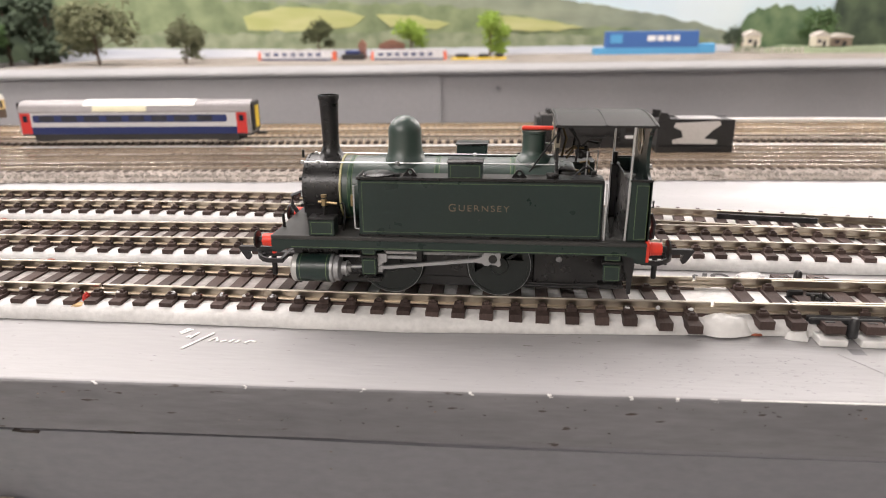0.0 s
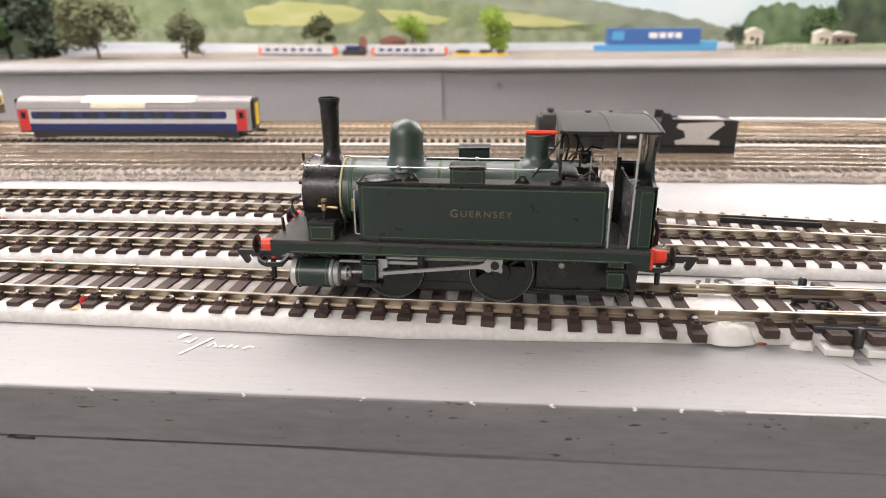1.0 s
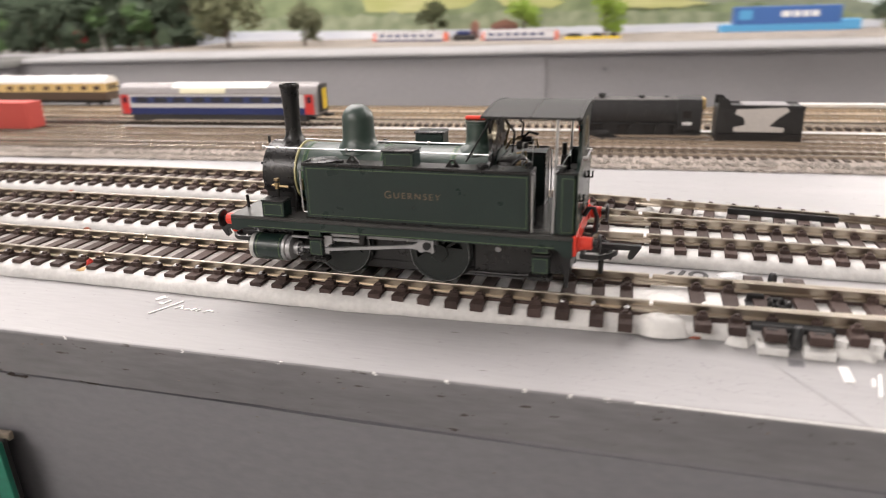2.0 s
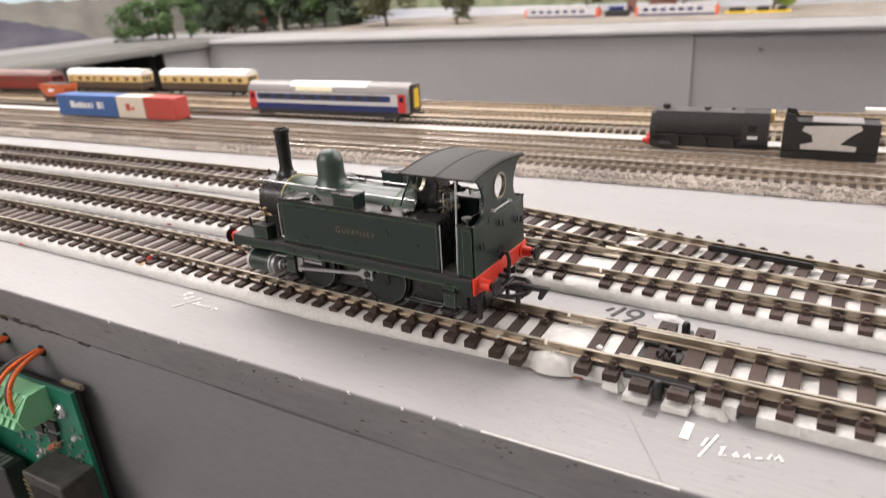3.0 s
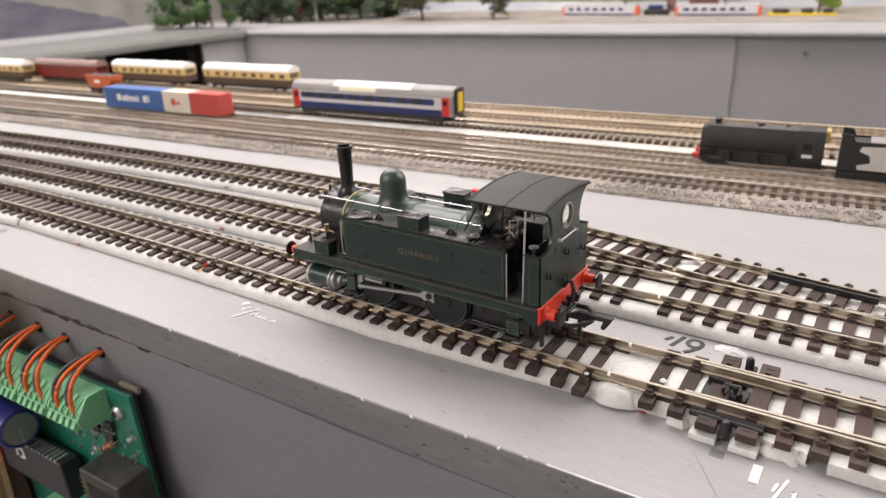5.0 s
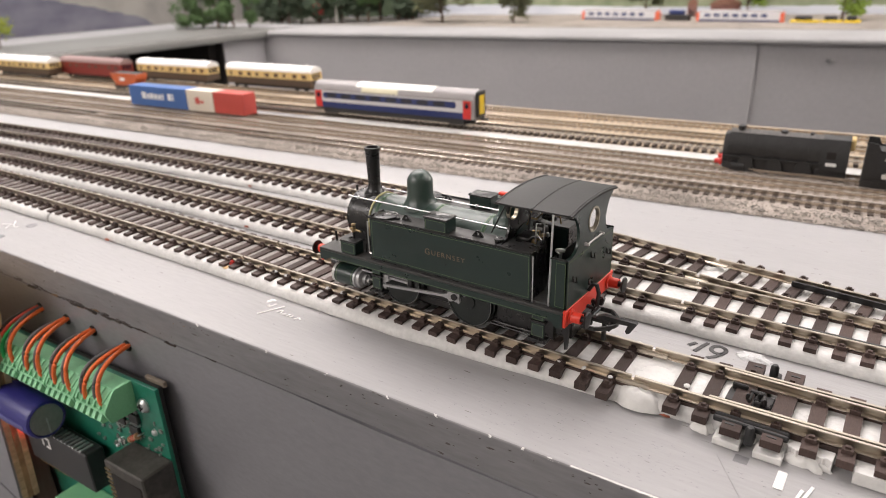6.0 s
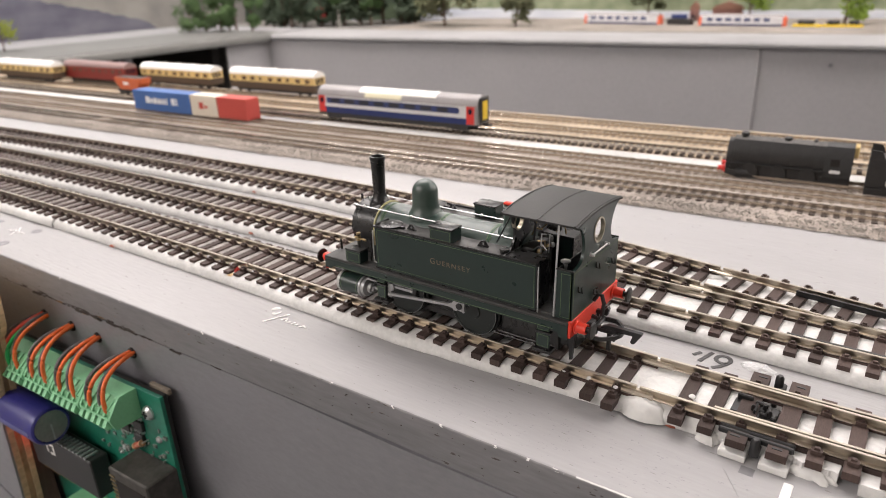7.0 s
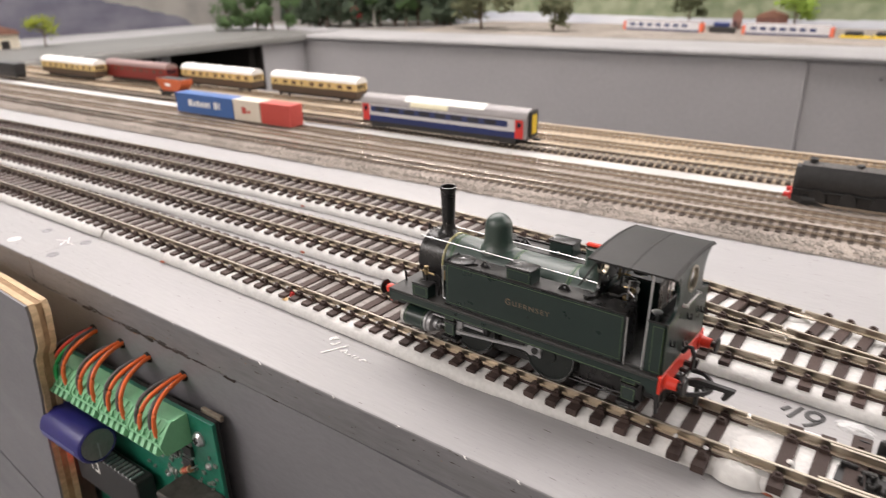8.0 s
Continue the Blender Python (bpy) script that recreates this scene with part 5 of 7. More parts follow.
# ---- rolling stock ----
COACH_WHITE = surface("white_coach_paint", (0.62, 0.61, 0.62), 0.35, grain=0.04)
COACH_BLUE = surface("deep_blue_coach_paint", (0.014, 0.028, 0.125), 0.35, grain=0.05)
COACH_GREY = surface("grey_coach_roof", (0.30, 0.28, 0.28), 0.35, grain=0.08, blotch=0.1, blotch_scale=60)
COACH_RED = surface("red_coach_door", (0.62, 0.035, 0.03), 0.35, grain=0.05)
COACH_YELLOW = surface("yellow_end_panel", (0.75, 0.52, 0.02), 0.4, grain=0.05)
DARK_GLASS = surface("dark_coach_glass", (0.012, 0.014, 0.030), 0.12, grain=0.1)
COACH_GLASS = surface("grey_coach_glass", (0.045, 0.048, 0.062), 0.2, grain=0.2, grain_scale=120)
BROWN_GLASS = surface("brown_tinted_glass", (0.10, 0.055, 0.035), 0.3, grain=0.3, grain_scale=300)
TAPE = surface("cream_paper_tape", (0.80, 0.76, 0.56), 0.7, grain=0.06, grain_scale=300)
TAPE_WHITE = surface("white_paper_label", (0.85, 0.84, 0.80), 0.6, grain=0.03)
UNDER = surface("dark_underframe", (0.022, 0.020, 0.019), 0.6, grain=0.2)
CREAM = surface("cream_coach_paint", (0.68, 0.50, 0.21), 0.45, grain=0.06, blotch=0.08, blotch_scale=60)
CHOCOLATE = surface("chocolate_coach_paint", (0.085, 0.055, 0.035), 0.45, grain=0.1)
ROOF_WHITE = surface("white_coach_roof", (0.86, 0.85, 0.82), 0.45, grain=0.04)
MAROON = surface("maroon_coach_paint", (0.22, 0.025, 0.020), 0.45, grain=0.1)
MAROON_ROOF = surface("grey_maroon_roof", (0.26, 0.17, 0.16), 0.6, grain=0.1)
ORANGE = surface("orange_wagon_paint", (0.50, 0.10, 0.025), 0.5, grain=0.1)
BOX_BLUE = surface("blue_container_paint", (0.055, 0.14, 0.38), 0.45, grain=0.05)
BOX_CREAM = surface("cream_container_paint", (0.72, 0.66, 0.56), 0.5, grain=0.05)
BOX_RED = surface("red_container_paint", (0.52, 0.075, 0.06), 0.45, grain=0.05)
BOX_INK = surface("white_container_marking", (0.80, 0.80, 0.80), 0.5)
LIGHT_BLUE = surface("light_blue_wagon_paint", (0.10, 0.35, 0.62), 0.5, grain=0.05)
ENGINE_BLACK = surface("dusty_black_engine", (0.020, 0.0195, 0.020), 0.5, grain=0.15, grain_scale=500, blotch=0.2, blotch_scale=120)
ENGINE_DUST = surface("grey_dust_on_black", (0.085, 0.080, 0.076), 0.7, grain=0.25, grain_scale=400, blotch=0.3, blotch_scale=90)
PAPER = surface("pale_paper_patch", (0.62, 0.59, 0.56), 0.6, grain=0.06)


def body_section(w, h, r, n=6, base=0.0):
    """Coach cross-section (y, z): upright sides with a domed roof."""
    pts = [(-w, base), (-w, h - r)]
    pts += [(-w * math.cos(a), h - r + r * math.sin(a)) for a in np.linspace(0.15, math.pi - 0.15, n * 2)]
    pts += [(w, h - r), (w, base)]
    return pts


def bogie(parent, x, k):
    b = part("bogie", box(B(), x - 9, x + 9, -5.0, 5.0, 1.4, 3.6, 0.3, k), UNDER, parent)
    for dx in (-6, 6):
        for s in (-1, 1):
            part("wheel", rod(B(), (x + dx, s * 3.9, 2.6), (x + dx, s * 5.4, 2.6), 2.6, seg=16, k=k), UNDER, b)
    return b


def express_coach(m):
    """Modern coach: white and blue with red doors, grey roof with a paper strip; 143 mm long."""
    k = MM
    c = thing("passenger_coach", "white and blue model coach with paper taped on its roof", "coach", m)
    L, W = 73.0, 8.6
    part("body", prism(B(), body_section(W, 24.2, 7.4, base=4.0), "x", -L, L, k), COACH_GREY, c, "grey rounded roof and body", 40)
    for s in (-1, 1):
        y0, y1 = (s * W - (0.12 if s < 0 else -0.01)) , (s * W + (0.12 if s > 0 else -0.01))
        lo, hi = min(y0, y1), max(y0, y1)
        part("blue_band", box(B(), -L + 6, L - 6, lo, hi, 3.9, 8.4, k=k), COACH_BLUE, c, "deep blue lower side")
        part("white_band", box(B(), -L + 6, L - 6, lo, hi, 8.4, 17.0, k=k), COACH_WHITE, c, "white side")
        part("window_band", prism(B(), [(x, z) for x, z in ((-L + 9, 11.9), (-L + 10, 11.2), (L - 16, 11.2), (L - 15, 11.9), (L - 14.6, 13.5), (L - 15, 15.2), (L - 16, 15.8), (-L + 10, 15.8), (-L + 9, 15.2))], "y", s * (W + 0.2) - 0.05, s * (W + 0.2) + 0.05, k), COACH_BLUE, c, "dark blue window band")
        for i in range(8):
            x = -L + 13 + i * 14.2
            part("window", box(B(), x, x + 9.5, s * (W + 0.28) - 0.05, s * (W + 0.28) + 0.05, 11.8, 15.3, k=k), COACH_GLASS, c)
        for x in (-L + 1.0, L - 9.0):
            d = part("door", box(B(), x, x + 6.5, s * (W + 0.15) - 0.1, s * (W + 0.15) + 0.1, 4.2, 17.0, 0.1, k), COACH_RED, c, "red door")
            part("door_window", box(B(), x + 1.8, x + 4.7, s * (W + 0.3) - 0.05, s * (W + 0.3) + 0.05, 11.6, 15.4, k=k), DARK_GLASS, d)
    def roof_patch(a0, a1, lift):
        out = [((W + lift) * -math.cos(a), 16.9 + (7.3 + lift) * math.sin(a)) for a in np.linspace(a0, a1, 8)]
        return out + [((W - 0.5) * -math.cos(a), 16.9 + 6.8 * math.sin(a)) for a in np.linspace(a1, a0, 8)]

    part("roof_tape", prism(B(), roof_patch(0.12, 0.85, 0.15), "x", -26, 8, k), TAPE, c, "cream tape on the roof")
    part("roof_label", prism(B(), roof_patch(0.6, 2.0, 0.25), "x", -32, 38, k), TAPE_WHITE, c, "white paper label on the roof")
    for s in (-1, 1):
        e = part("gangway", box(B(), min(s * L, s * (L + 1.6)), max(s * L, s * (L + 1.6)), -6.6, 6.6, 5.0, 23.2, 0.5, k), BLACK_PLASTIC, c, "black gangway end")
        part("yellow_panel", box(B(), min(s * (L + 1.5), s * (L + 2.0)), max(s * (L + 1.5), s * (L + 2.0)), -3.6, 3.6, 7.0, 20.4, 0.3, k), COACH_YELLOW, e, "yellow end door")
    part("underframe", box(B(), -L + 22, L - 22, -7.4, 7.4, 1.0, 4.2, 0.4, k), UNDER, c)
    part("sole_bar", box(B(), -L, L, -8.3, 8.3, 2.8, 4.3, 0.2, k), UNDER, c)
    part("side_skirt", box(B(), -L + 20, L - 20, -8.45, 8.45, 0.2, 4.0, 0.3, k), UNDER, c, "black underframe skirt")
    for x in (-L + 8, L - 22):
        part("bogie_side", box(B(), x, x + 14, -8.3, 8.3, -0.6, 3.4, 0.4, k), UNDER, c)
    for x in (-L + 16, L - 16):
        bogie(c, x, k)
    part("coupling", box(B(), L + 1, L + 7, -1.6, 1.6, 2.4, 4.0, 0.3, k), BLACK_PLASTIC, c)
    return c


def old_coach(name_label, upper, lower, roof, roof_glow=True):
    """Older coach with a tall clerestory-free roof; 112 mm long."""
    k = MM
    c = thing("passenger_coach", name_label, "coach", group="older coaches")
    L, W = 55.0, 8.2
    part("body", prism(B(), [(-W, 4.2), (-W, 10.6), (W, 10.6), (W, 4.2)], "x", -L, L, k), lower, c, "dark lower side")
    part("upper_side", prism(B(), [(-W, 10.6), (-W, 17.4), (W, 17.4), (W, 10.6)], "x", -L, L, k), upper, c)
    part("roof", prism(B(), [(-W * math.cos(a) * 1.03, 17.3 + 5.6 * math.sin(a)) for a in np.linspace(0, math.pi, 15)], "x", -L - 0.4, L + 0.4, k), roof, c, "domed roof", 40)
    for s in (-1, 1):
        for i in range(9):
            x = -L + 5 + i * 11.8
            part("window", box(B(), x, x + (5.5 if i % 3 else 3.0), s * (W + 0.06) - 0.06, s * (W + 0.06) + 0.06, 12.0, 15.4, k=k), BROWN_GLASS, c)
        for y in (-4.0, 0.0, 4.0):
            part("end_window", box(B(), s * L - 0.1, s * L + 0.1, y - 1.3, y + 1.3, 11.5, 16.5, k=k), DARK_GLASS, c)
    for i in range(5):
        part("roof_vent", box(B(), -L + 10 + i * 22, -L + 12 + i * 22, -1, 1, 22.6, 23.8, 0.2, k), roof, c)
    part("underframe", box(B(), -L + 14, L - 14, -5.5, 5.5, 1.6, 4.3, 0.4, k), UNDER, c)
    for x in (-L + 15, L - 15):
        bogie(c, x, k)
    return c


def on_n(x, off, z=0.0045):
    return pose(x, n_edge(x) + off, z, 0, 0, math.degrees(math.atan2(n_edge(x + 0.01) - n_edge(x - 0.01), 0.02)))


express_coach(on_n(-0.1295, 0.1105))
first = old_coach("cream and brown model coach with a white roof", CREAM, CHOCOLATE, ROOF_WHITE)
first.matrix_world = on_n(-0.325, 0.178)
copy_thing(first, on_n(-0.458, 0.174))
copy_thing(first, on_n(-0.680, 0.142))
red = old_coach("dark red model coach with a dull roof", MAROON, MAROON, MAROON_ROOF)
red.matrix_world = on_n(-0.576, 0.160)

# orange hopper
hop = thing("hopper_wagon", "orange model hopper wagon on black wheels", "wagon", on_n(-0.455, 0.116))
hop.scale = (0.8, 0.9, 0.9)
part("hopper", prism(B(), [(-24, 18), (24, 18), (24, 14), (15, 6), (-15, 6), (-24, 14)], "y", -7.4, 7.4, MM), ORANGE, hop, "orange sloping hopper")
part("hopper_rim", box(B(), -24.4, 24.4, -7.8, 7.8, 17.4, 18.6, 0.3, MM), ORANGE, hop)
part("load", box(B(), -23, 23, -6.6, 6.6, 18.5, 18.9, k=MM), UNDER, hop)
part("chassis", box(B(), -23, 23, -6, 6, 3, 6.2, 0.3, MM), UNDER, hop)
part("marking", box(B(), -8, 2, -7.55, -7.35, 11, 14, k=MM), BOX_INK, hop)
for x in (-13, 13):
    bogie(hop, x, MM)
tank = thing("black_wagon", "small black model wagon at the end of the row", "wagon", on_n(-0.748, 0.105))
part("body", box(B(), -20, 20, -7, 7, 5, 17, 0.8, MM), ENGINE_BLACK, tank)
part("chassis", box(B(), -20, 20, -6, 6, 2, 5, 0.3, MM), UNDER, tank)
for x in (-11, 11):
    bogie(tank, x, MM)


# containers standing on a flat wagon
def container(x0, x1, mat, label, marks, m):
    c = thing("container", label, "container", m, group="containers")
    part("shell", box(B(), x0, x1, -7.2, 7.2, 0, 17.0, 0.35, MM), mat, c)
    n = int((x1 - x0) / 2.6)
    for i in range(n):
        x = x0 + 1.2 + i * (x1 - x0 - 2.4) / n
        part("rib", box(B(), x, x + 0.9, -7.34, -7.15, 1.2, 15.8, k=MM), mat, c)
    part("top_rail", box(B(), x0, x1, -7.4, -7.0, 16.2, 17.1, 0.1, MM), mat, c)
    for a, b, z0, z1, ink in marks:
        part("marking", box(B(), a, b, -7.5, -7.34, z0, z1, k=MM), ink, c, "plain bar where the side is lettered")
    return c


row = on_n(-0.311, 0.070, 0.0042)
bars = [(-52, -46.5, 6.5, 12.2, BOX_INK), (-45.3, -42.3, 6.5, 10.6, BOX_INK), (-41.2, -37.2, 6.5, 11.6, BOX_INK), (-36, -31.8, 6.5, 10.8, BOX_INK), (-30.5, -27, 6.5, 10.8, BOX_INK), (-25.5, -23.8, 6.5, 11.6, BOX_INK), (-18.5, -14, 6.5, 12.2, BOX_INK), (-12.5, -11, 6.5, 12.2, BOX_INK)]
container(-69, 5, BOX_BLUE, "blue model shipping container with white markings", bars, row)
container(5.6, 37, BOX_CREAM, "cream model shipping container with a red emblem", [(16, 21, 6, 11.5, BOX_RED), (22, 26, 7, 9, BOX_RED)], row)
container(37.6, 71, BOX_RED, "plain red model shipping container", [], row)

# ---- black express engine with tender ----
eng = thing("tender_locomotive", "black model express engine with a dusty boiler", "locomotive", on_n(0.1521, 0.0735, -0.0006))
eng.scale = (0.70, 1.0, 1.05)
CASING = [(-7.0, 10.6), (-7.8, 13.6), (-7.2, 18.6), (-4.8, 22.2), (0, 23.4), (4.8, 22.2), (7.2, 18.6), (7.8, 13.6), (7.0, 10.6)]
part("boiler_casing", prism(B(), CASING, "x", -44, 20, MM), ENGINE_BLACK, eng, "broad dusty black casing", 30)
for x in (-43.4, -31, -17, -3, 11):
    part("casing_band", prism(B(), [(y * 1.02, 10.6 + (z - 10.6) * 1.015) for y, z in CASING], "x", x, x + 0.8, MM), ENGINE_BLACK, eng, "thin casing band", 30)
for s in (-1, 1):
    part("cylinder", rod(B(), (-40, s * 6.6, 5.4), (-31, s * 6.6, 5.4), 2.6, seg=18, k=MM), ENGINE_BLACK, eng)
part("whistle_dome", lathe(B(), [(1.6, 22.8), (1.5, 24.0), (0, 24.5)], (12, 0, 0), seg=14, k=MM), ENGINE_BLACK, eng)
part("cab_window", box(B(), 24, 30, -8.52, -8.38, 13.4, 17.0, 0.1, MM), GAP, eng, "dark cab window")
part("front_end", prism(B(), [(-7.0, 6.0), (-7.6, 13.0), (-6.6, 18.0), (-4.0, 21.0), (0, 22.0), (4.0, 21.0), (6.6, 18.0), (7.6, 13.0), (7.0, 6.0)], "x", -47.5, -44, MM), ENGINE_BLACK, eng)
part("cab", prism(B(), [(-8.4, 6.0), (-8.4, 18.0), (-5.4, 22.6), (0, 24.0), (5.4, 22.6), (8.4, 18.0), (8.4, 6.0)], "x", 20, 38, MM), ENGINE_BLACK, eng)
part("chimney", lathe(B(), [(3.0, 22.4), (2.6, 23.4), (3.0, 25.2), (2.2, 25.2), (0, 24.6)], (-37, 0, 0), seg=18, k=MM), ENGINE_BLACK, eng)
part("dome", lathe(B(), [(2.8, 22.8), (2.6, 24.2), (0, 24.8)], (-6.6, 0, 0), seg=18, k=MM), ENGINE_BLACK, eng)
part("running_board", box(B(), -47, 38, -8.4, 8.4, 9.8, 10.7, 0.2, MM), ENGINE_BLACK, eng)
part("buffer_beam", box(B(), -49, -47.4, -8, 8, 5.0, 8.4, 0.2, MM), COACH_RED, eng, "red buffer beam")
for y in (-5.6, 5.6):
    part("buffer", rod(B(), (-53, y, 6.6), (-49, y, 6.6), 1.3, k=MM), COACH_RED, eng)
part("cab_numeral_bar", box(B(), 24, 31, -8.55, -8.35, 10, 11.6, k=MM), BOX_INK, eng, "plain pale bar")
part("frames", box(B(), -44, 34, -6.6, 6.6, 0.6, 9.9, 0.2, MM), UNDER, eng)
for x in (-30, -10, 10):
    for s in (-1, 1):
        part("driving_wheel", lathe(B(), [(0, 0.2), (1.6, 0.4), (2.0, 0), (4.8, 0), (5.0, 0.5), (5.9, 0.5), (5.9, -0.9), (0, -0.9)], (x, s * 7.6, 5.6), "y", 24, MM), ENGINE_BLACK, eng)
for x in (-42, 27):
    for s in (-1, 1):
        part("carrying_wheel", rod(B(), (x, s * 4.2, 3.2), (x, s * 5.6, 3.2), 3.2, seg=18, k=MM), ENGINE_BLACK, eng)
part("dusty_top", prism(B(), [(-4.9, 22.3), (0, 23.6), (4.9, 22.3), (0, 23.0)], "x", -44, 20, MM), ENGINE_DUST, eng, "grey dust along the casing top")
for s in (-1, 1):
    part("side_rod", box(B(), -32, 12, s * 8.5 - 0.35, s * 8.5 + 0.35, 2.2, 3.4, 0.1, MM), ENGINE_DUST, eng, "dull grey side rod")
    part("cylinder_casing", prism(B(), [(-47, 7.6), (-47, 4.6), (-30, 1.6), (-22, 1.6), (-22, 3.4), (-34, 6.4)], "y", s * 8.2 - 0.5, s * 8.2 + 0.5, MM), ENGINE_BLACK, eng)
    for x in (-30, -10, 10):
        part("wheel_rim", lathe(B(), [(4.9, 0.1), (5.5, 0.2), (5.5, -0.3), (4.9, -0.3)], (x, s * 8.1, 5.6), "y", 22, MM, True), ENGINE_DUST, eng, "dusty wheel rim")
    part("cab_skirt", box(B(), 18, 38, s * 8.0 - 0.4, s * 8.0 + 0.4, 1.6, 8.0, 0.2, MM), ENGINE_BLACK, eng)
part("coal_light", box(B(), 36, 41, -4, 5, 17.4, 23.0, 0.6, MM), CREAM, eng, "tan paper tucked behind the cab")
ten = thing("tender", "black model tender with a pale paper patch on its side", "tender", on_n(0.2065, 0.0680, 0.0004))
ten.scale = (0.795, 1.0, 1.07)
part("tank", box(B(), -26, 27, -8.2, 8.2, 5.4, 18.8, 0.5, MM), ENGINE_BLACK, ten)
part("coal_rave", prism(B(), [(-26, 18.6), (-25.4, 23.0), (-20, 22.6), (-18, 19.6), (27, 19.2), (27, 18.6)], "y", -8.2, -7.4, MM), ENGINE_BLACK, ten)
part("coal_rave", prism(B(), [(-26, 18.6), (-25.4, 23.0), (-20, 22.6), (-18, 19.6), (27, 19.2), (27, 18.6)], "y", 7.4, 8.2, MM), ENGINE_BLACK, ten)
part("pale_top", box(B(), -10, 18, -6.8, 6.8, 18.7, 19.6, 0.3, MM), COACH_GREY, ten)
patch = [(-14, 17.6), (16, 18.6), (17.5, 16.8), (12.0, 13.8), (6.4, 9.6), (15.6, 8.8), (15.2, 6.6), (-15.0, 6.8), (-15.4, 8.8), (-8.4, 10.2), (-9.6, 13.6), (-15.2, 15.4)]
part("paper_patch", prism(B(), patch, "y", -8.42, -8.2, MM), PAPER, ten, "pale ragged paper patch")
part("chassis", box(B(), -26, 27, -8.0, 8.0, 0.2, 5.4, 0.3, MM), UNDER, ten)
for x in (-18, 0, 18):
    for s in (-1, 1):
        part("wheel", rod(B(), (x, s * 7.0, 2.6), (x, s * 8.2, 2.6), 2.6, seg=18, k=MM), UNDER, ten)

# ---- far side: small trains, trees and huts ----


def far_train(x0, x1, y0, y1, h, label, lower, upper, ends, z=SHELF_Z):
    """A far coach between two points, white over blue with coloured ends."""
    L = math.hypot(x1 - x0, y1 - y0)
    t = thing("passenger_coach", label, "coach", pose((x0 + x1) / 2, (y0 + y1) / 2, z, 0, 0, math.degrees(math.atan2(y1 - y0, x1 - x0))), group="far coaches")
    W = 0.0095
    part("lower_side", box(B(), -L / 2 + 0.005, L / 2 - 0.005, -W, W, 0.006, 0.0085, 0.0003), lower, t)
    part("upper_side", box(B(), -L / 2 + 0.005, L / 2 - 0.005, -W, W, 0.0085, h - 0.004, 0.0003), upper, t)
    part("roof", prism(B(), [(-W * math.cos(a), h - 0.004 + 0.004 * math.sin(a)) for a in np.linspace(0, math.pi, 9)], "x", -L / 2 + 0.003, L / 2 - 0.003), COACH_GREY, t, "grey roof")
    for s in (-1, 1):
        part("end", box(B(), min(s * (L / 2 - 0.005), s * L / 2), max(s * (L / 2 - 0.005), s * L / 2), -W, W, 0.005, h - 0.004, 0.0005), ends, t, "orange red coach end")
    for i in range(7):
        x = -L / 2 + 0.014 + i * (L - 0.034) / 7
        part("window", box(B(), x, x + 0.010, -W - 0.0002, -W + 0.0001, 0.0135, h - 0.0065), COACH_BLUE, t)
    part("underframe", box(B(), -L / 2 + 0.012, L / 2 - 0.012, -0.006, 0.006, 0.0, 0.006), UNDER, t)
    return t


ORANGE_END = surface("orange_red_coach_end", (0.80, 0.16, 0.08), 0.5)

far_train(-0.395, -0.243, 1.190, 1.190, 0.025, "distant white and blue model coach with orange ends", COACH_BLUE, COACH_WHITE, ORANGE_END)
far_train(-0.172, -0.028, 1.190, 1.196, 0.025, "distant white and blue model coach with orange ends", COACH_BLUE, COACH_WHITE, ORANGE_END)
van = thing("wagon", "distant dark wagon between two coaches", "wagon", pose(-0.208, 1.19, SHELF_Z), group="far wagons")
part("body", box(B(), -0.022, 0.022, -0.008, 0.008, 0.004, 0.016, 0.001), UNDER, van)
part("load", box(B(), -0.016, 0.012, -0.006, 0.006, 0.016, 0.024, 0.002), COACH_BLUE, van)
for x, w in ((0.004, 0.022), (0.044, 0.016), (0.074, 0.012)):
    wag = thing("wagon", "distant yellow flat wagon with dark load", "wagon", pose(x, 1.20 + 0.1 * x, SHELF_Z), group="far wagons")
    part("deck", box(B(), -w, w, -0.008, 0.008, 0.002, 0.009, 0.0005), COACH_YELLOW, wag, "yellow deck")
    part("load", box(B(), -w * 0.7, w * 0.5, -0.006, 0.006, 0.009, 0.016, 0.002), UNDER, wag)
big = thing("container_wagon", "bright blue container on a light blue model wagon", "wagon", pose(0.395, 1.405, SHELF_Z, 0, 0, 11))
part("deck", box(B(), -0.130, 0.130, -0.011, 0.011, 0.004, 0.019, 0.001), LIGHT_BLUE, big, "light blue deck")
part("deck_end", box(B(), 0.095, 0.133, -0.012, 0.012, 0.006, 0.026, 0.001), LIGHT_BLUE, big)
part("container", box(B(), -0.105, 0.095, -0.011, 0.011, 0.0185, 0.052, 0.0008), BOX_BLUE, big, "blue container")
for a, b in ((-0.018, 0.0), (0.004, 0.018), (0.022, 0.034), (0.038, 0.052)):
    part("marking", box(B(), a, b, -0.0116, -0.0108, 0.032, 0.043), BOX_INK, big, "plain white bar where it is lettered")
part("emblem", box(B(), -0.098, -0.072, -0.0116, -0.0108, 0.028, 0.046), LIGHT_BLUE, big)
for x in (-0.09, 0.09):
    part("bogie", box(B(), x - 0.02, x + 0.02, -0.008, 0.008, 0.0, 0.006, 0.001), UNDER, big)
# a thin pale patch on the ground, and two brown huts behind the coaches
single("white_card", strip(B(), np.linspace(-0.42, -0.335, 6), lambda x: 0.985 + 0.25 * (x + 0.42), lambda x: 1.085 + 0.25 * (x + 0.42), 0.0016, 0.0028), N_FOAM, "thin pale patch on the far board", "card")
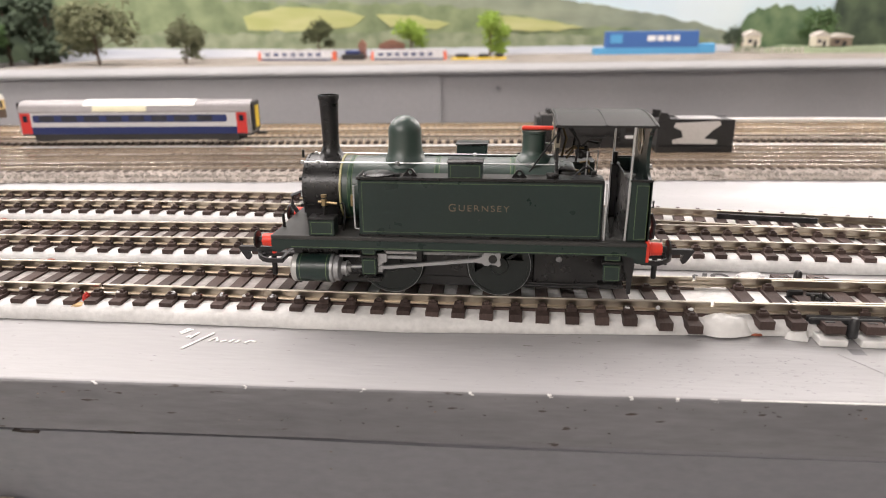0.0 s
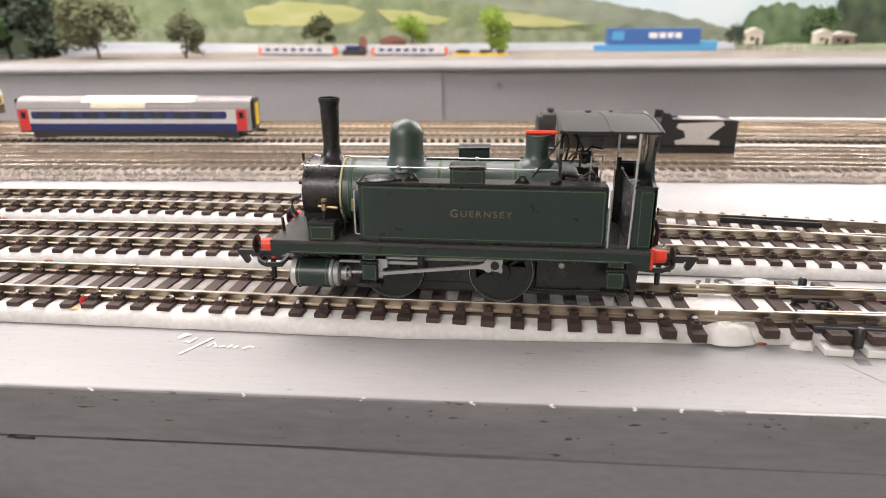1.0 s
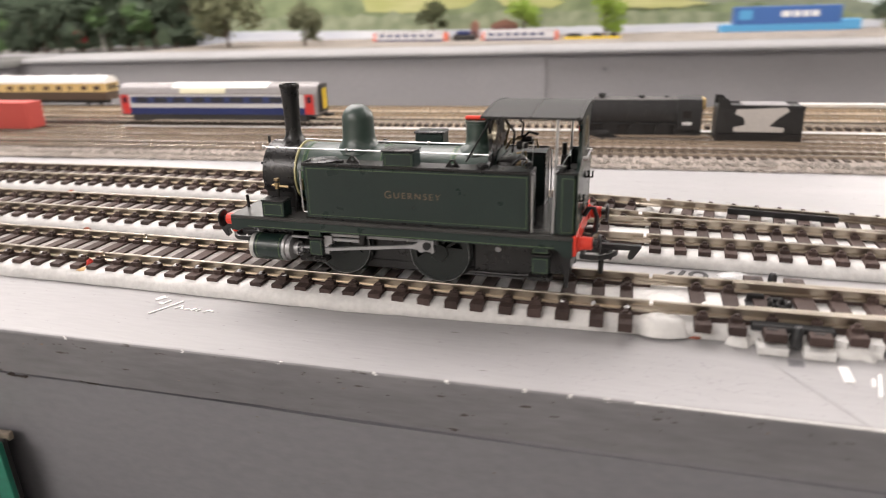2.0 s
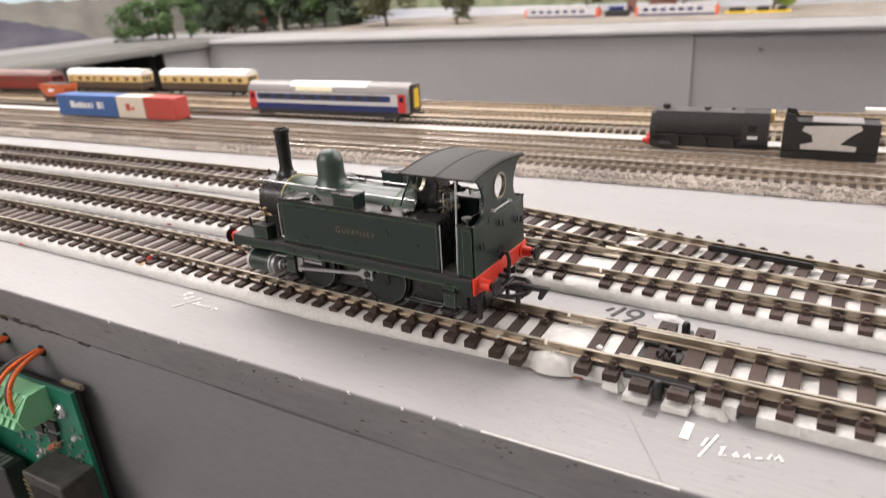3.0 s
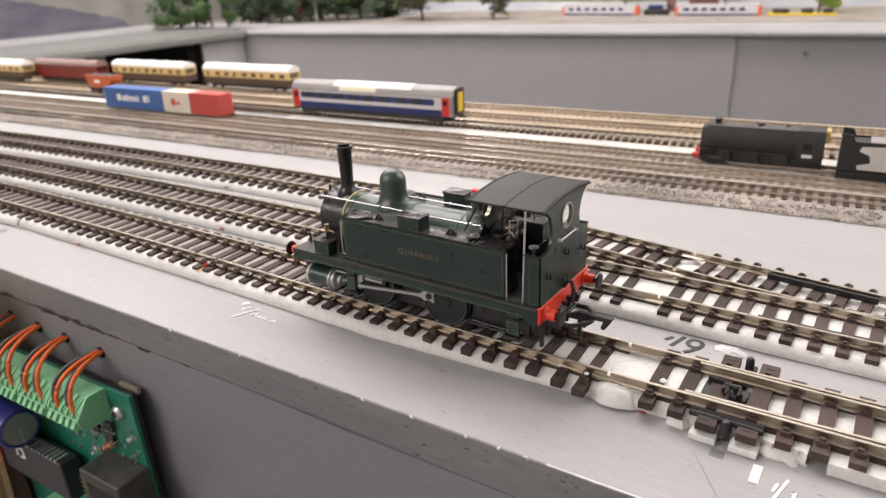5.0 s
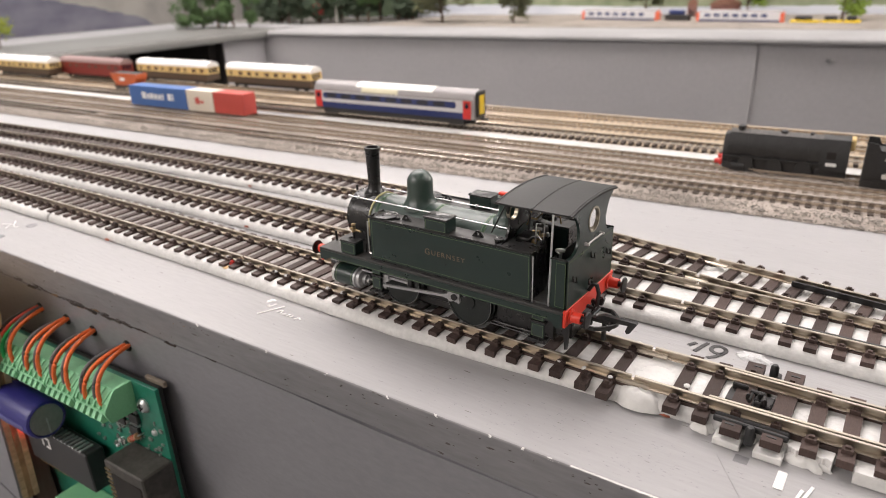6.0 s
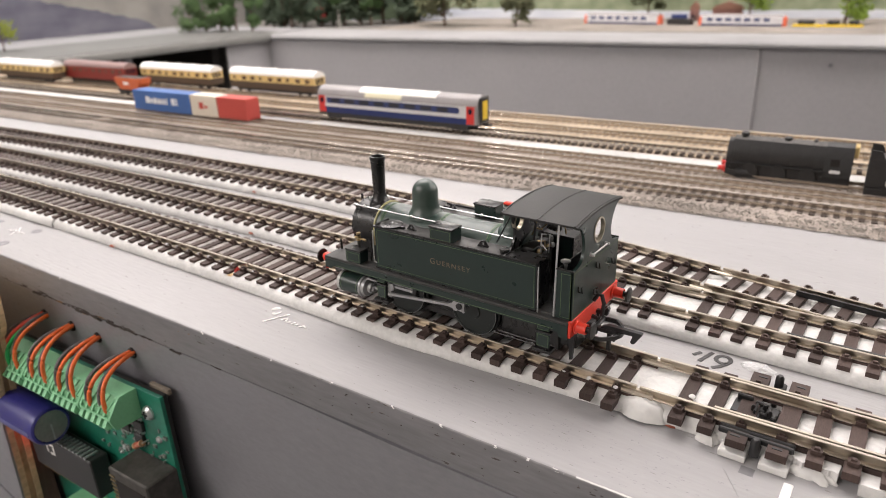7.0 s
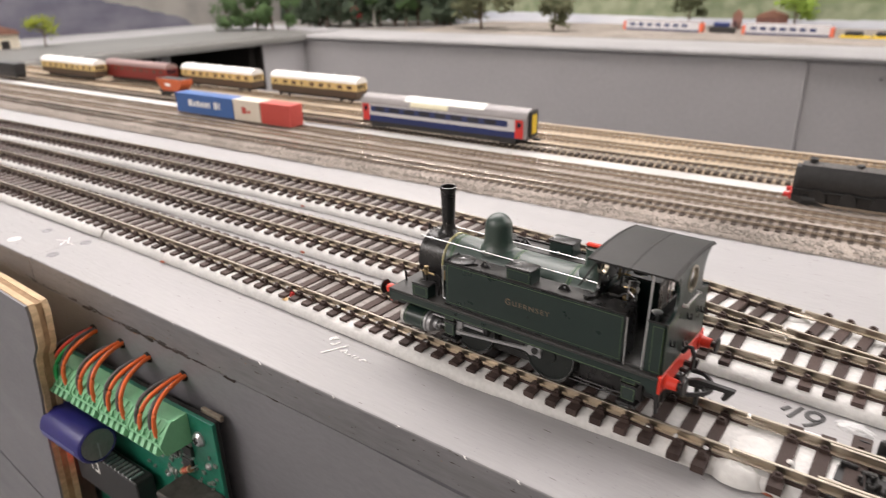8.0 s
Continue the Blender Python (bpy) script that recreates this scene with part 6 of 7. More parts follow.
# pale quay strip and earth behind the trains
single("earth_strip", strip(B(), np.linspace(-0.75, 1.5, 40), lambda x: far_y(x) + 0.125, lambda x: far_y(x) + 0.455, SHELF_Z, SHELF_Z + 0.0055), DIRT, "tan scenic earth on the far board", "ground cover")

LEAF_OLIVE = surface("olive_foliage_clumps", (0.135, 0.142, 0.075), 0.9, grain=0.35, grain_scale=200, rand=0.1)
LEAF_DARK = surface("dark_green_foliage_clumps", (0.056, 0.078, 0.047), 0.9, grain=0.35, grain_scale=200)
LEAF_OLIVE_DARK = surface("dark_olive_foliage_clumps", (0.060, 0.068, 0.026), 0.9, grain=0.35, grain_scale=200)
LEAF_MID = surface("mid_green_foliage_clumps", (0.075, 0.130, 0.045), 0.9, grain=0.3, grain_scale=200)
LEAF_LIME = surface("lime_green_foliage_clumps", (0.22, 0.32, 0.045), 0.9, grain=0.25, grain_scale=200)
LEAF_RED = surface("red_foliage_clumps", (0.42, 0.05, 0.05), 0.9, grain=0.25, grain_scale=200)
BARK = surface("brown_bark", (0.10, 0.065, 0.045), 0.9, grain=0.3, grain_scale=200)
PALE_BARK = surface("pale_birch_bark", (0.52, 0.50, 0.46), 0.8, grain=0.3, grain_scale=200)


def tree(x, y, h, w, mat, label, seed, bark=BARK, low=0.30, z=SHELF_Z, shape=1.0, n=420):
    """Tapered trunk, limbs, and a ragged crown of small leaf clumps."""
    rng = random.Random(seed)
    t = thing("tree", label, "tree", pose(x, y, z), group="model trees")
    bm = B()
    lean = rng.uniform(-0.05, 0.05) * h
    rod(bm, (0, 0, 0), (lean * 0.4, 0, h * low), h * 0.030, h * 0.022, 8)
    rod(bm, (lean * 0.4, 0, h * low), (lean, 0, h * 0.8), h * 0.022, h * 0.006, 8)
    lobes = []
    for i in range(9):
        a = rng.uniform(0, 2 * math.pi)
        zz = rng.uniform(low + 0.08, 0.88)
        r = w * 0.5 * rng.uniform(0.35, 0.8) * (1.15 - shape * abs(zz - 0.55))
        tip = (lean + r * math.cos(a), r * math.sin(a), h * zz)
        rod(bm, (lean * 0.5, 0, h * max(low * 0.8, zz - 0.28)), tip, h * 0.010, h * 0.003, 5)
        lobes.append((tip, w * rng.uniform(0.16, 0.30)))
    lobes.append(((lean, 0, h * 0.86), w * 0.24))
    part("trunk", bm, bark, t)
    bm = B()
    for i in range(n):
        (cx, cy, cz), r = rng.choice(lobes)
        d = Vector((rng.gauss(0, 1), rng.gauss(0, 1), rng.gauss(0, 0.8))).normalized() * r * rng.uniform(0.3, 1.05)
        c = Vector((cx, cy, cz)) + d
        if c.z < h * low * 0.75:
            continue
        s = h * rng.uniform(0.022, 0.055)
        vs = [bm.verts.new(c + Vector((s * rng.uniform(0.5, 1.3) * sx, s * rng.uniform(0.5, 1.3) * sy, s * rng.uniform(0.4, 0.9) * sz))) for sx, sy, sz in ((1, 0, 0), (-1, 0, 0), (0, 1, 0), (0, -1, 0), (0, 0, 1), (0, 0, -1))]
        for a, b, e in ((0, 2, 4), (2, 1, 4), (1, 3, 4), (3, 0, 4), (2, 0, 5), (1, 2, 5), (3, 1, 5), (0, 3, 5)):
            bm.faces.new((vs[a], vs[b], vs[e]))
    part("crown", bm, mat, t, smooth=20)
    return t


tree(-0.640, 1.045, 0.105, 0.150, LEAF_OLIVE, "broad olive model tree on the far board", 1, low=0.25, n=1700)
tree(-0.490, 1.070, 0.084, 0.074, LEAF_OLIVE, "olive model tree with thin trunk", 2, low=0.2, n=1100)
tree(-0.298, 1.27, 0.078, 0.062, LEAF_OLIVE_DARK, "dark olive model tree behind a coach", 3, low=0.35, n=700)
tree(-0.108, 1.28, 0.078, 0.066, LEAF_LIME, "lime green model tree", 4, low=0.28, n=700)
tree(0.052, 1.26, 0.090, 0.078, LEAF_LIME, "bright lime green model tree", 5, low=0.18, n=900)
tree(0.575, 1.46, 0.060, 0.050, LEAF_DARK, "small dark model tree", 6)
tree(0.760, 1.49, 0.10, 0.085, LEAF_MID, "round green model tree by the huts", 7, low=0.35)
tree(0.990, 1.32, 0.16, 0.16, LEAF_DARK, "tall dark green model tree", 8, low=0.2)
tree(0.905, 1.16, 0.115, 0.10, LEAF_MID, "green model tree on a brown base", 9, low=0.3)
for i, (x, y, h, w, mat) in enumerate(((-1.061, 0.741, 0.07, 0.055, LEAF_MID), (-1.044, 0.766, 0.085, 0.06, LEAF_MID), (-1.016, 0.781, 0.08, 0.06, LEAF_MID), (-0.998, 0.807, 0.09, 0.06, LEAF_MID), (-0.992, 0.842, 0.085, 0.058, LEAF_MID))):
    tree(x, y, h, w, mat, "mid green model tree beside the side board's edge", 40 + i, low=0.10, z=SIDE_Z, n=700)
for i in range(13):
    u = i / 12
    tree(-1.075 + 0.265 * u + 0.015 * math.sin(i * 7.0), 0.955 + 0.215 * u + 0.020 * math.cos(i * 5.0), 0.105 + 0.035 * math.sin(i * 3.0) ** 2, 0.088, LEAF_DARK, "model tree in a dense dark wood", 20 + i, low=0.05, n=560)
tree(-1.013, 0.799, 0.085, 0.026, LEAF_MID, "thin pale birch model tree", 31, PALE_BARK, low=0.5, z=SIDE_Z, n=160)
tree(-0.965, 1.022, 0.044, 0.026, LEAF_RED, "small red model bush tree", 32, low=0.40)
tree(-0.930, 1.040, 0.095, 0.044, LEAF_MID, "slim green model tree", 33, PALE_BARK, low=0.42, n=600)
tree(-0.875, 1.085, 0.095, 0.060, LEAF_MID, "slim green model tree", 35, low=0.35, n=600)
tree(-1.064, 0.382, 0.050, 0.055, surface("yellow_green_foliage", (0.22, 0.26, 0.02), 0.9, grain=0.25, grain_scale=200), "yellow green model tree beside a cottage", 34, z=SIDE_Z, low=0.4)


def hut(x, y, w, d, h, wall, roof, label, z=SHELF_Z, turn=8):
    t = thing("model_hut", label, "building", pose(x, y, z, 0, 0, turn), group="model buildings")
    part("wall", box(B(), -w, w, -d, d, 0, h, 0.0005), wall, t)
    part("roof", prism(B(), [(-w * 1.1, h), (w * 1.1, h), (w * 0.9, h * 1.25), (0, h * 1.55), (-w * 0.9, h * 1.25)], "y", -d * 1.15, d * 1.15), roof, t, "pitched roof")
    part("door", box(B(), w * 0.1, w * 0.5, -d - 0.0006, -d + 0.0004, 0, h * 0.6), UNDER, t)
    part("window", box(B(), -w * 0.6, -w * 0.15, -d - 0.0006, -d + 0.0004, h * 0.35, h * 0.7), DARK_GLASS, t)
    return t


HUT_WALL = surface("cream_hut_wall", (0.70, 0.64, 0.52), 0.8, grain=0.08, grain_scale=200)
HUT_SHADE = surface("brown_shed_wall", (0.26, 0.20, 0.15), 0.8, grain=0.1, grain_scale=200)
HUT_BRICK = surface("dull_red_brick_hut", (0.26, 0.13, 0.11), 0.8, grain=0.2, grain_scale=200)
HUT_ROOF = surface("pale_hut_roof", (0.55, 0.50, 0.44), 0.8, grain=0.1, grain_scale=200)
COTTAGE_ROOF = surface("brown_cottage_roof", (0.24, 0.12, 0.085), 0.85, grain=0.15, grain_scale=200)
# a low green bank with three huts, a pale rail fence before it
GRASS = surface("dull_green_flock", (0.17, 0.20, 0.12), 0.95, grain=0.3, grain_scale=160, blotch=0.2, blotch_scale=25, bump=0.002, bump_scale=200)
bm = B()
grid = [[bm.verts.new((x, y, 0.0016 + 0.019 * min(1, (x - 0.56) * 9) * math.sin(math.pi * (y - 1.40) / 0.12) ** 0.6 * (0.9 + 0.2 * noise.noise(Vector((x * 30, y * 30, 2)))) if 1.40 < y < 1.52 else 0.001)) for y in np.linspace(1.40, 1.52, 9)] for x in np.linspace(0.56, 1.10, 28)]
for r0, r1 in zip(grid, grid[1:]):
    for i in range(8):
        bm.faces.new((r0[i], r1[i], r1[i + 1], r0[i + 1]))
single("grass_bank", bm, GRASS, "low dull green flocked bank on the far board", "ground cover", kind="stuff", smooth=60)
hut(0.605, 1.44, 0.017, 0.011, 0.022, HUT_WALL, HUT_ROOF, "small cream model hut on the far board", 0.0180)
hut(0.746, 1.44, 0.016, 0.011, 0.020, HUT_WALL, HUT_ROOF, "small cream model hut on the far board", 0.0180)
hut(0.790, 1.455, 0.024, 0.012, 0.017, HUT_SHADE, HUT_ROOF, "low brown model shed with pale roof", 0.0180)
hut(-0.150, 1.29, 0.026, 0.012, 0.026, HUT_BRICK, COTTAGE_ROOF, "red brown model station hut behind the coaches", 0.001)
hut(-0.212, 1.29, 0.008, 0.008, 0.026, HUT_BRICK, COTTAGE_ROOF, "narrow red brown model hut behind the coaches", 0.001)
hut(-1.107, 0.322, 0.030, 0.030, 0.026, HUT_WALL, COTTAGE_ROOF, "cream model cottage with a brown roof", SIDE_Z, 80)
fence = thing("rail_fence", "pale wooden model fence before the huts", "fence")
for i in range(8):
    x = 0.555 + i * 0.020
    part("post", box(B(), x - 0.0012, x + 0.0012, 1.388, 1.3905, 0.001, 0.018, 0.0003), HUT_ROOF, fence)
for z in (0.007, 0.014):
    part("rail", box(B(), 0.553, 0.697, 1.3872, 1.3880, z, z + 0.0022), HUT_ROOF, fence)
# ---- circuit board on the fascia ----
PCB_GREEN = surface("green_solder_mask", (0.014, 0.165, 0.105), 0.35, grain=0.12, grain_scale=500, blotch=0.15, blotch_scale=120, specks=(0.02, 0.19, 0.13), speck_scale=260, speck_at=0.62)
TERMINAL = surface("green_terminal_plastic", (0.23, 0.55, 0.30), 0.42, grain=0.05, grain_scale=900)
# Terminal green darkened: the wire mouths' shade is put into the colour.
TERMINAL_DK = surface("shaded_terminal_plastic", (0.15, 0.40, 0.20), 0.5, grain=0.06)
CAP_BLUE = surface("blue_capacitor_sleeve", (0.030, 0.028, 0.19), 0.34, grain=0.05)
ALU = surface("brushed_aluminium", (0.42, 0.40, 0.38), 0.4, metal=0.8, grain=0.1)
WIRE_ORANGE = surface("orange_wire_sleeve", (0.82, 0.16, 0.035), 0.4, grain=0.05)
WIRE_GREY = surface("grey_wire_sleeve", (0.10, 0.095, 0.095), 0.45, grain=0.05)
WIRE_GREEN = surface("green_wire_sleeve", (0.02, 0.40, 0.10), 0.4)
WIRE_RED = surface("red_wire_sleeve", (0.60, 0.05, 0.03), 0.4)
CHIP = surface("black_epoxy", (0.024, 0.023, 0.023), 0.45, grain=0.1)
TAN_BAND = surface("tan_resistor_body", (0.46, 0.27, 0.15), 0.4, grain=0.1)
COPPER_BAR = surface("amber_fuse_bar", (0.60, 0.33, 0.08), 0.4, grain=0.1)
FY = -0.0395
RAW_SPACER = surface("dull_tan_wood", (0.24, 0.20, 0.155), 0.7, grain=0.2, grain_scale=400)
WIRE_BLACK = surface("black_wire_sleeve", (0.018, 0.017, 0.017), 0.4)
CAP_GREY = surface("pale_blue_print", (0.10, 0.10, 0.30), 0.3, grain=0.1)
DUSTY_BLACK = surface("dusty_black_plastic", (0.062, 0.057, 0.050), 0.6, grain=0.25, grain_scale=500, blotch=0.35, blotch_scale=160)


PIVOT = Vector((-0.0184, -0.0400, -0.0314))
PCB_M = Matrix.Translation(PIVOT) @ pose(0, 0, 0, 0, -1.9, 1.9) @ Matrix.Translation(-PIVOT)
PCB_IN = PCB_M.inverted()
pcb = thing("circuit_board", "green circuit board with terminals screwed to the grey fascia", "circuit board", PCB_M)
part("substrate", box(B(), -0.1124, -0.0042, FY, FY + 0.0016, -0.124, -0.0312, 0.0002), PCB_GREEN, pcb, "green printed board")
part("backing_plate", box(B(), -0.1122, -0.0054, FY + 0.0017, FY + 0.0040, -0.122, -0.0318, 0.0004), UNDER, pcb, "dark backing plate")
part("spacer", box(B(), -0.0165, -0.0050, FY + 0.0042, FY + 0.0058, -0.0330, -0.0306, 0.0002), RAW_SPACER, pcb, "tan wooden spacer")
for x, z in ((-0.0135, -0.0405), (-0.0135, -0.116)):
    s = part("screw", lathe(B(), [(0.0030, FY + 0.0002), (0.0030, FY - 0.0008), (0.0021, FY - 0.0019), (0, FY - 0.0022)], (x, 0, z), "y", 20), STEEL, pcb, "bright cross-head screw")
    part("screw_slot", box(B(), x - 0.0014, x + 0.0014, FY - 0.0024, FY - 0.0019, z - 0.0003, z + 0.0003), DARK_METAL, s)
    part("screw_slot", box(B(), x - 0.0003, x + 0.0003, FY - 0.0024, FY - 0.0019, z - 0.0014, z + 0.0014), DARK_METAL, s)
# four spring terminal blocks: sloping top, wire mouths between finger tabs, a row of slanted levers below
slope = [(FY, -0.0316), (-0.0462, -0.0318), (-0.0468, -0.0323), (-0.0500, -0.0366), (-0.0490, -0.0374), (-0.0470, -0.0378), (-0.0470, -0.0410), (-0.0486, -0.0434), (FY, -0.0440)]
full = [(FY, -0.0314), (-0.0462, -0.0316), (-0.0471, -0.0322), (-0.0519, -0.0384), (-0.0520, -0.0393), (-0.0506, -0.0434), (-0.0498, -0.0440), (FY, -0.0442)]
for b in range(4):
    x1 = -0.0193 - b * 0.0215
    x0 = x1 - 0.0213
    blk = part("terminal_block", prism(B(), slope, "x", x0, x1), TERMINAL, pcb, "green spring terminal block")
    part("end_wall", prism(B(), full, "x", x1 - 0.0011, x1 + 0.0002), TERMINAL, blk, "flat green end wall")
    if b == 3:
        part("end_wall", prism(B(), full, "x", x0 - 0.0006, x0 + 0.0004), TERMINAL, blk, "flat green end wall")
    part("ledge", prism(B(), [(-0.0470, -0.0381), (-0.0514, -0.0389), (-0.0516, -0.0397), (-0.0470, -0.0392)], "x", x0 + 0.0003, x1 - 0.0012), TERMINAL, blk)
    part("lower_ledge", prism(B(), [(-0.0470, -0.0426), (-0.0502, -0.0428), (-0.0500, -0.0436), (-0.0470, -0.0436)], "x", x0 + 0.0003, x1 - 0.0012), TERMINAL, blk)
    for i in range(6):
        x = x0 + 0.0004 + i * 0.00395
        part("finger_tab", prism(B(), [(-0.0492, -0.0358), (-0.0499, -0.0360), (-0.0515, -0.0383), (-0.0514, -0.0391), (-0.0480, -0.0386), (-0.0484, -0.0372)], "x", x - 0.0001, x + 0.0011), TERMINAL, blk)
        if i < 5:
            part("wire_mouth", prism(B(), [(-0.0488, -0.0366), (-0.0501, -0.0368), (-0.0507, -0.0384), (-0.0488, -0.0384)], "x", x + 0.0012, x + 0.0037), TERMINAL_DK, blk, "shaded wire mouth")
            rib = B()
            prism(rib, [(-0.0462, -0.0317), (-0.0470, -0.0319), (-0.0503, -0.0363), (-0.0497, -0.0364), (-0.0466, -0.0324)], "x", x + 0.0014, x + 0.0031)
            for v in rib.verts:
                v.co.x += (v.co.z + 0.0340) * 0.5
            part("top_rib", rib, TERMINAL, blk)
            lev = B()
            prism(lev, [(-0.0478, -0.0397), (-0.0514, -0.0399), (-0.0534, -0.0418), (-0.0528, -0.0430), (-0.0478, -0.0430)], "x", x + 0.0004, x + 0.0025)
            for v in lev.verts:
                v.co.x += (-0.0399 - v.co.z) * 0.45
            part("lever", lev, TERMINAL, blk, "slanted release lever")
for b, hx in enumerate((-0.0300, -0.0536, -0.0730, -0.0945)):
    hy = front_y(hx)
    mouth = part("wire_hole", lathe(B(), [(0, hy - 0.0002), (0.0021, hy - 0.0002), (0.0024, hy + 0.0006), (0.0024, hy + 0.003), (0, hy + 0.003)], (hx, 0, -0.0232), "y", 14), GAP, BASEBOARD, "dark drilled hole")
    x1 = -0.0193 - b * 0.0215
    slot = [x1 - 0.0213 + 0.0026 + i * 0.00395 for i in range(5)]
    plan = [(slot[0] + 0.0006, WIRE_GREY), (slot[1] - 0.0004, WIRE_ORANGE), (slot[3] - 0.0014, WIRE_GREY), (slot[4] - 0.0016, WIRE_ORANGE)]
    if b == 3:
        x0 = x1 - 0.0213
        plan = [(x0 + 0.0022, WIRE_BLACK), (x0 + 0.0050, WIRE_RED), (x0 + 0.0082, WIRE_GREEN), (x0 + 0.0130, WIRE_GREY), (x0 + 0.0158, WIRE_ORANGE)]
    for j, (x, mat) in enumerate(plan):
        start = PCB_IN @ Vector((hx + 0.0009 * (j - 1.5), hy + 0.0005, -0.0232 + 0.0007 * (j % 2)))
        end = Vector((x, -0.0500 + 0.0006 * (mat is WIRE_GREY), -0.0378))
        grey = mat in (WIRE_GREY, WIRE_BLACK)
        mid = start * 0.42 + end * 0.58 + Vector((-0.0012 if grey else 0.0004, -0.0046 + 0.0012 * grey + 0.0005 * (j % 2), 0.0052 - 0.0006 * (j % 3)))
        part("wire", wire(B(), bow(start, mid, end, 16), 0.00086, 10), mat, pcb, "insulated wire")
cap = part("capacitor", lathe(B(), [(0, -0.1050), (0.0072, -0.1050), (0.0085, -0.1038), (0.0085, -0.0737), (0.0082, -0.0724), (0.0073, -0.0717), (0.0068, -0.0723), (0, -0.0723)], (0, -0.0512, -0.0600), "x", 44), CAP_BLUE, pcb, "large blue electrolytic capacitor")
part("capacitor_top", lathe(B(), [(0, -0.0720), (0.0068, -0.0720), (0.0068, -0.0727), (0, -0.0727)], (0, -0.0512, -0.0600), "x", 44), ALU, cap, "scored aluminium end")
part("score_mark", box(B(), -0.07200, -0.07190, -0.0515, -0.0509, -0.0668, -0.0590), STEEL, cap)
part("pale_stripe", box(B(), -0.1030, -0.0745, -0.0599, -0.0595, -0.0610, -0.0590), CAP_GREY, cap, "pale printed stripe")
ic = part("driver_chip", box(B(), -0.1010, -0.0500, -0.0500, -0.0420, -0.0905, -0.0712, 0.0005), CHIP, pcb, "black power driver chip with pale marking")
for i in range(9):
    x = -0.0780 + i * 0.0029
    part("pin", box(B(), x, x + 0.0014, -0.0499, -0.0440, -0.0714, -0.0704, 0.0001), STEEL, ic)
for a, b, c, d in ((-0.0905, -0.0896, -0.0790, -0.0738), (-0.0880, -0.0842, -0.0748, -0.0738), (-0.0852, -0.0842, -0.0790, -0.0738), (-0.0880, -0.0842, -0.0794, -0.0784)):
    part("marking", box(B(), a + 0.004, b + 0.004, -0.05012, -0.0499, c, d), WHITE_INK, ic, "plain pale bar")
jack = part("modular_jack", box(B(), -0.0285, -0.0035, -0.0530, -0.0395, -0.0860, -0.0622, 0.0006), DUSTY_BLACK, pcb, "dusty black modular jack")
part("jack_mouth", box(B(), -0.0245, -0.0055, -0.0534, -0.0526, -0.0840, -0.0670, 0.0003), GAP, jack)
for i in range(8):
    part("jack_contact", box(B(), -0.0282, -0.0250, -0.0534, -0.0528, -0.0662 - i * 0.0021, -0.0655 - i * 0.0021), BRASS, jack)
p0, p1 = Vector((-0.0292, FY - 0.0019, -0.0612)), Vector((-0.0188, FY - 0.0019, -0.0548))
at = lambda t: p0.lerp(p1, t)
res = part("resistor", rod(B(), at(0.22), at(0.78), 0.0012, seg=14), TAN_BAND, pcb, "small banded resistor")
for t in (0.22, 0.70):
    part("end_cap", rod(B(), at(t), at(t + 0.10), 0.0014, seg=14), TAN_BAND, res)
for t in (0.37, 0.48, 0.59):
    part("colour_band", rod(B(), at(t), at(t + 0.05), 0.00124, seg=14), RED_BLOB, res)
part("resistor_lead", wire(B(), [p0 + Vector((0, 0.0017, 0)), p0, p1, p1 + Vector((0, 0.0017, 0))], 0.0003, 6), STEEL, res)
part("fuse_bar", box(B(), -0.1060, -0.0790, -0.0462, -0.0445, -0.0975, -0.0955, 0.0004), COPPER_BAR, pcb, "amber bar under the chip")
con = part("pluggable_connector", box(B(), -0.0830, -0.0540, -0.0540, -0.0395, -0.1200, -0.1035, 0.0006), TERMINAL, pcb, "small green plug connector")
for i in range(5):
    part("connector_slot", box(B(), -0.0810 + i * 0.0052, -0.0780 + i * 0.0052, -0.0543, -0.0536, -0.1160, -0.1070, 0.0002), UNDER, con)
bm = B()
rng = random.Random(11)
for i in range(60):
    x, z = rng.uniform(-0.056, -0.006), rng.uniform(-0.0700, -0.0470)
    w, h = rng.choice(((0.0008, 0.0004), (0.0004, 0.0008), (0.0009, 0.0007), (0.0004, 0.0004)))
    box(bm, x - w, x + w, FY - rng.uniform(0.0004, 0.0011), FY + 0.0001, z - h, z + h)
tagged(part("solder_pad", bm, ALU, pcb, "tiny solder pads and chips"), kind="stuff")
for x, z in ((-0.0355, -0.0525), (-0.0270, -0.0555), (-0.0255, -0.0490)):
    chip = part("small_chip", box(B(), x, x + 0.0060, FY - 0.0014, FY + 0.0001, z - 0.0022, z + 0.0022, 0.0002), CHIP, pcb)
    for i in range(4):
        for s in (-1, 1):
            part("chip_pin", box(B(), x + 0.0006 + i * 0.0014, x + 0.0011 + i * 0.0014, FY - 0.0008, FY + 0.0001, z + s * 0.0028 - 0.0008, z + s * 0.0028 + 0.0008), STEEL, chip)
for x, z, r in ((-0.0110, -0.0520, 0.0016), (-0.0385, -0.0655, 0.0014), (-0.0415, -0.0690, 0.0010)):
    part("solder_blob", lathe(B(), [(r, FY + 0.0001), (r * 0.8, FY - 0.0008), (0, FY - 0.0016)], (x, 0, z), "y", 12), STEEL, pcb)
red_glow = bpy.data.materials.new("lit_red_led")
red_glow.use_nodes = True
red_glow.node_tree.nodes["Principled BSDF"].inputs["Base Color"].default_value = (0.8, 0.05, 0.05, 1)
red_glow.node_tree.nodes["Principled BSDF"].inputs["Emission Color"].default_value = (1.0, 0.04, 0.03, 1)
red_glow.node_tree.nodes["Principled BSDF"].inputs["Emission Strength"].default_value = 24.0
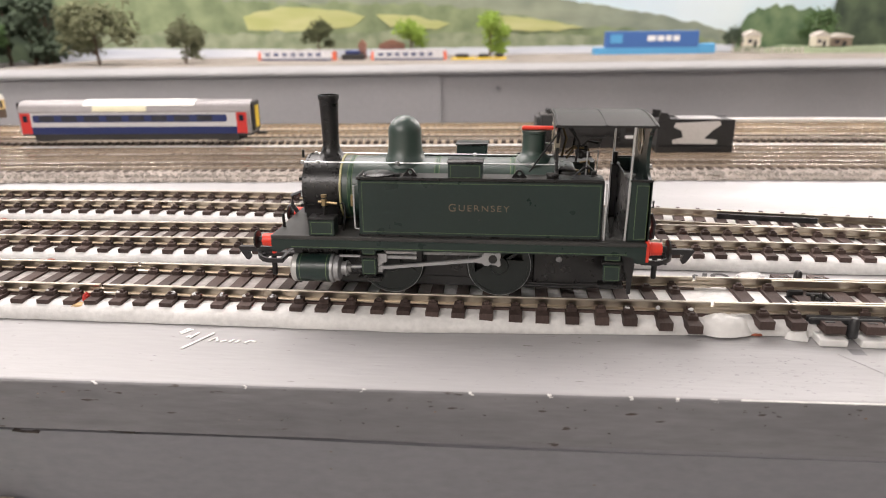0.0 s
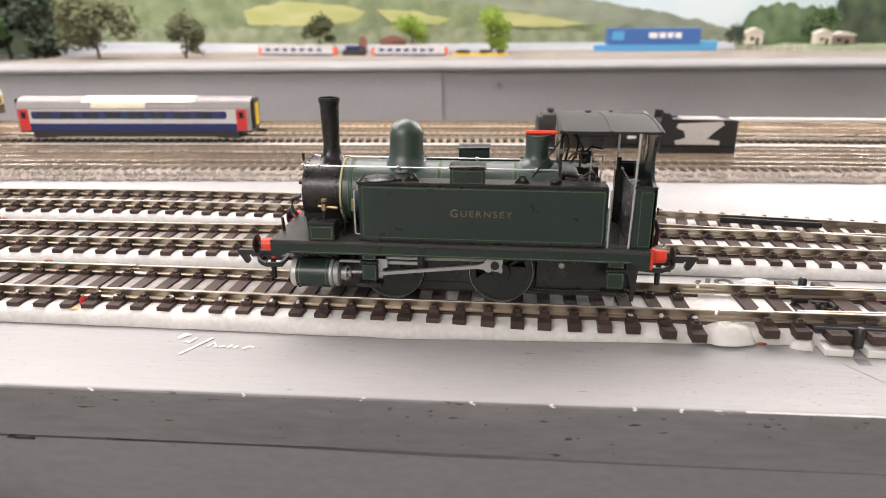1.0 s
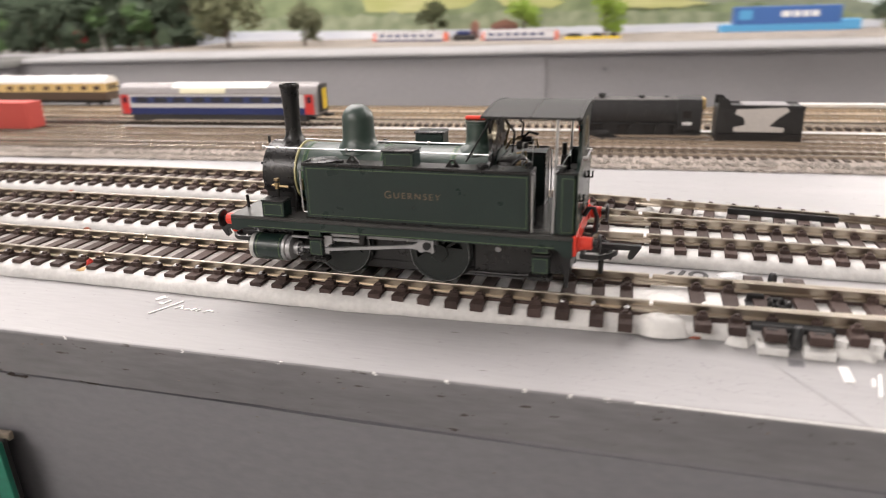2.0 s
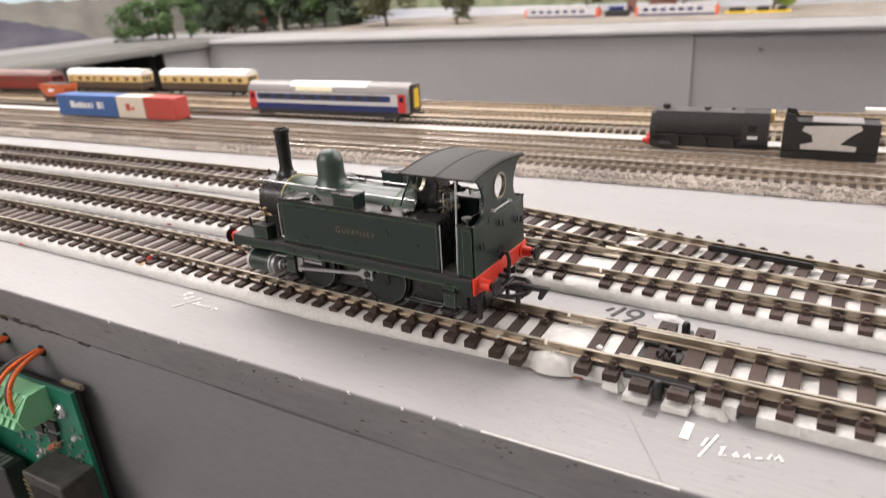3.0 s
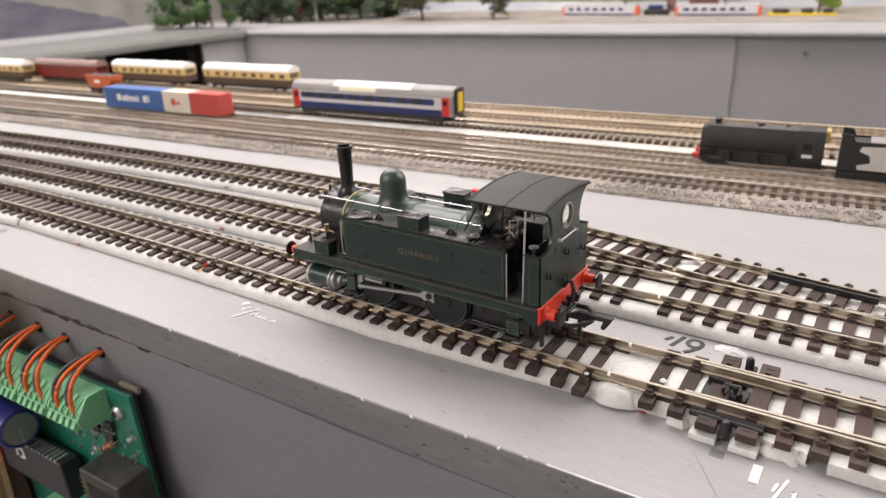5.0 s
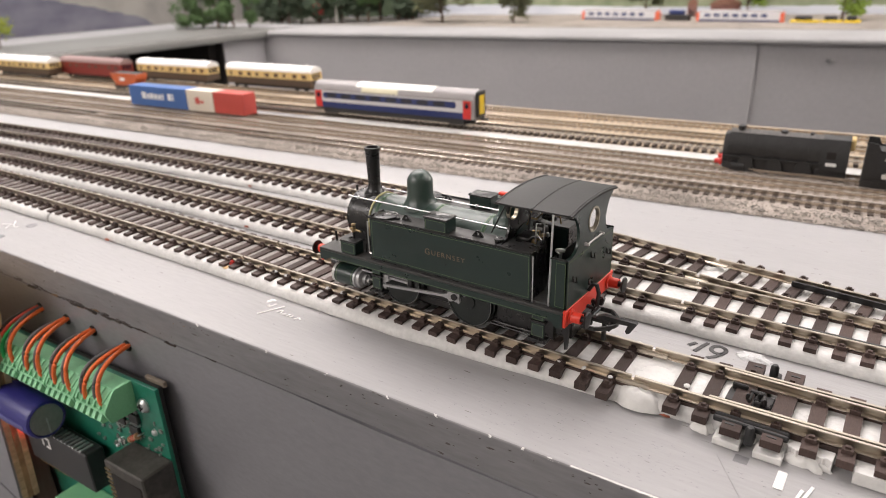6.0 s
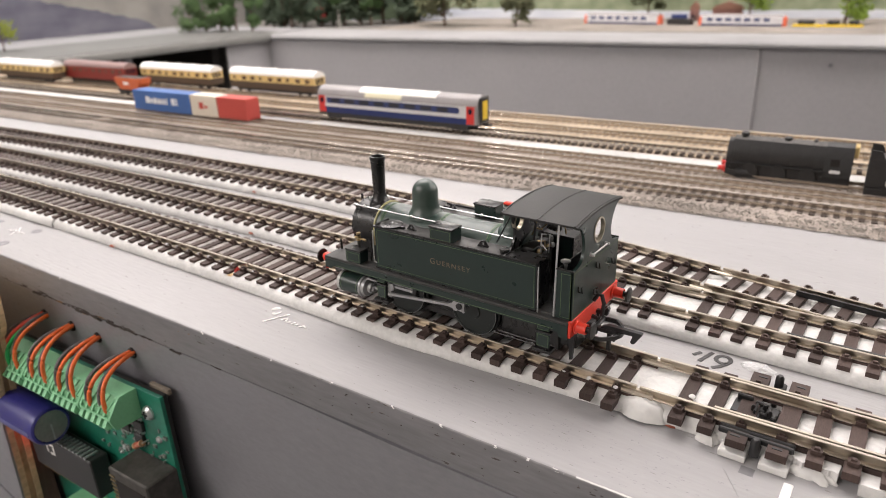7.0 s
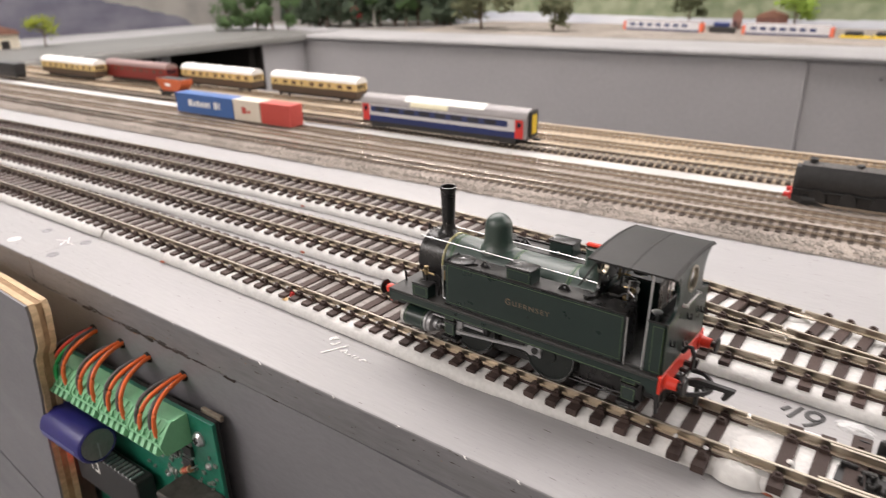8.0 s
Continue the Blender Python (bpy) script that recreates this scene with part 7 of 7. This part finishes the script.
part("indicator_lamp", lathe(B(), [(0.0014, -0.0005), (0.0014, 0.0012), (0.0010, 0.0022), (0, 0.0026)], (-0.1040, -0.0455, -0.0775), "z", 14), red_glow, pcb, "small lit red indicator")
# ---- the near tracks: foam underlay, rails, sleepers ----
PITCH = 0.0072
track_1 = polyline([(-0.95, -0.045), (-0.6, -0.016), (-0.4, -0.001), (-0.2, 0.0095), (-0.1, 0.0128), (0.0, 0.0146), (0.08, 0.0149), (0.157, 0.0156), (0.22, 0.0172), (0.4, 0.022)])
track_2 = polyline([(-0.95, -0.018), (-0.6, 0.015), (-0.4, 0.0345), (-0.27, 0.0445), (-0.17, 0.0505), (-0.07, 0.0548), (0.02, 0.0580), (0.08, 0.0622), (0.13, 0.0655), (0.2, 0.0662), (0.5, 0.0672)])
track_3 = polyline([(-0.95, 0.021), (-0.6, 0.054), (-0.4, 0.0745), (-0.24, 0.0895), (-0.13, 0.0972), (-0.04, 0.1022), (0.03, 0.1018), (0.1, 0.0965), (0.155, 0.0895), (0.22, 0.0815), (0.5, 0.05)])
HALF = 0.00868


def slope(f, x):
    return math.atan2(f(x + 0.002) - f(x - 0.002), 0.004)


def sleeper_mesh(length, width=0.0033, plain=False):
    bm = B()
    box(bm, -width / 2, width / 2, -length / 2, length / 2, 0.0, 0.0021)
    if not plain:
        for s in (-1, 1):
            for d in (-1, 1):
                y = s * HALF + d * 0.0010
                box(bm, -0.0012, 0.0012, min(y, y + d * 0.0019), max(y, y + d * 0.0019), 0.002, 0.0032)
                y += d * 0.0004
                box(bm, -0.0006, 0.0006, min(y, y + d * 0.0009), max(y, y + d * 0.0009), 0.0031, 0.0038)
    return mesh_of(bm, "sleeper", SLEEPER)


def rail(name, line, x0, x1, off, parent, n=60, z=0.0050, dy=0.0):
    """A flat-bottomed rail; its head is a narrow polished strip."""
    pts = []
    for x in np.linspace(x0, x1, n):
        a = slope(line, x)
        pts.append((x - off * math.sin(a), line(x) + off * math.cos(a) + dy, z))
    web = [(-0.00105, 0), (0.00105, 0), (0.00105, 0.0003), (0.00030, 0.0006), (0.00030, 0.0016), (0.00046, 0.00185), (0.00046, 0.00236), (-0.00046, 0.00236), (-0.00046, 0.00185), (-0.00030, 0.0016), (-0.00030, 0.0006), (-0.00105, 0.0003)]
    r = part(name, sweep(B(), pts, web), RAIL, parent, "nickel silver rail", 50)
    part("rail_head", sweep(B(), pts, [(-0.00042, 0.00236), (0.00042, 0.00236), (0.00036, 0.0025), (-0.00036, 0.0025)]), RAIL_TOP, r, "polished running surface", 50)
    return r


def rail_web(line, x0, x1, off, parent):
    """The brown plastic strip that ties the sleepers under a rail."""
    pts = []
    for x in np.linspace(x0, x1, max(8, int((x1 - x0) / 0.015))):
        a = slope(line, x)
        pts.append((x - off * math.sin(a), line(x) + off * math.cos(a), 0.0030))
    part("web", sweep(B(), pts, [(-0.0013, 0), (0.0013, 0), (0.0012, 0.0017), (-0.0012, 0.0017)]), SLEEPER, parent, "brown plastic web under the rail")


GREY_BED = surface("grey_bed_foam", (0.31, 0.285, 0.27), 0.8, grain=0.2, grain_scale=600, blotch=0.25, blotch_scale=90, bump=0.0003, bump_scale=500)


def dusty_bed(foam, line, x0, x1):
    """A thin grey strip on the foam between the rails."""
    bm = B()
    pts = [(x, line(x), 0.0043) for x in np.linspace(x0, x1, 90)]
    sweep(bm, pts, [(-0.0080, 0), (0.0080, 0), (0.0079, 0.0001), (-0.0079, 0.0001)])
    for v in bm.verts:
        v.co.y += 0.0012 * noise.noise(Vector((v.co.x * 200, v.co.y * 30, 8.0)))
        if v.co.x > x1 - 0.001:
            v.co.x += 0.004 * noise.noise(Vector((v.co.y * 300, 1.0, 3.0)))
    part("dusty_bed", bm, GREY_BED, foam, "grey strip between the rails")


def underlay(line, x0, x1, half, label, wob=0.0004, lo=None):
    bm = B()
    far = half - 0.0042
    pts = [(x, line(x) + (lo(x) if lo else 0), 0.0002) for x in np.linspace(x0, x1, 110)]
    sweep(bm, pts, [(-far + 0.0002, 0), (half - 0.0002, 0), (half, 0.0009), (half - 0.0003, 0.0020), (half - 0.0010, 0.0030), (half - 0.0022, 0.0037), (half - 0.0036, 0.0039), (-far + 0.0036, 0.0039), (-far + 0.0022, 0.0037), (-far + 0.0010, 0.0030), (-far + 0.0003, 0.0020), (-far, 0.0009)])
    for v in bm.verts:
        v.co.y += wob * noise.noise(Vector((v.co.x * 120, v.co.z * 300, 2.0)))
        v.co.z += (0.35 * wob * noise.noise(Vector((v.co.x * 160, v.co.y * 200, 6.0))) if v.co.z > 0.001 else 0)
    return single("foam_underlay", bm, FOAM, label, "track underlay", group="foam underlay strips")


def sleepers(parent, line, x0, x1, length, skip=(), mesh=None, skew=0.0, pitch=PITCH, z=0.0029):
    mesh = mesh or sleeper_mesh(length)
    x = x0
    while x < x1:
        if not any(a < x < b for a, b in skip):
            s = new("sleeper", mesh)
            s.parent = parent
            s.matrix_local = pose(x, line(x), z, 0, 0, math.degrees(slope(line, x)) + random.uniform(-1.2, 1.2) + skew)
        x += pitch


def near_track(line, x0, x1, label, joints, skip=()):
    t = thing("railway_track", label, "track", group="near tracks")
    for off in (-HALF, HALF):
        cuts = [x0] + [j + (0.0006 if off > 0 else -0.0006) for j in joints] + [x1]
        for a, b in zip(cuts, cuts[1:]):
            rail("rail", line, a + 0.0005, b - 0.0005, off, t, max(12, int((b - a) / 0.012)))
    for off in (-HALF, HALF):
        rail_web(line, max(x0, -0.6), x1, off, t)
        for j in joints + [x1]:
            pts = []
            for x in (j - 0.0042, j, j + 0.0042):
                a = slope(line, x)
                pts.append((x - off * math.sin(a), line(x) + off * math.cos(a), 0.0049))
            part("rail_joiner", sweep(B(), pts, [(-0.0013, 0), (0.0013, 0), (0.0013, 0.0005), (0.0006, 0.0009), (0.0006, 0.0015), (-0.0006, 0.0015), (-0.0006, 0.0009), (-0.0013, 0.0005)]), RAIL, t, "folded metal rail joiner")
    return t


LEFT_END = -0.93
foam = underlay(track_1, -0.1357 + 0.0008, 0.183, 0.0166, "long white foam strip under the front track", lo=lambda x: 0.0045 * min(1.0, max(-0.04, (x - 0.085) / 0.080)))
dusty_bed(foam, track_1, -0.1345, 0.062)
foam = underlay(track_1, LEFT_END, -0.1357 - 0.0004, 0.0166, "long white foam strip under the front track", lo=lambda x: -0.0006)
dusty_bed(foam, track_1, LEFT_END + 0.002, -0.1365)
dusty_bed(underlay(track_2, LEFT_END, 0.56, 0.0166, "long white foam strip under the middle track"), track_2, LEFT_END + 0.002, 0.110)
dusty_bed(underlay(track_3, LEFT_END, 0.135, 0.0166, "long white foam strip under the third track"), track_3, LEFT_END + 0.002, 0.110)
T1 = near_track(track_1, LEFT_END, 0.157, "straight model track with brown plastic sleepers", [-0.0007])
T2 = near_track(track_2, LEFT_END, 0.1545, "gently curved model track with brown plastic sleepers", [-0.30])
T3 = near_track(track_3, LEFT_END, 0.1535, "curved model track with brown plastic sleepers", [-0.22])

# turnout at the end of the front track
P1 = thing("turnout", "model point with tie bar at the end of the front track", "turnout", group="turnouts")
for off in (-HALF, HALF):
    rail("stock_rail", track_1, 0.1574, 0.56, off, P1, 40)
    rail_web(track_1, 0.1690, 0.46, off, P1)
blade_near = lambda x: track_1(x) - HALF + 0.0011 + 0.010 * max(0.0, x - 0.172) + 0.16 * max(0.0, x - 0.20) ** 2
rail("blade", blade_near, 0.1765, 0.56, 0.0, P1, 40)
rail("blade", lambda x: track_1(x) + HALF - 0.0012 - 0.012 * max(0.0, x - 0.176), 0.1765, 0.34, 0.0, P1, 40)
part("tie_bar", box(B(), 0.1870, 0.1892, 0.0006, 0.036, 0.0016, 0.0034, 0.0004), BLACK_PLASTIC, P1, "black tie bar")
for x in (0.1832, 0.1927):
    for y in (0.0026, 0.0332):
        part("end_notch", box(B(), x - 0.0011, x + 0.0011, y - 0.0003, y + 0.0003, 0.0047, 0.00515), BLACK_PLASTIC, P1)
for x, y in ((0.1873, 0.0337), (0.1881, 0.0015)):
    part("tie_bar_pin", lathe(B(), [(0.0012, 0.0020), (0.0011, 0.0060), (0.0007, 0.0067), (0, 0.0069)], (x, y, 0), seg=12), BLACK_PLASTIC, P1, "black drive pin")
for y in (0.0036, 0.0052):
    part("slide_plate", box(B(), 0.1790, 0.1962, y, y + 0.0011, 0.0038, 0.0054, 0.0003), BLACK_PLASTIC, P1, "black plastic slide rail")
# black spring housing between the blades, with its broken clips
house = part("spring_housing", box(B(), 0.1792, 0.1902, 0.0140, 0.0206, 0.0038, 0.0044, 0.0002), BLACK_PLASTIC, P1, "black spring housing with bent clips")
for x0, x1, y0, y1, h in ((0.1796, 0.1836, 0.0196, 0.0206, 0.0062), (0.1842, 0.1880, 0.0190, 0.0204, 0.0056), (0.1846, 0.1852, 0.0142, 0.0186, 0.0060), (0.1858, 0.1872, 0.0160, 0.0184, 0.0053), (0.1876, 0.1884, 0.0146, 0.0182, 0.0063), (0.1888, 0.1900, 0.0142, 0.0166, 0.0052), (0.1860, 0.1880, 0.0142, 0.0150, 0.0058)):
    part("spring_clip", box(B(), x0, x1, y0, y1, 0.0042, h, 0.0003), DARK_METAL, house)
for x, y in ((0.1885, 0.0152), (0.1868, 0.0172), (0.1843, 0.0158)):
    part("pin", lathe(B(), [(0.0005, 0.0042), (0.0005, 0.0062), (0.0003, 0.0066), (0, 0.0067)], (x, y, 0), seg=8), DARK_METAL, house)
part("solder_blob", lathe(B(), [(0.0009, 0.0047), (0.0009, 0.0052), (0.0005, 0.0056), (0, 0.0057)], (0.1697, 0.0132, 0), seg=12), PUTTY, P1)

# turnout where the second and third tracks meet
P2 = thing("turnout", "model point where the second and third tracks join", "turnout", group="turnouts")
for off in (-HALF, HALF):
    rail("stock_rail", track_2, 0.1549, 0.56, off, P2, 40)
    rail_web(track_2, 0.1580, 0.50, off, P2)
    rail("closure_rail", track_3, 0.1543, 0.38 if off > 0 else 0.33, off, P2, 40)
part("check_rail", sweep(B(), [(x, track_3(x) + HALF - 0.0022, 0.005) for x in np.linspace(0.181, 0.214, 8)], [(-0.00045, 0), (0.00045, 0), (0.00045, 0.0019), (-0.00045, 0.0019)]), BLACK_PLASTIC, P2, "black check rail")
part("check_rail", sweep(B(), [(x, track_2(x) - HALF + 0.0022, 0.005) for x in np.linspace(0.184, 0.215, 8)], [(-0.00045, 0), (0.00045, 0), (0.00045, 0.0019), (-0.00045, 0.0019)]), BLACK_PLASTIC, P2, "black check rail")

# wide foam under the turnouts
def pad_edge(x):
    """Front edge of the turnout's foam: torn past the tie bar, whole again further on."""
    jag = 0.0007 * noise.noise(Vector((x * 420, 3.1, 0))) + 0.0004 * noise.noise(Vector((x * 1500, 9.1, 0)))
    if x < 0.1962:
        return 0.0044 + 0.3 * jag
    if x < 0.2058:
        return 0.0034 + 1.6 * jag
    if x < 0.2100:
        return 0.0072 + jag
    return 0.0022 + 0.02 * (x - 0.21) + 0.2 * jag


wide = B()
strip(wide, np.concatenate([np.linspace(0.1815, 0.24, 240), np.linspace(0.243, 0.56, 60)]), pad_edge, lambda x: 0.0262 + 0.01 * (x - 0.18), 0.0002, 0.0034)
single("foam_underlay", wide, FOAM, "wide white foam pad under the front turnout", "track underlay", group="foam underlay strips")
card = B()
box(card, 0.1803, 0.1866, -0.0006, 0.0250, 0.0001, 0.0019, 0.0002)
box(card, 0.1896, 0.1960, -0.0007, 0.0250, 0.0001, 0.0019, 0.0002)
box(card, 0.1866, 0.1896, 0.0052, 0.0250, 0.0001, 0.0019, 0.0002)
single("card_packing", card, PUTTY, "thin white packing plate slotted round the tie bar", "packing")
wide = B()
strip(wide, np.linspace(0.137, 0.56, 40), lambda x: track_2(x) + 0.0172, lambda x: max(track_3(x), track_2(x) + 0.012) + 0.016, 0.0002, 0.0032)
single("foam_underlay", wide, FOAM, "white foam filling between the joining tracks", "track underlay", group="foam underlay strips")


def lump(name, cx, cy, rx, ry, h, mat, label, category, z=0.0, power=2.2, rough=0.12, kind=""):
    """A low smeared mound with an uneven outline."""
    bm = B()
    rings = 7
    seg = 30
    last = None
    top = bm.verts.new((cx, cy, z + h))
    for j in range(1, rings + 1):
        t = j / rings
        row = []
        for i in range(seg):
            a = 2 * math.pi * i / seg
            k = 1 + rough * noise.noise(Vector((3 * math.cos(a) + cx * 500, 3 * math.sin(a), t)))
            zz = z + h * (1 - t**power) * (1 + 0.25 * noise.noise(Vector((cx * 900 + 4 * t * math.cos(a), 4 * t * math.sin(a), 9)))) if j < rings else z - 0.0003
            row.append(bm.verts.new((cx + rx * k * t * math.cos(a), cy + ry * k * t * math.sin(a), zz)))
        for i in range(seg):
            n_ = (i + 1) % seg
            if last is None:
                bm.faces.new((top, row[i], row[n_]))
            else:
                bm.faces.new((last[i], row[i], row[n_], last[n_]))
        last = row
    return single(name, bm, mat, label, category, kind=kind, smooth=60)


lump("filler_patch", 0.1610, 0.0145, 0.0078, 0.0076, 0.0022, PUTTY, "smooth white filler between the rails at a joint", "filler", 0.0022, 6.0, 0.2)
lump("filler_patch", 0.1596, 0.0054, 0.0076, 0.0044, 0.0040, PUTTY, "white filler bulging out under the front rail", "filler", 0.0010, 3.2, 0.12)
lump("filler_patch", 0.1455, 0.0795, 0.0085, 0.0100, 0.0022, PUTTY, "white filler smeared between two tracks", "filler", 0.0022, 6.0, 0.25)
lump("filler_patch", 0.1520, 0.0990, 0.0060, 0.0050, 0.0020, PUTTY, "white filler at the third track's joint", "filler", 0.0022, 6.0, 0.25)
lump("filler_patch", 0.2008, 0.0040, 0.0052, 0.0022, 0.0022, PUTTY, "ragged white filler along the turnout edge", "filler", 0.0, 3.0, 0.9)
lump("filler_patch", 0.1770, 0.0040, 0.0028, 0.0024, 0.0024, PUTTY, "lump of white filler beside the turnout's sleepers", "filler", 0.0004, 3.0, 0.5)
lump("glue_patch", 0.1795, 0.0455, 0.0050, 0.0030, 0.0013, GLUE, "blob of dried clear glue on the board", "glue", 0.0, 3.0, 0.35)
lump("red_blob", -0.0042, 0.0028, 0.0010, 0.0013, 0.0024, RED_BLOB, "small red paint blob beside the rail", "paint blob", 0.0037, 3.0, 0.3)
lump("amber_blob", -0.0050, 0.0006, 0.0018, 0.0014, 0.0004, AMBER, "amber glue stain by the rail", "stain", 0.0038, 2.0, 0.4)
lump("rust_mark", 0.1672, 0.0042, 0.0018, 0.0009, 0.0005, RUST_STAIN, "rust red mark on white filler", "stain", 0.0006, 2.0, 0.4)
lump("rust_mark", -0.0820, -0.0050, 0.0016, 0.0006, 0.0005, RUST_STAIN, "rust red mark on the foam edge", "stain", 0.0016, 2.0, 0.3)
lump("rust_mark", -0.0400, track_2(-0.04) - 0.0166, 0.0015, 0.0006, 0.0005, RUST_STAIN, "rust red mark on the foam edge", "stain", 0.0016, 2.0, 0.3)
lump("rust_mark", -0.0900, track_3(-0.09) - 0.0166, 0.0015, 0.0006, 0.0005, RUST_STAIN, "rust red mark on the foam edge", "stain", 0.0016, 2.0, 0.3)
for x, y in ((0.0375, track_3(0.0375) - 0.006), (0.022, track_3(0.02) + 0.004), (0.018, 0.0222)):
    lump("filler_crumb", x, y, 0.0014, 0.0011, 0.0016, PUTTY, "crumb of white filler between sleepers", "filler", 0.0029, 2.0, 0.3)


def pen(name, strokes, width, mat, label, z=0.00015):
    """Hand-drawn strokes as thin raised ribbons."""
    bm = B()
    for line in strokes:
        pts = [Vector((x, y, z)) for x, y in line]
        sweep(bm, pts, [(-width, 0), (width, 0), (width * 0.8, 0.00012), (-width * 0.8, 0.00012)])
    return single(name, bm, mat, label, "handwriting", smooth=30)


# black "119" on the grey board
ring = [(0.1700 + 0.0021 * math.cos(a), 0.0450 + 0.0023 * math.sin(a)) for a in np.linspace(0.3, 6.9, 16)]
pen("board_number", [[(0.1615, 0.0432), (0.1629, 0.0455), (0.1631, 0.0459)], [(0.1640, 0.0405), (0.1652, 0.0445), (0.1662, 0.0475)], ring, [(0.1716, 0.0433), (0.1700, 0.0405), (0.1682, 0.0387)]], 0.00070, BLACK_INK, "black marker figures handwritten on the grey board")
# white writing, unreadable: plain bars
pen("white_note", [[(0.0258, -0.0066), (0.0266, -0.0046), (0.0274, -0.0042)], [(0.0263, -0.0072), (0.0277, -0.0050), (0.0284, -0.0046)], [(0.0286, -0.0090), (0.0291, -0.0080)], [(0.0302, -0.0150), (0.0345, -0.0060)], [(0.0296, -0.0092), (0.0306, -0.0062)], [(0.0350, -0.0105), (0.0362, -0.0085), (0.0372, -0.0106)], [(0.0380, -0.0106), (0.0392, -0.0098)],
                   [(0.0402, -0.0108), (0.0408, -0.0092)], [(0.0418, -0.0108), (0.0424, -0.0094)], [(0.0440, -0.0108), (0.0452, -0.0094), (0.0466, -0.0100)]], 0.00038, WHITE_INK, "white pen note on the board that cannot be read")
for strokes, width in (([[(0.1969, -0.0088), (0.1969, -0.0022)]], 0.00105), ([[(0.2010, -0.0096), (0.2016, -0.0063)], [(0.2012, -0.0135), (0.2034, -0.0040)], [(0.2046, -0.0084), (0.2054, -0.0072), (0.2050, -0.0110), (0.2062, -0.0106)],
                        [(0.2074, -0.0100), (0.2080, -0.0084), (0.2086, -0.0098), (0.2076, -0.0101)], [(0.2096, -0.0094), (0.2104, -0.0080), (0.2108, -0.0094)], [(0.2118, -0.0088), (0.2130, -0.0080)], [(0.2142, -0.0078), (0.2146, -0.0058), (0.2154, -0.0074), (0.2160, -0.0056), (0.2170, -0.0074)]], 0.00038)):
    pen("white_note", strokes, width, WHITE_INK, "white pen note beside the turnout that cannot be read")
pen("white_note", [[(-0.150, -0.0135), (-0.143, -0.0178), (-0.139, -0.0168)], [(-0.151, -0.0190), (-0.147, -0.0165), (-0.143, -0.0215)]], 0.00025, WHITE_INK, "white pen scribble near the end of the board")
bm = box(B(), 0.1862, 0.1894, -0.0042, -0.0012, -0.0002, 0.00004)
single("paint_mark", bm, EDGE, "thin dark square on the board beside the tie bar", "paint mark")
pen("board_crack", [[(0.1828, -0.0045), (0.1905, -0.0160), (0.197, -0.0255)]], 0.00004, BOARD, "hairline crack in the painted board")

# sleepers, one by one
sleepers(T1, track_1, -0.0007 + 0.0002 - PITCH * 95, -0.0045, 0.0295)
sleepers(T1, track_1, -0.0020, 0.1400, 0.0290, pitch=0.00693)
for x, out in ((0.1442, 0.0010), (0.1512, 0.0022)):
    sleepers(T1, lambda q: track_1(q) - out, x, x + 0.001, 0.0295, z=0.0025, skew=2.0)
# pale beads of dried glue on the front track's chairs, added as their glints
bead = mesh_of(lathe(B(), [(0.0008, 0.0), (0.0007, 0.0003), (0.0004, 0.0005), (0, 0.0006)], seg=9), "glue_bead", GLUE, 60)
rng = random.Random(23)
for x in [-0.0020 + 0.00693 * k for k in range(-9, 10)] + [0.1366, 0.1442, 0.1512]:
    for side_ in (-1, 1):
        if rng.random() < (0.9 if side_ < 0 else 0.4):
            b_ = new("glue_bead", bead)
            b_.parent = T1
            b_.matrix_local = pose(x + rng.uniform(-0.0006, 0.0006), track_1(x) + side_ * (HALF + 0.0019) + rng.uniform(-0.0003, 0.0003), 0.0062, 0, 0, rng.uniform(0, 180)) @ Matrix.Diagonal((rng.uniform(0.7, 1.2), rng.uniform(0.6, 1.1), rng.uniform(0.6, 1.2), 1))
sleepers(T2, track_2, -0.60, 0.1470, 0.0295)
sleepers(T3, track_3, -0.60, 0.118, 0.0295)
sleepers(T3, track_3, 0.1195, 0.150, 0.0250)
tail = sleeper_mesh(0.0286, 0.0036)
for x in (0.1682, 0.1758):
    sleepers(P1, track_1, x, x + 0.001, 0.03, mesh=tail)
wide_mesh = sleeper_mesh(0.0348, 0.0046)
for x in (0.1832, 0.1927):
    sleepers(P1, lambda q: track_1(q) + 0.0015, x, x + 0.001, 0.04, mesh=wide_mesh)
sleepers(P1, track_1, 0.2003, 0.46, 0.0295, mesh=tail, pitch=0.0076)
long_mesh = sleeper_mesh(0.0300, 0.0034)
sleepers(P2, track_2, 0.1575, 0.50, 0.0295, mesh=long_mesh)
sleepers(P2, lambda q: track_3(q) + 0.003, 0.1605, 0.32, 0.0240, mesh=sleeper_mesh(0.0235, 0.0034))
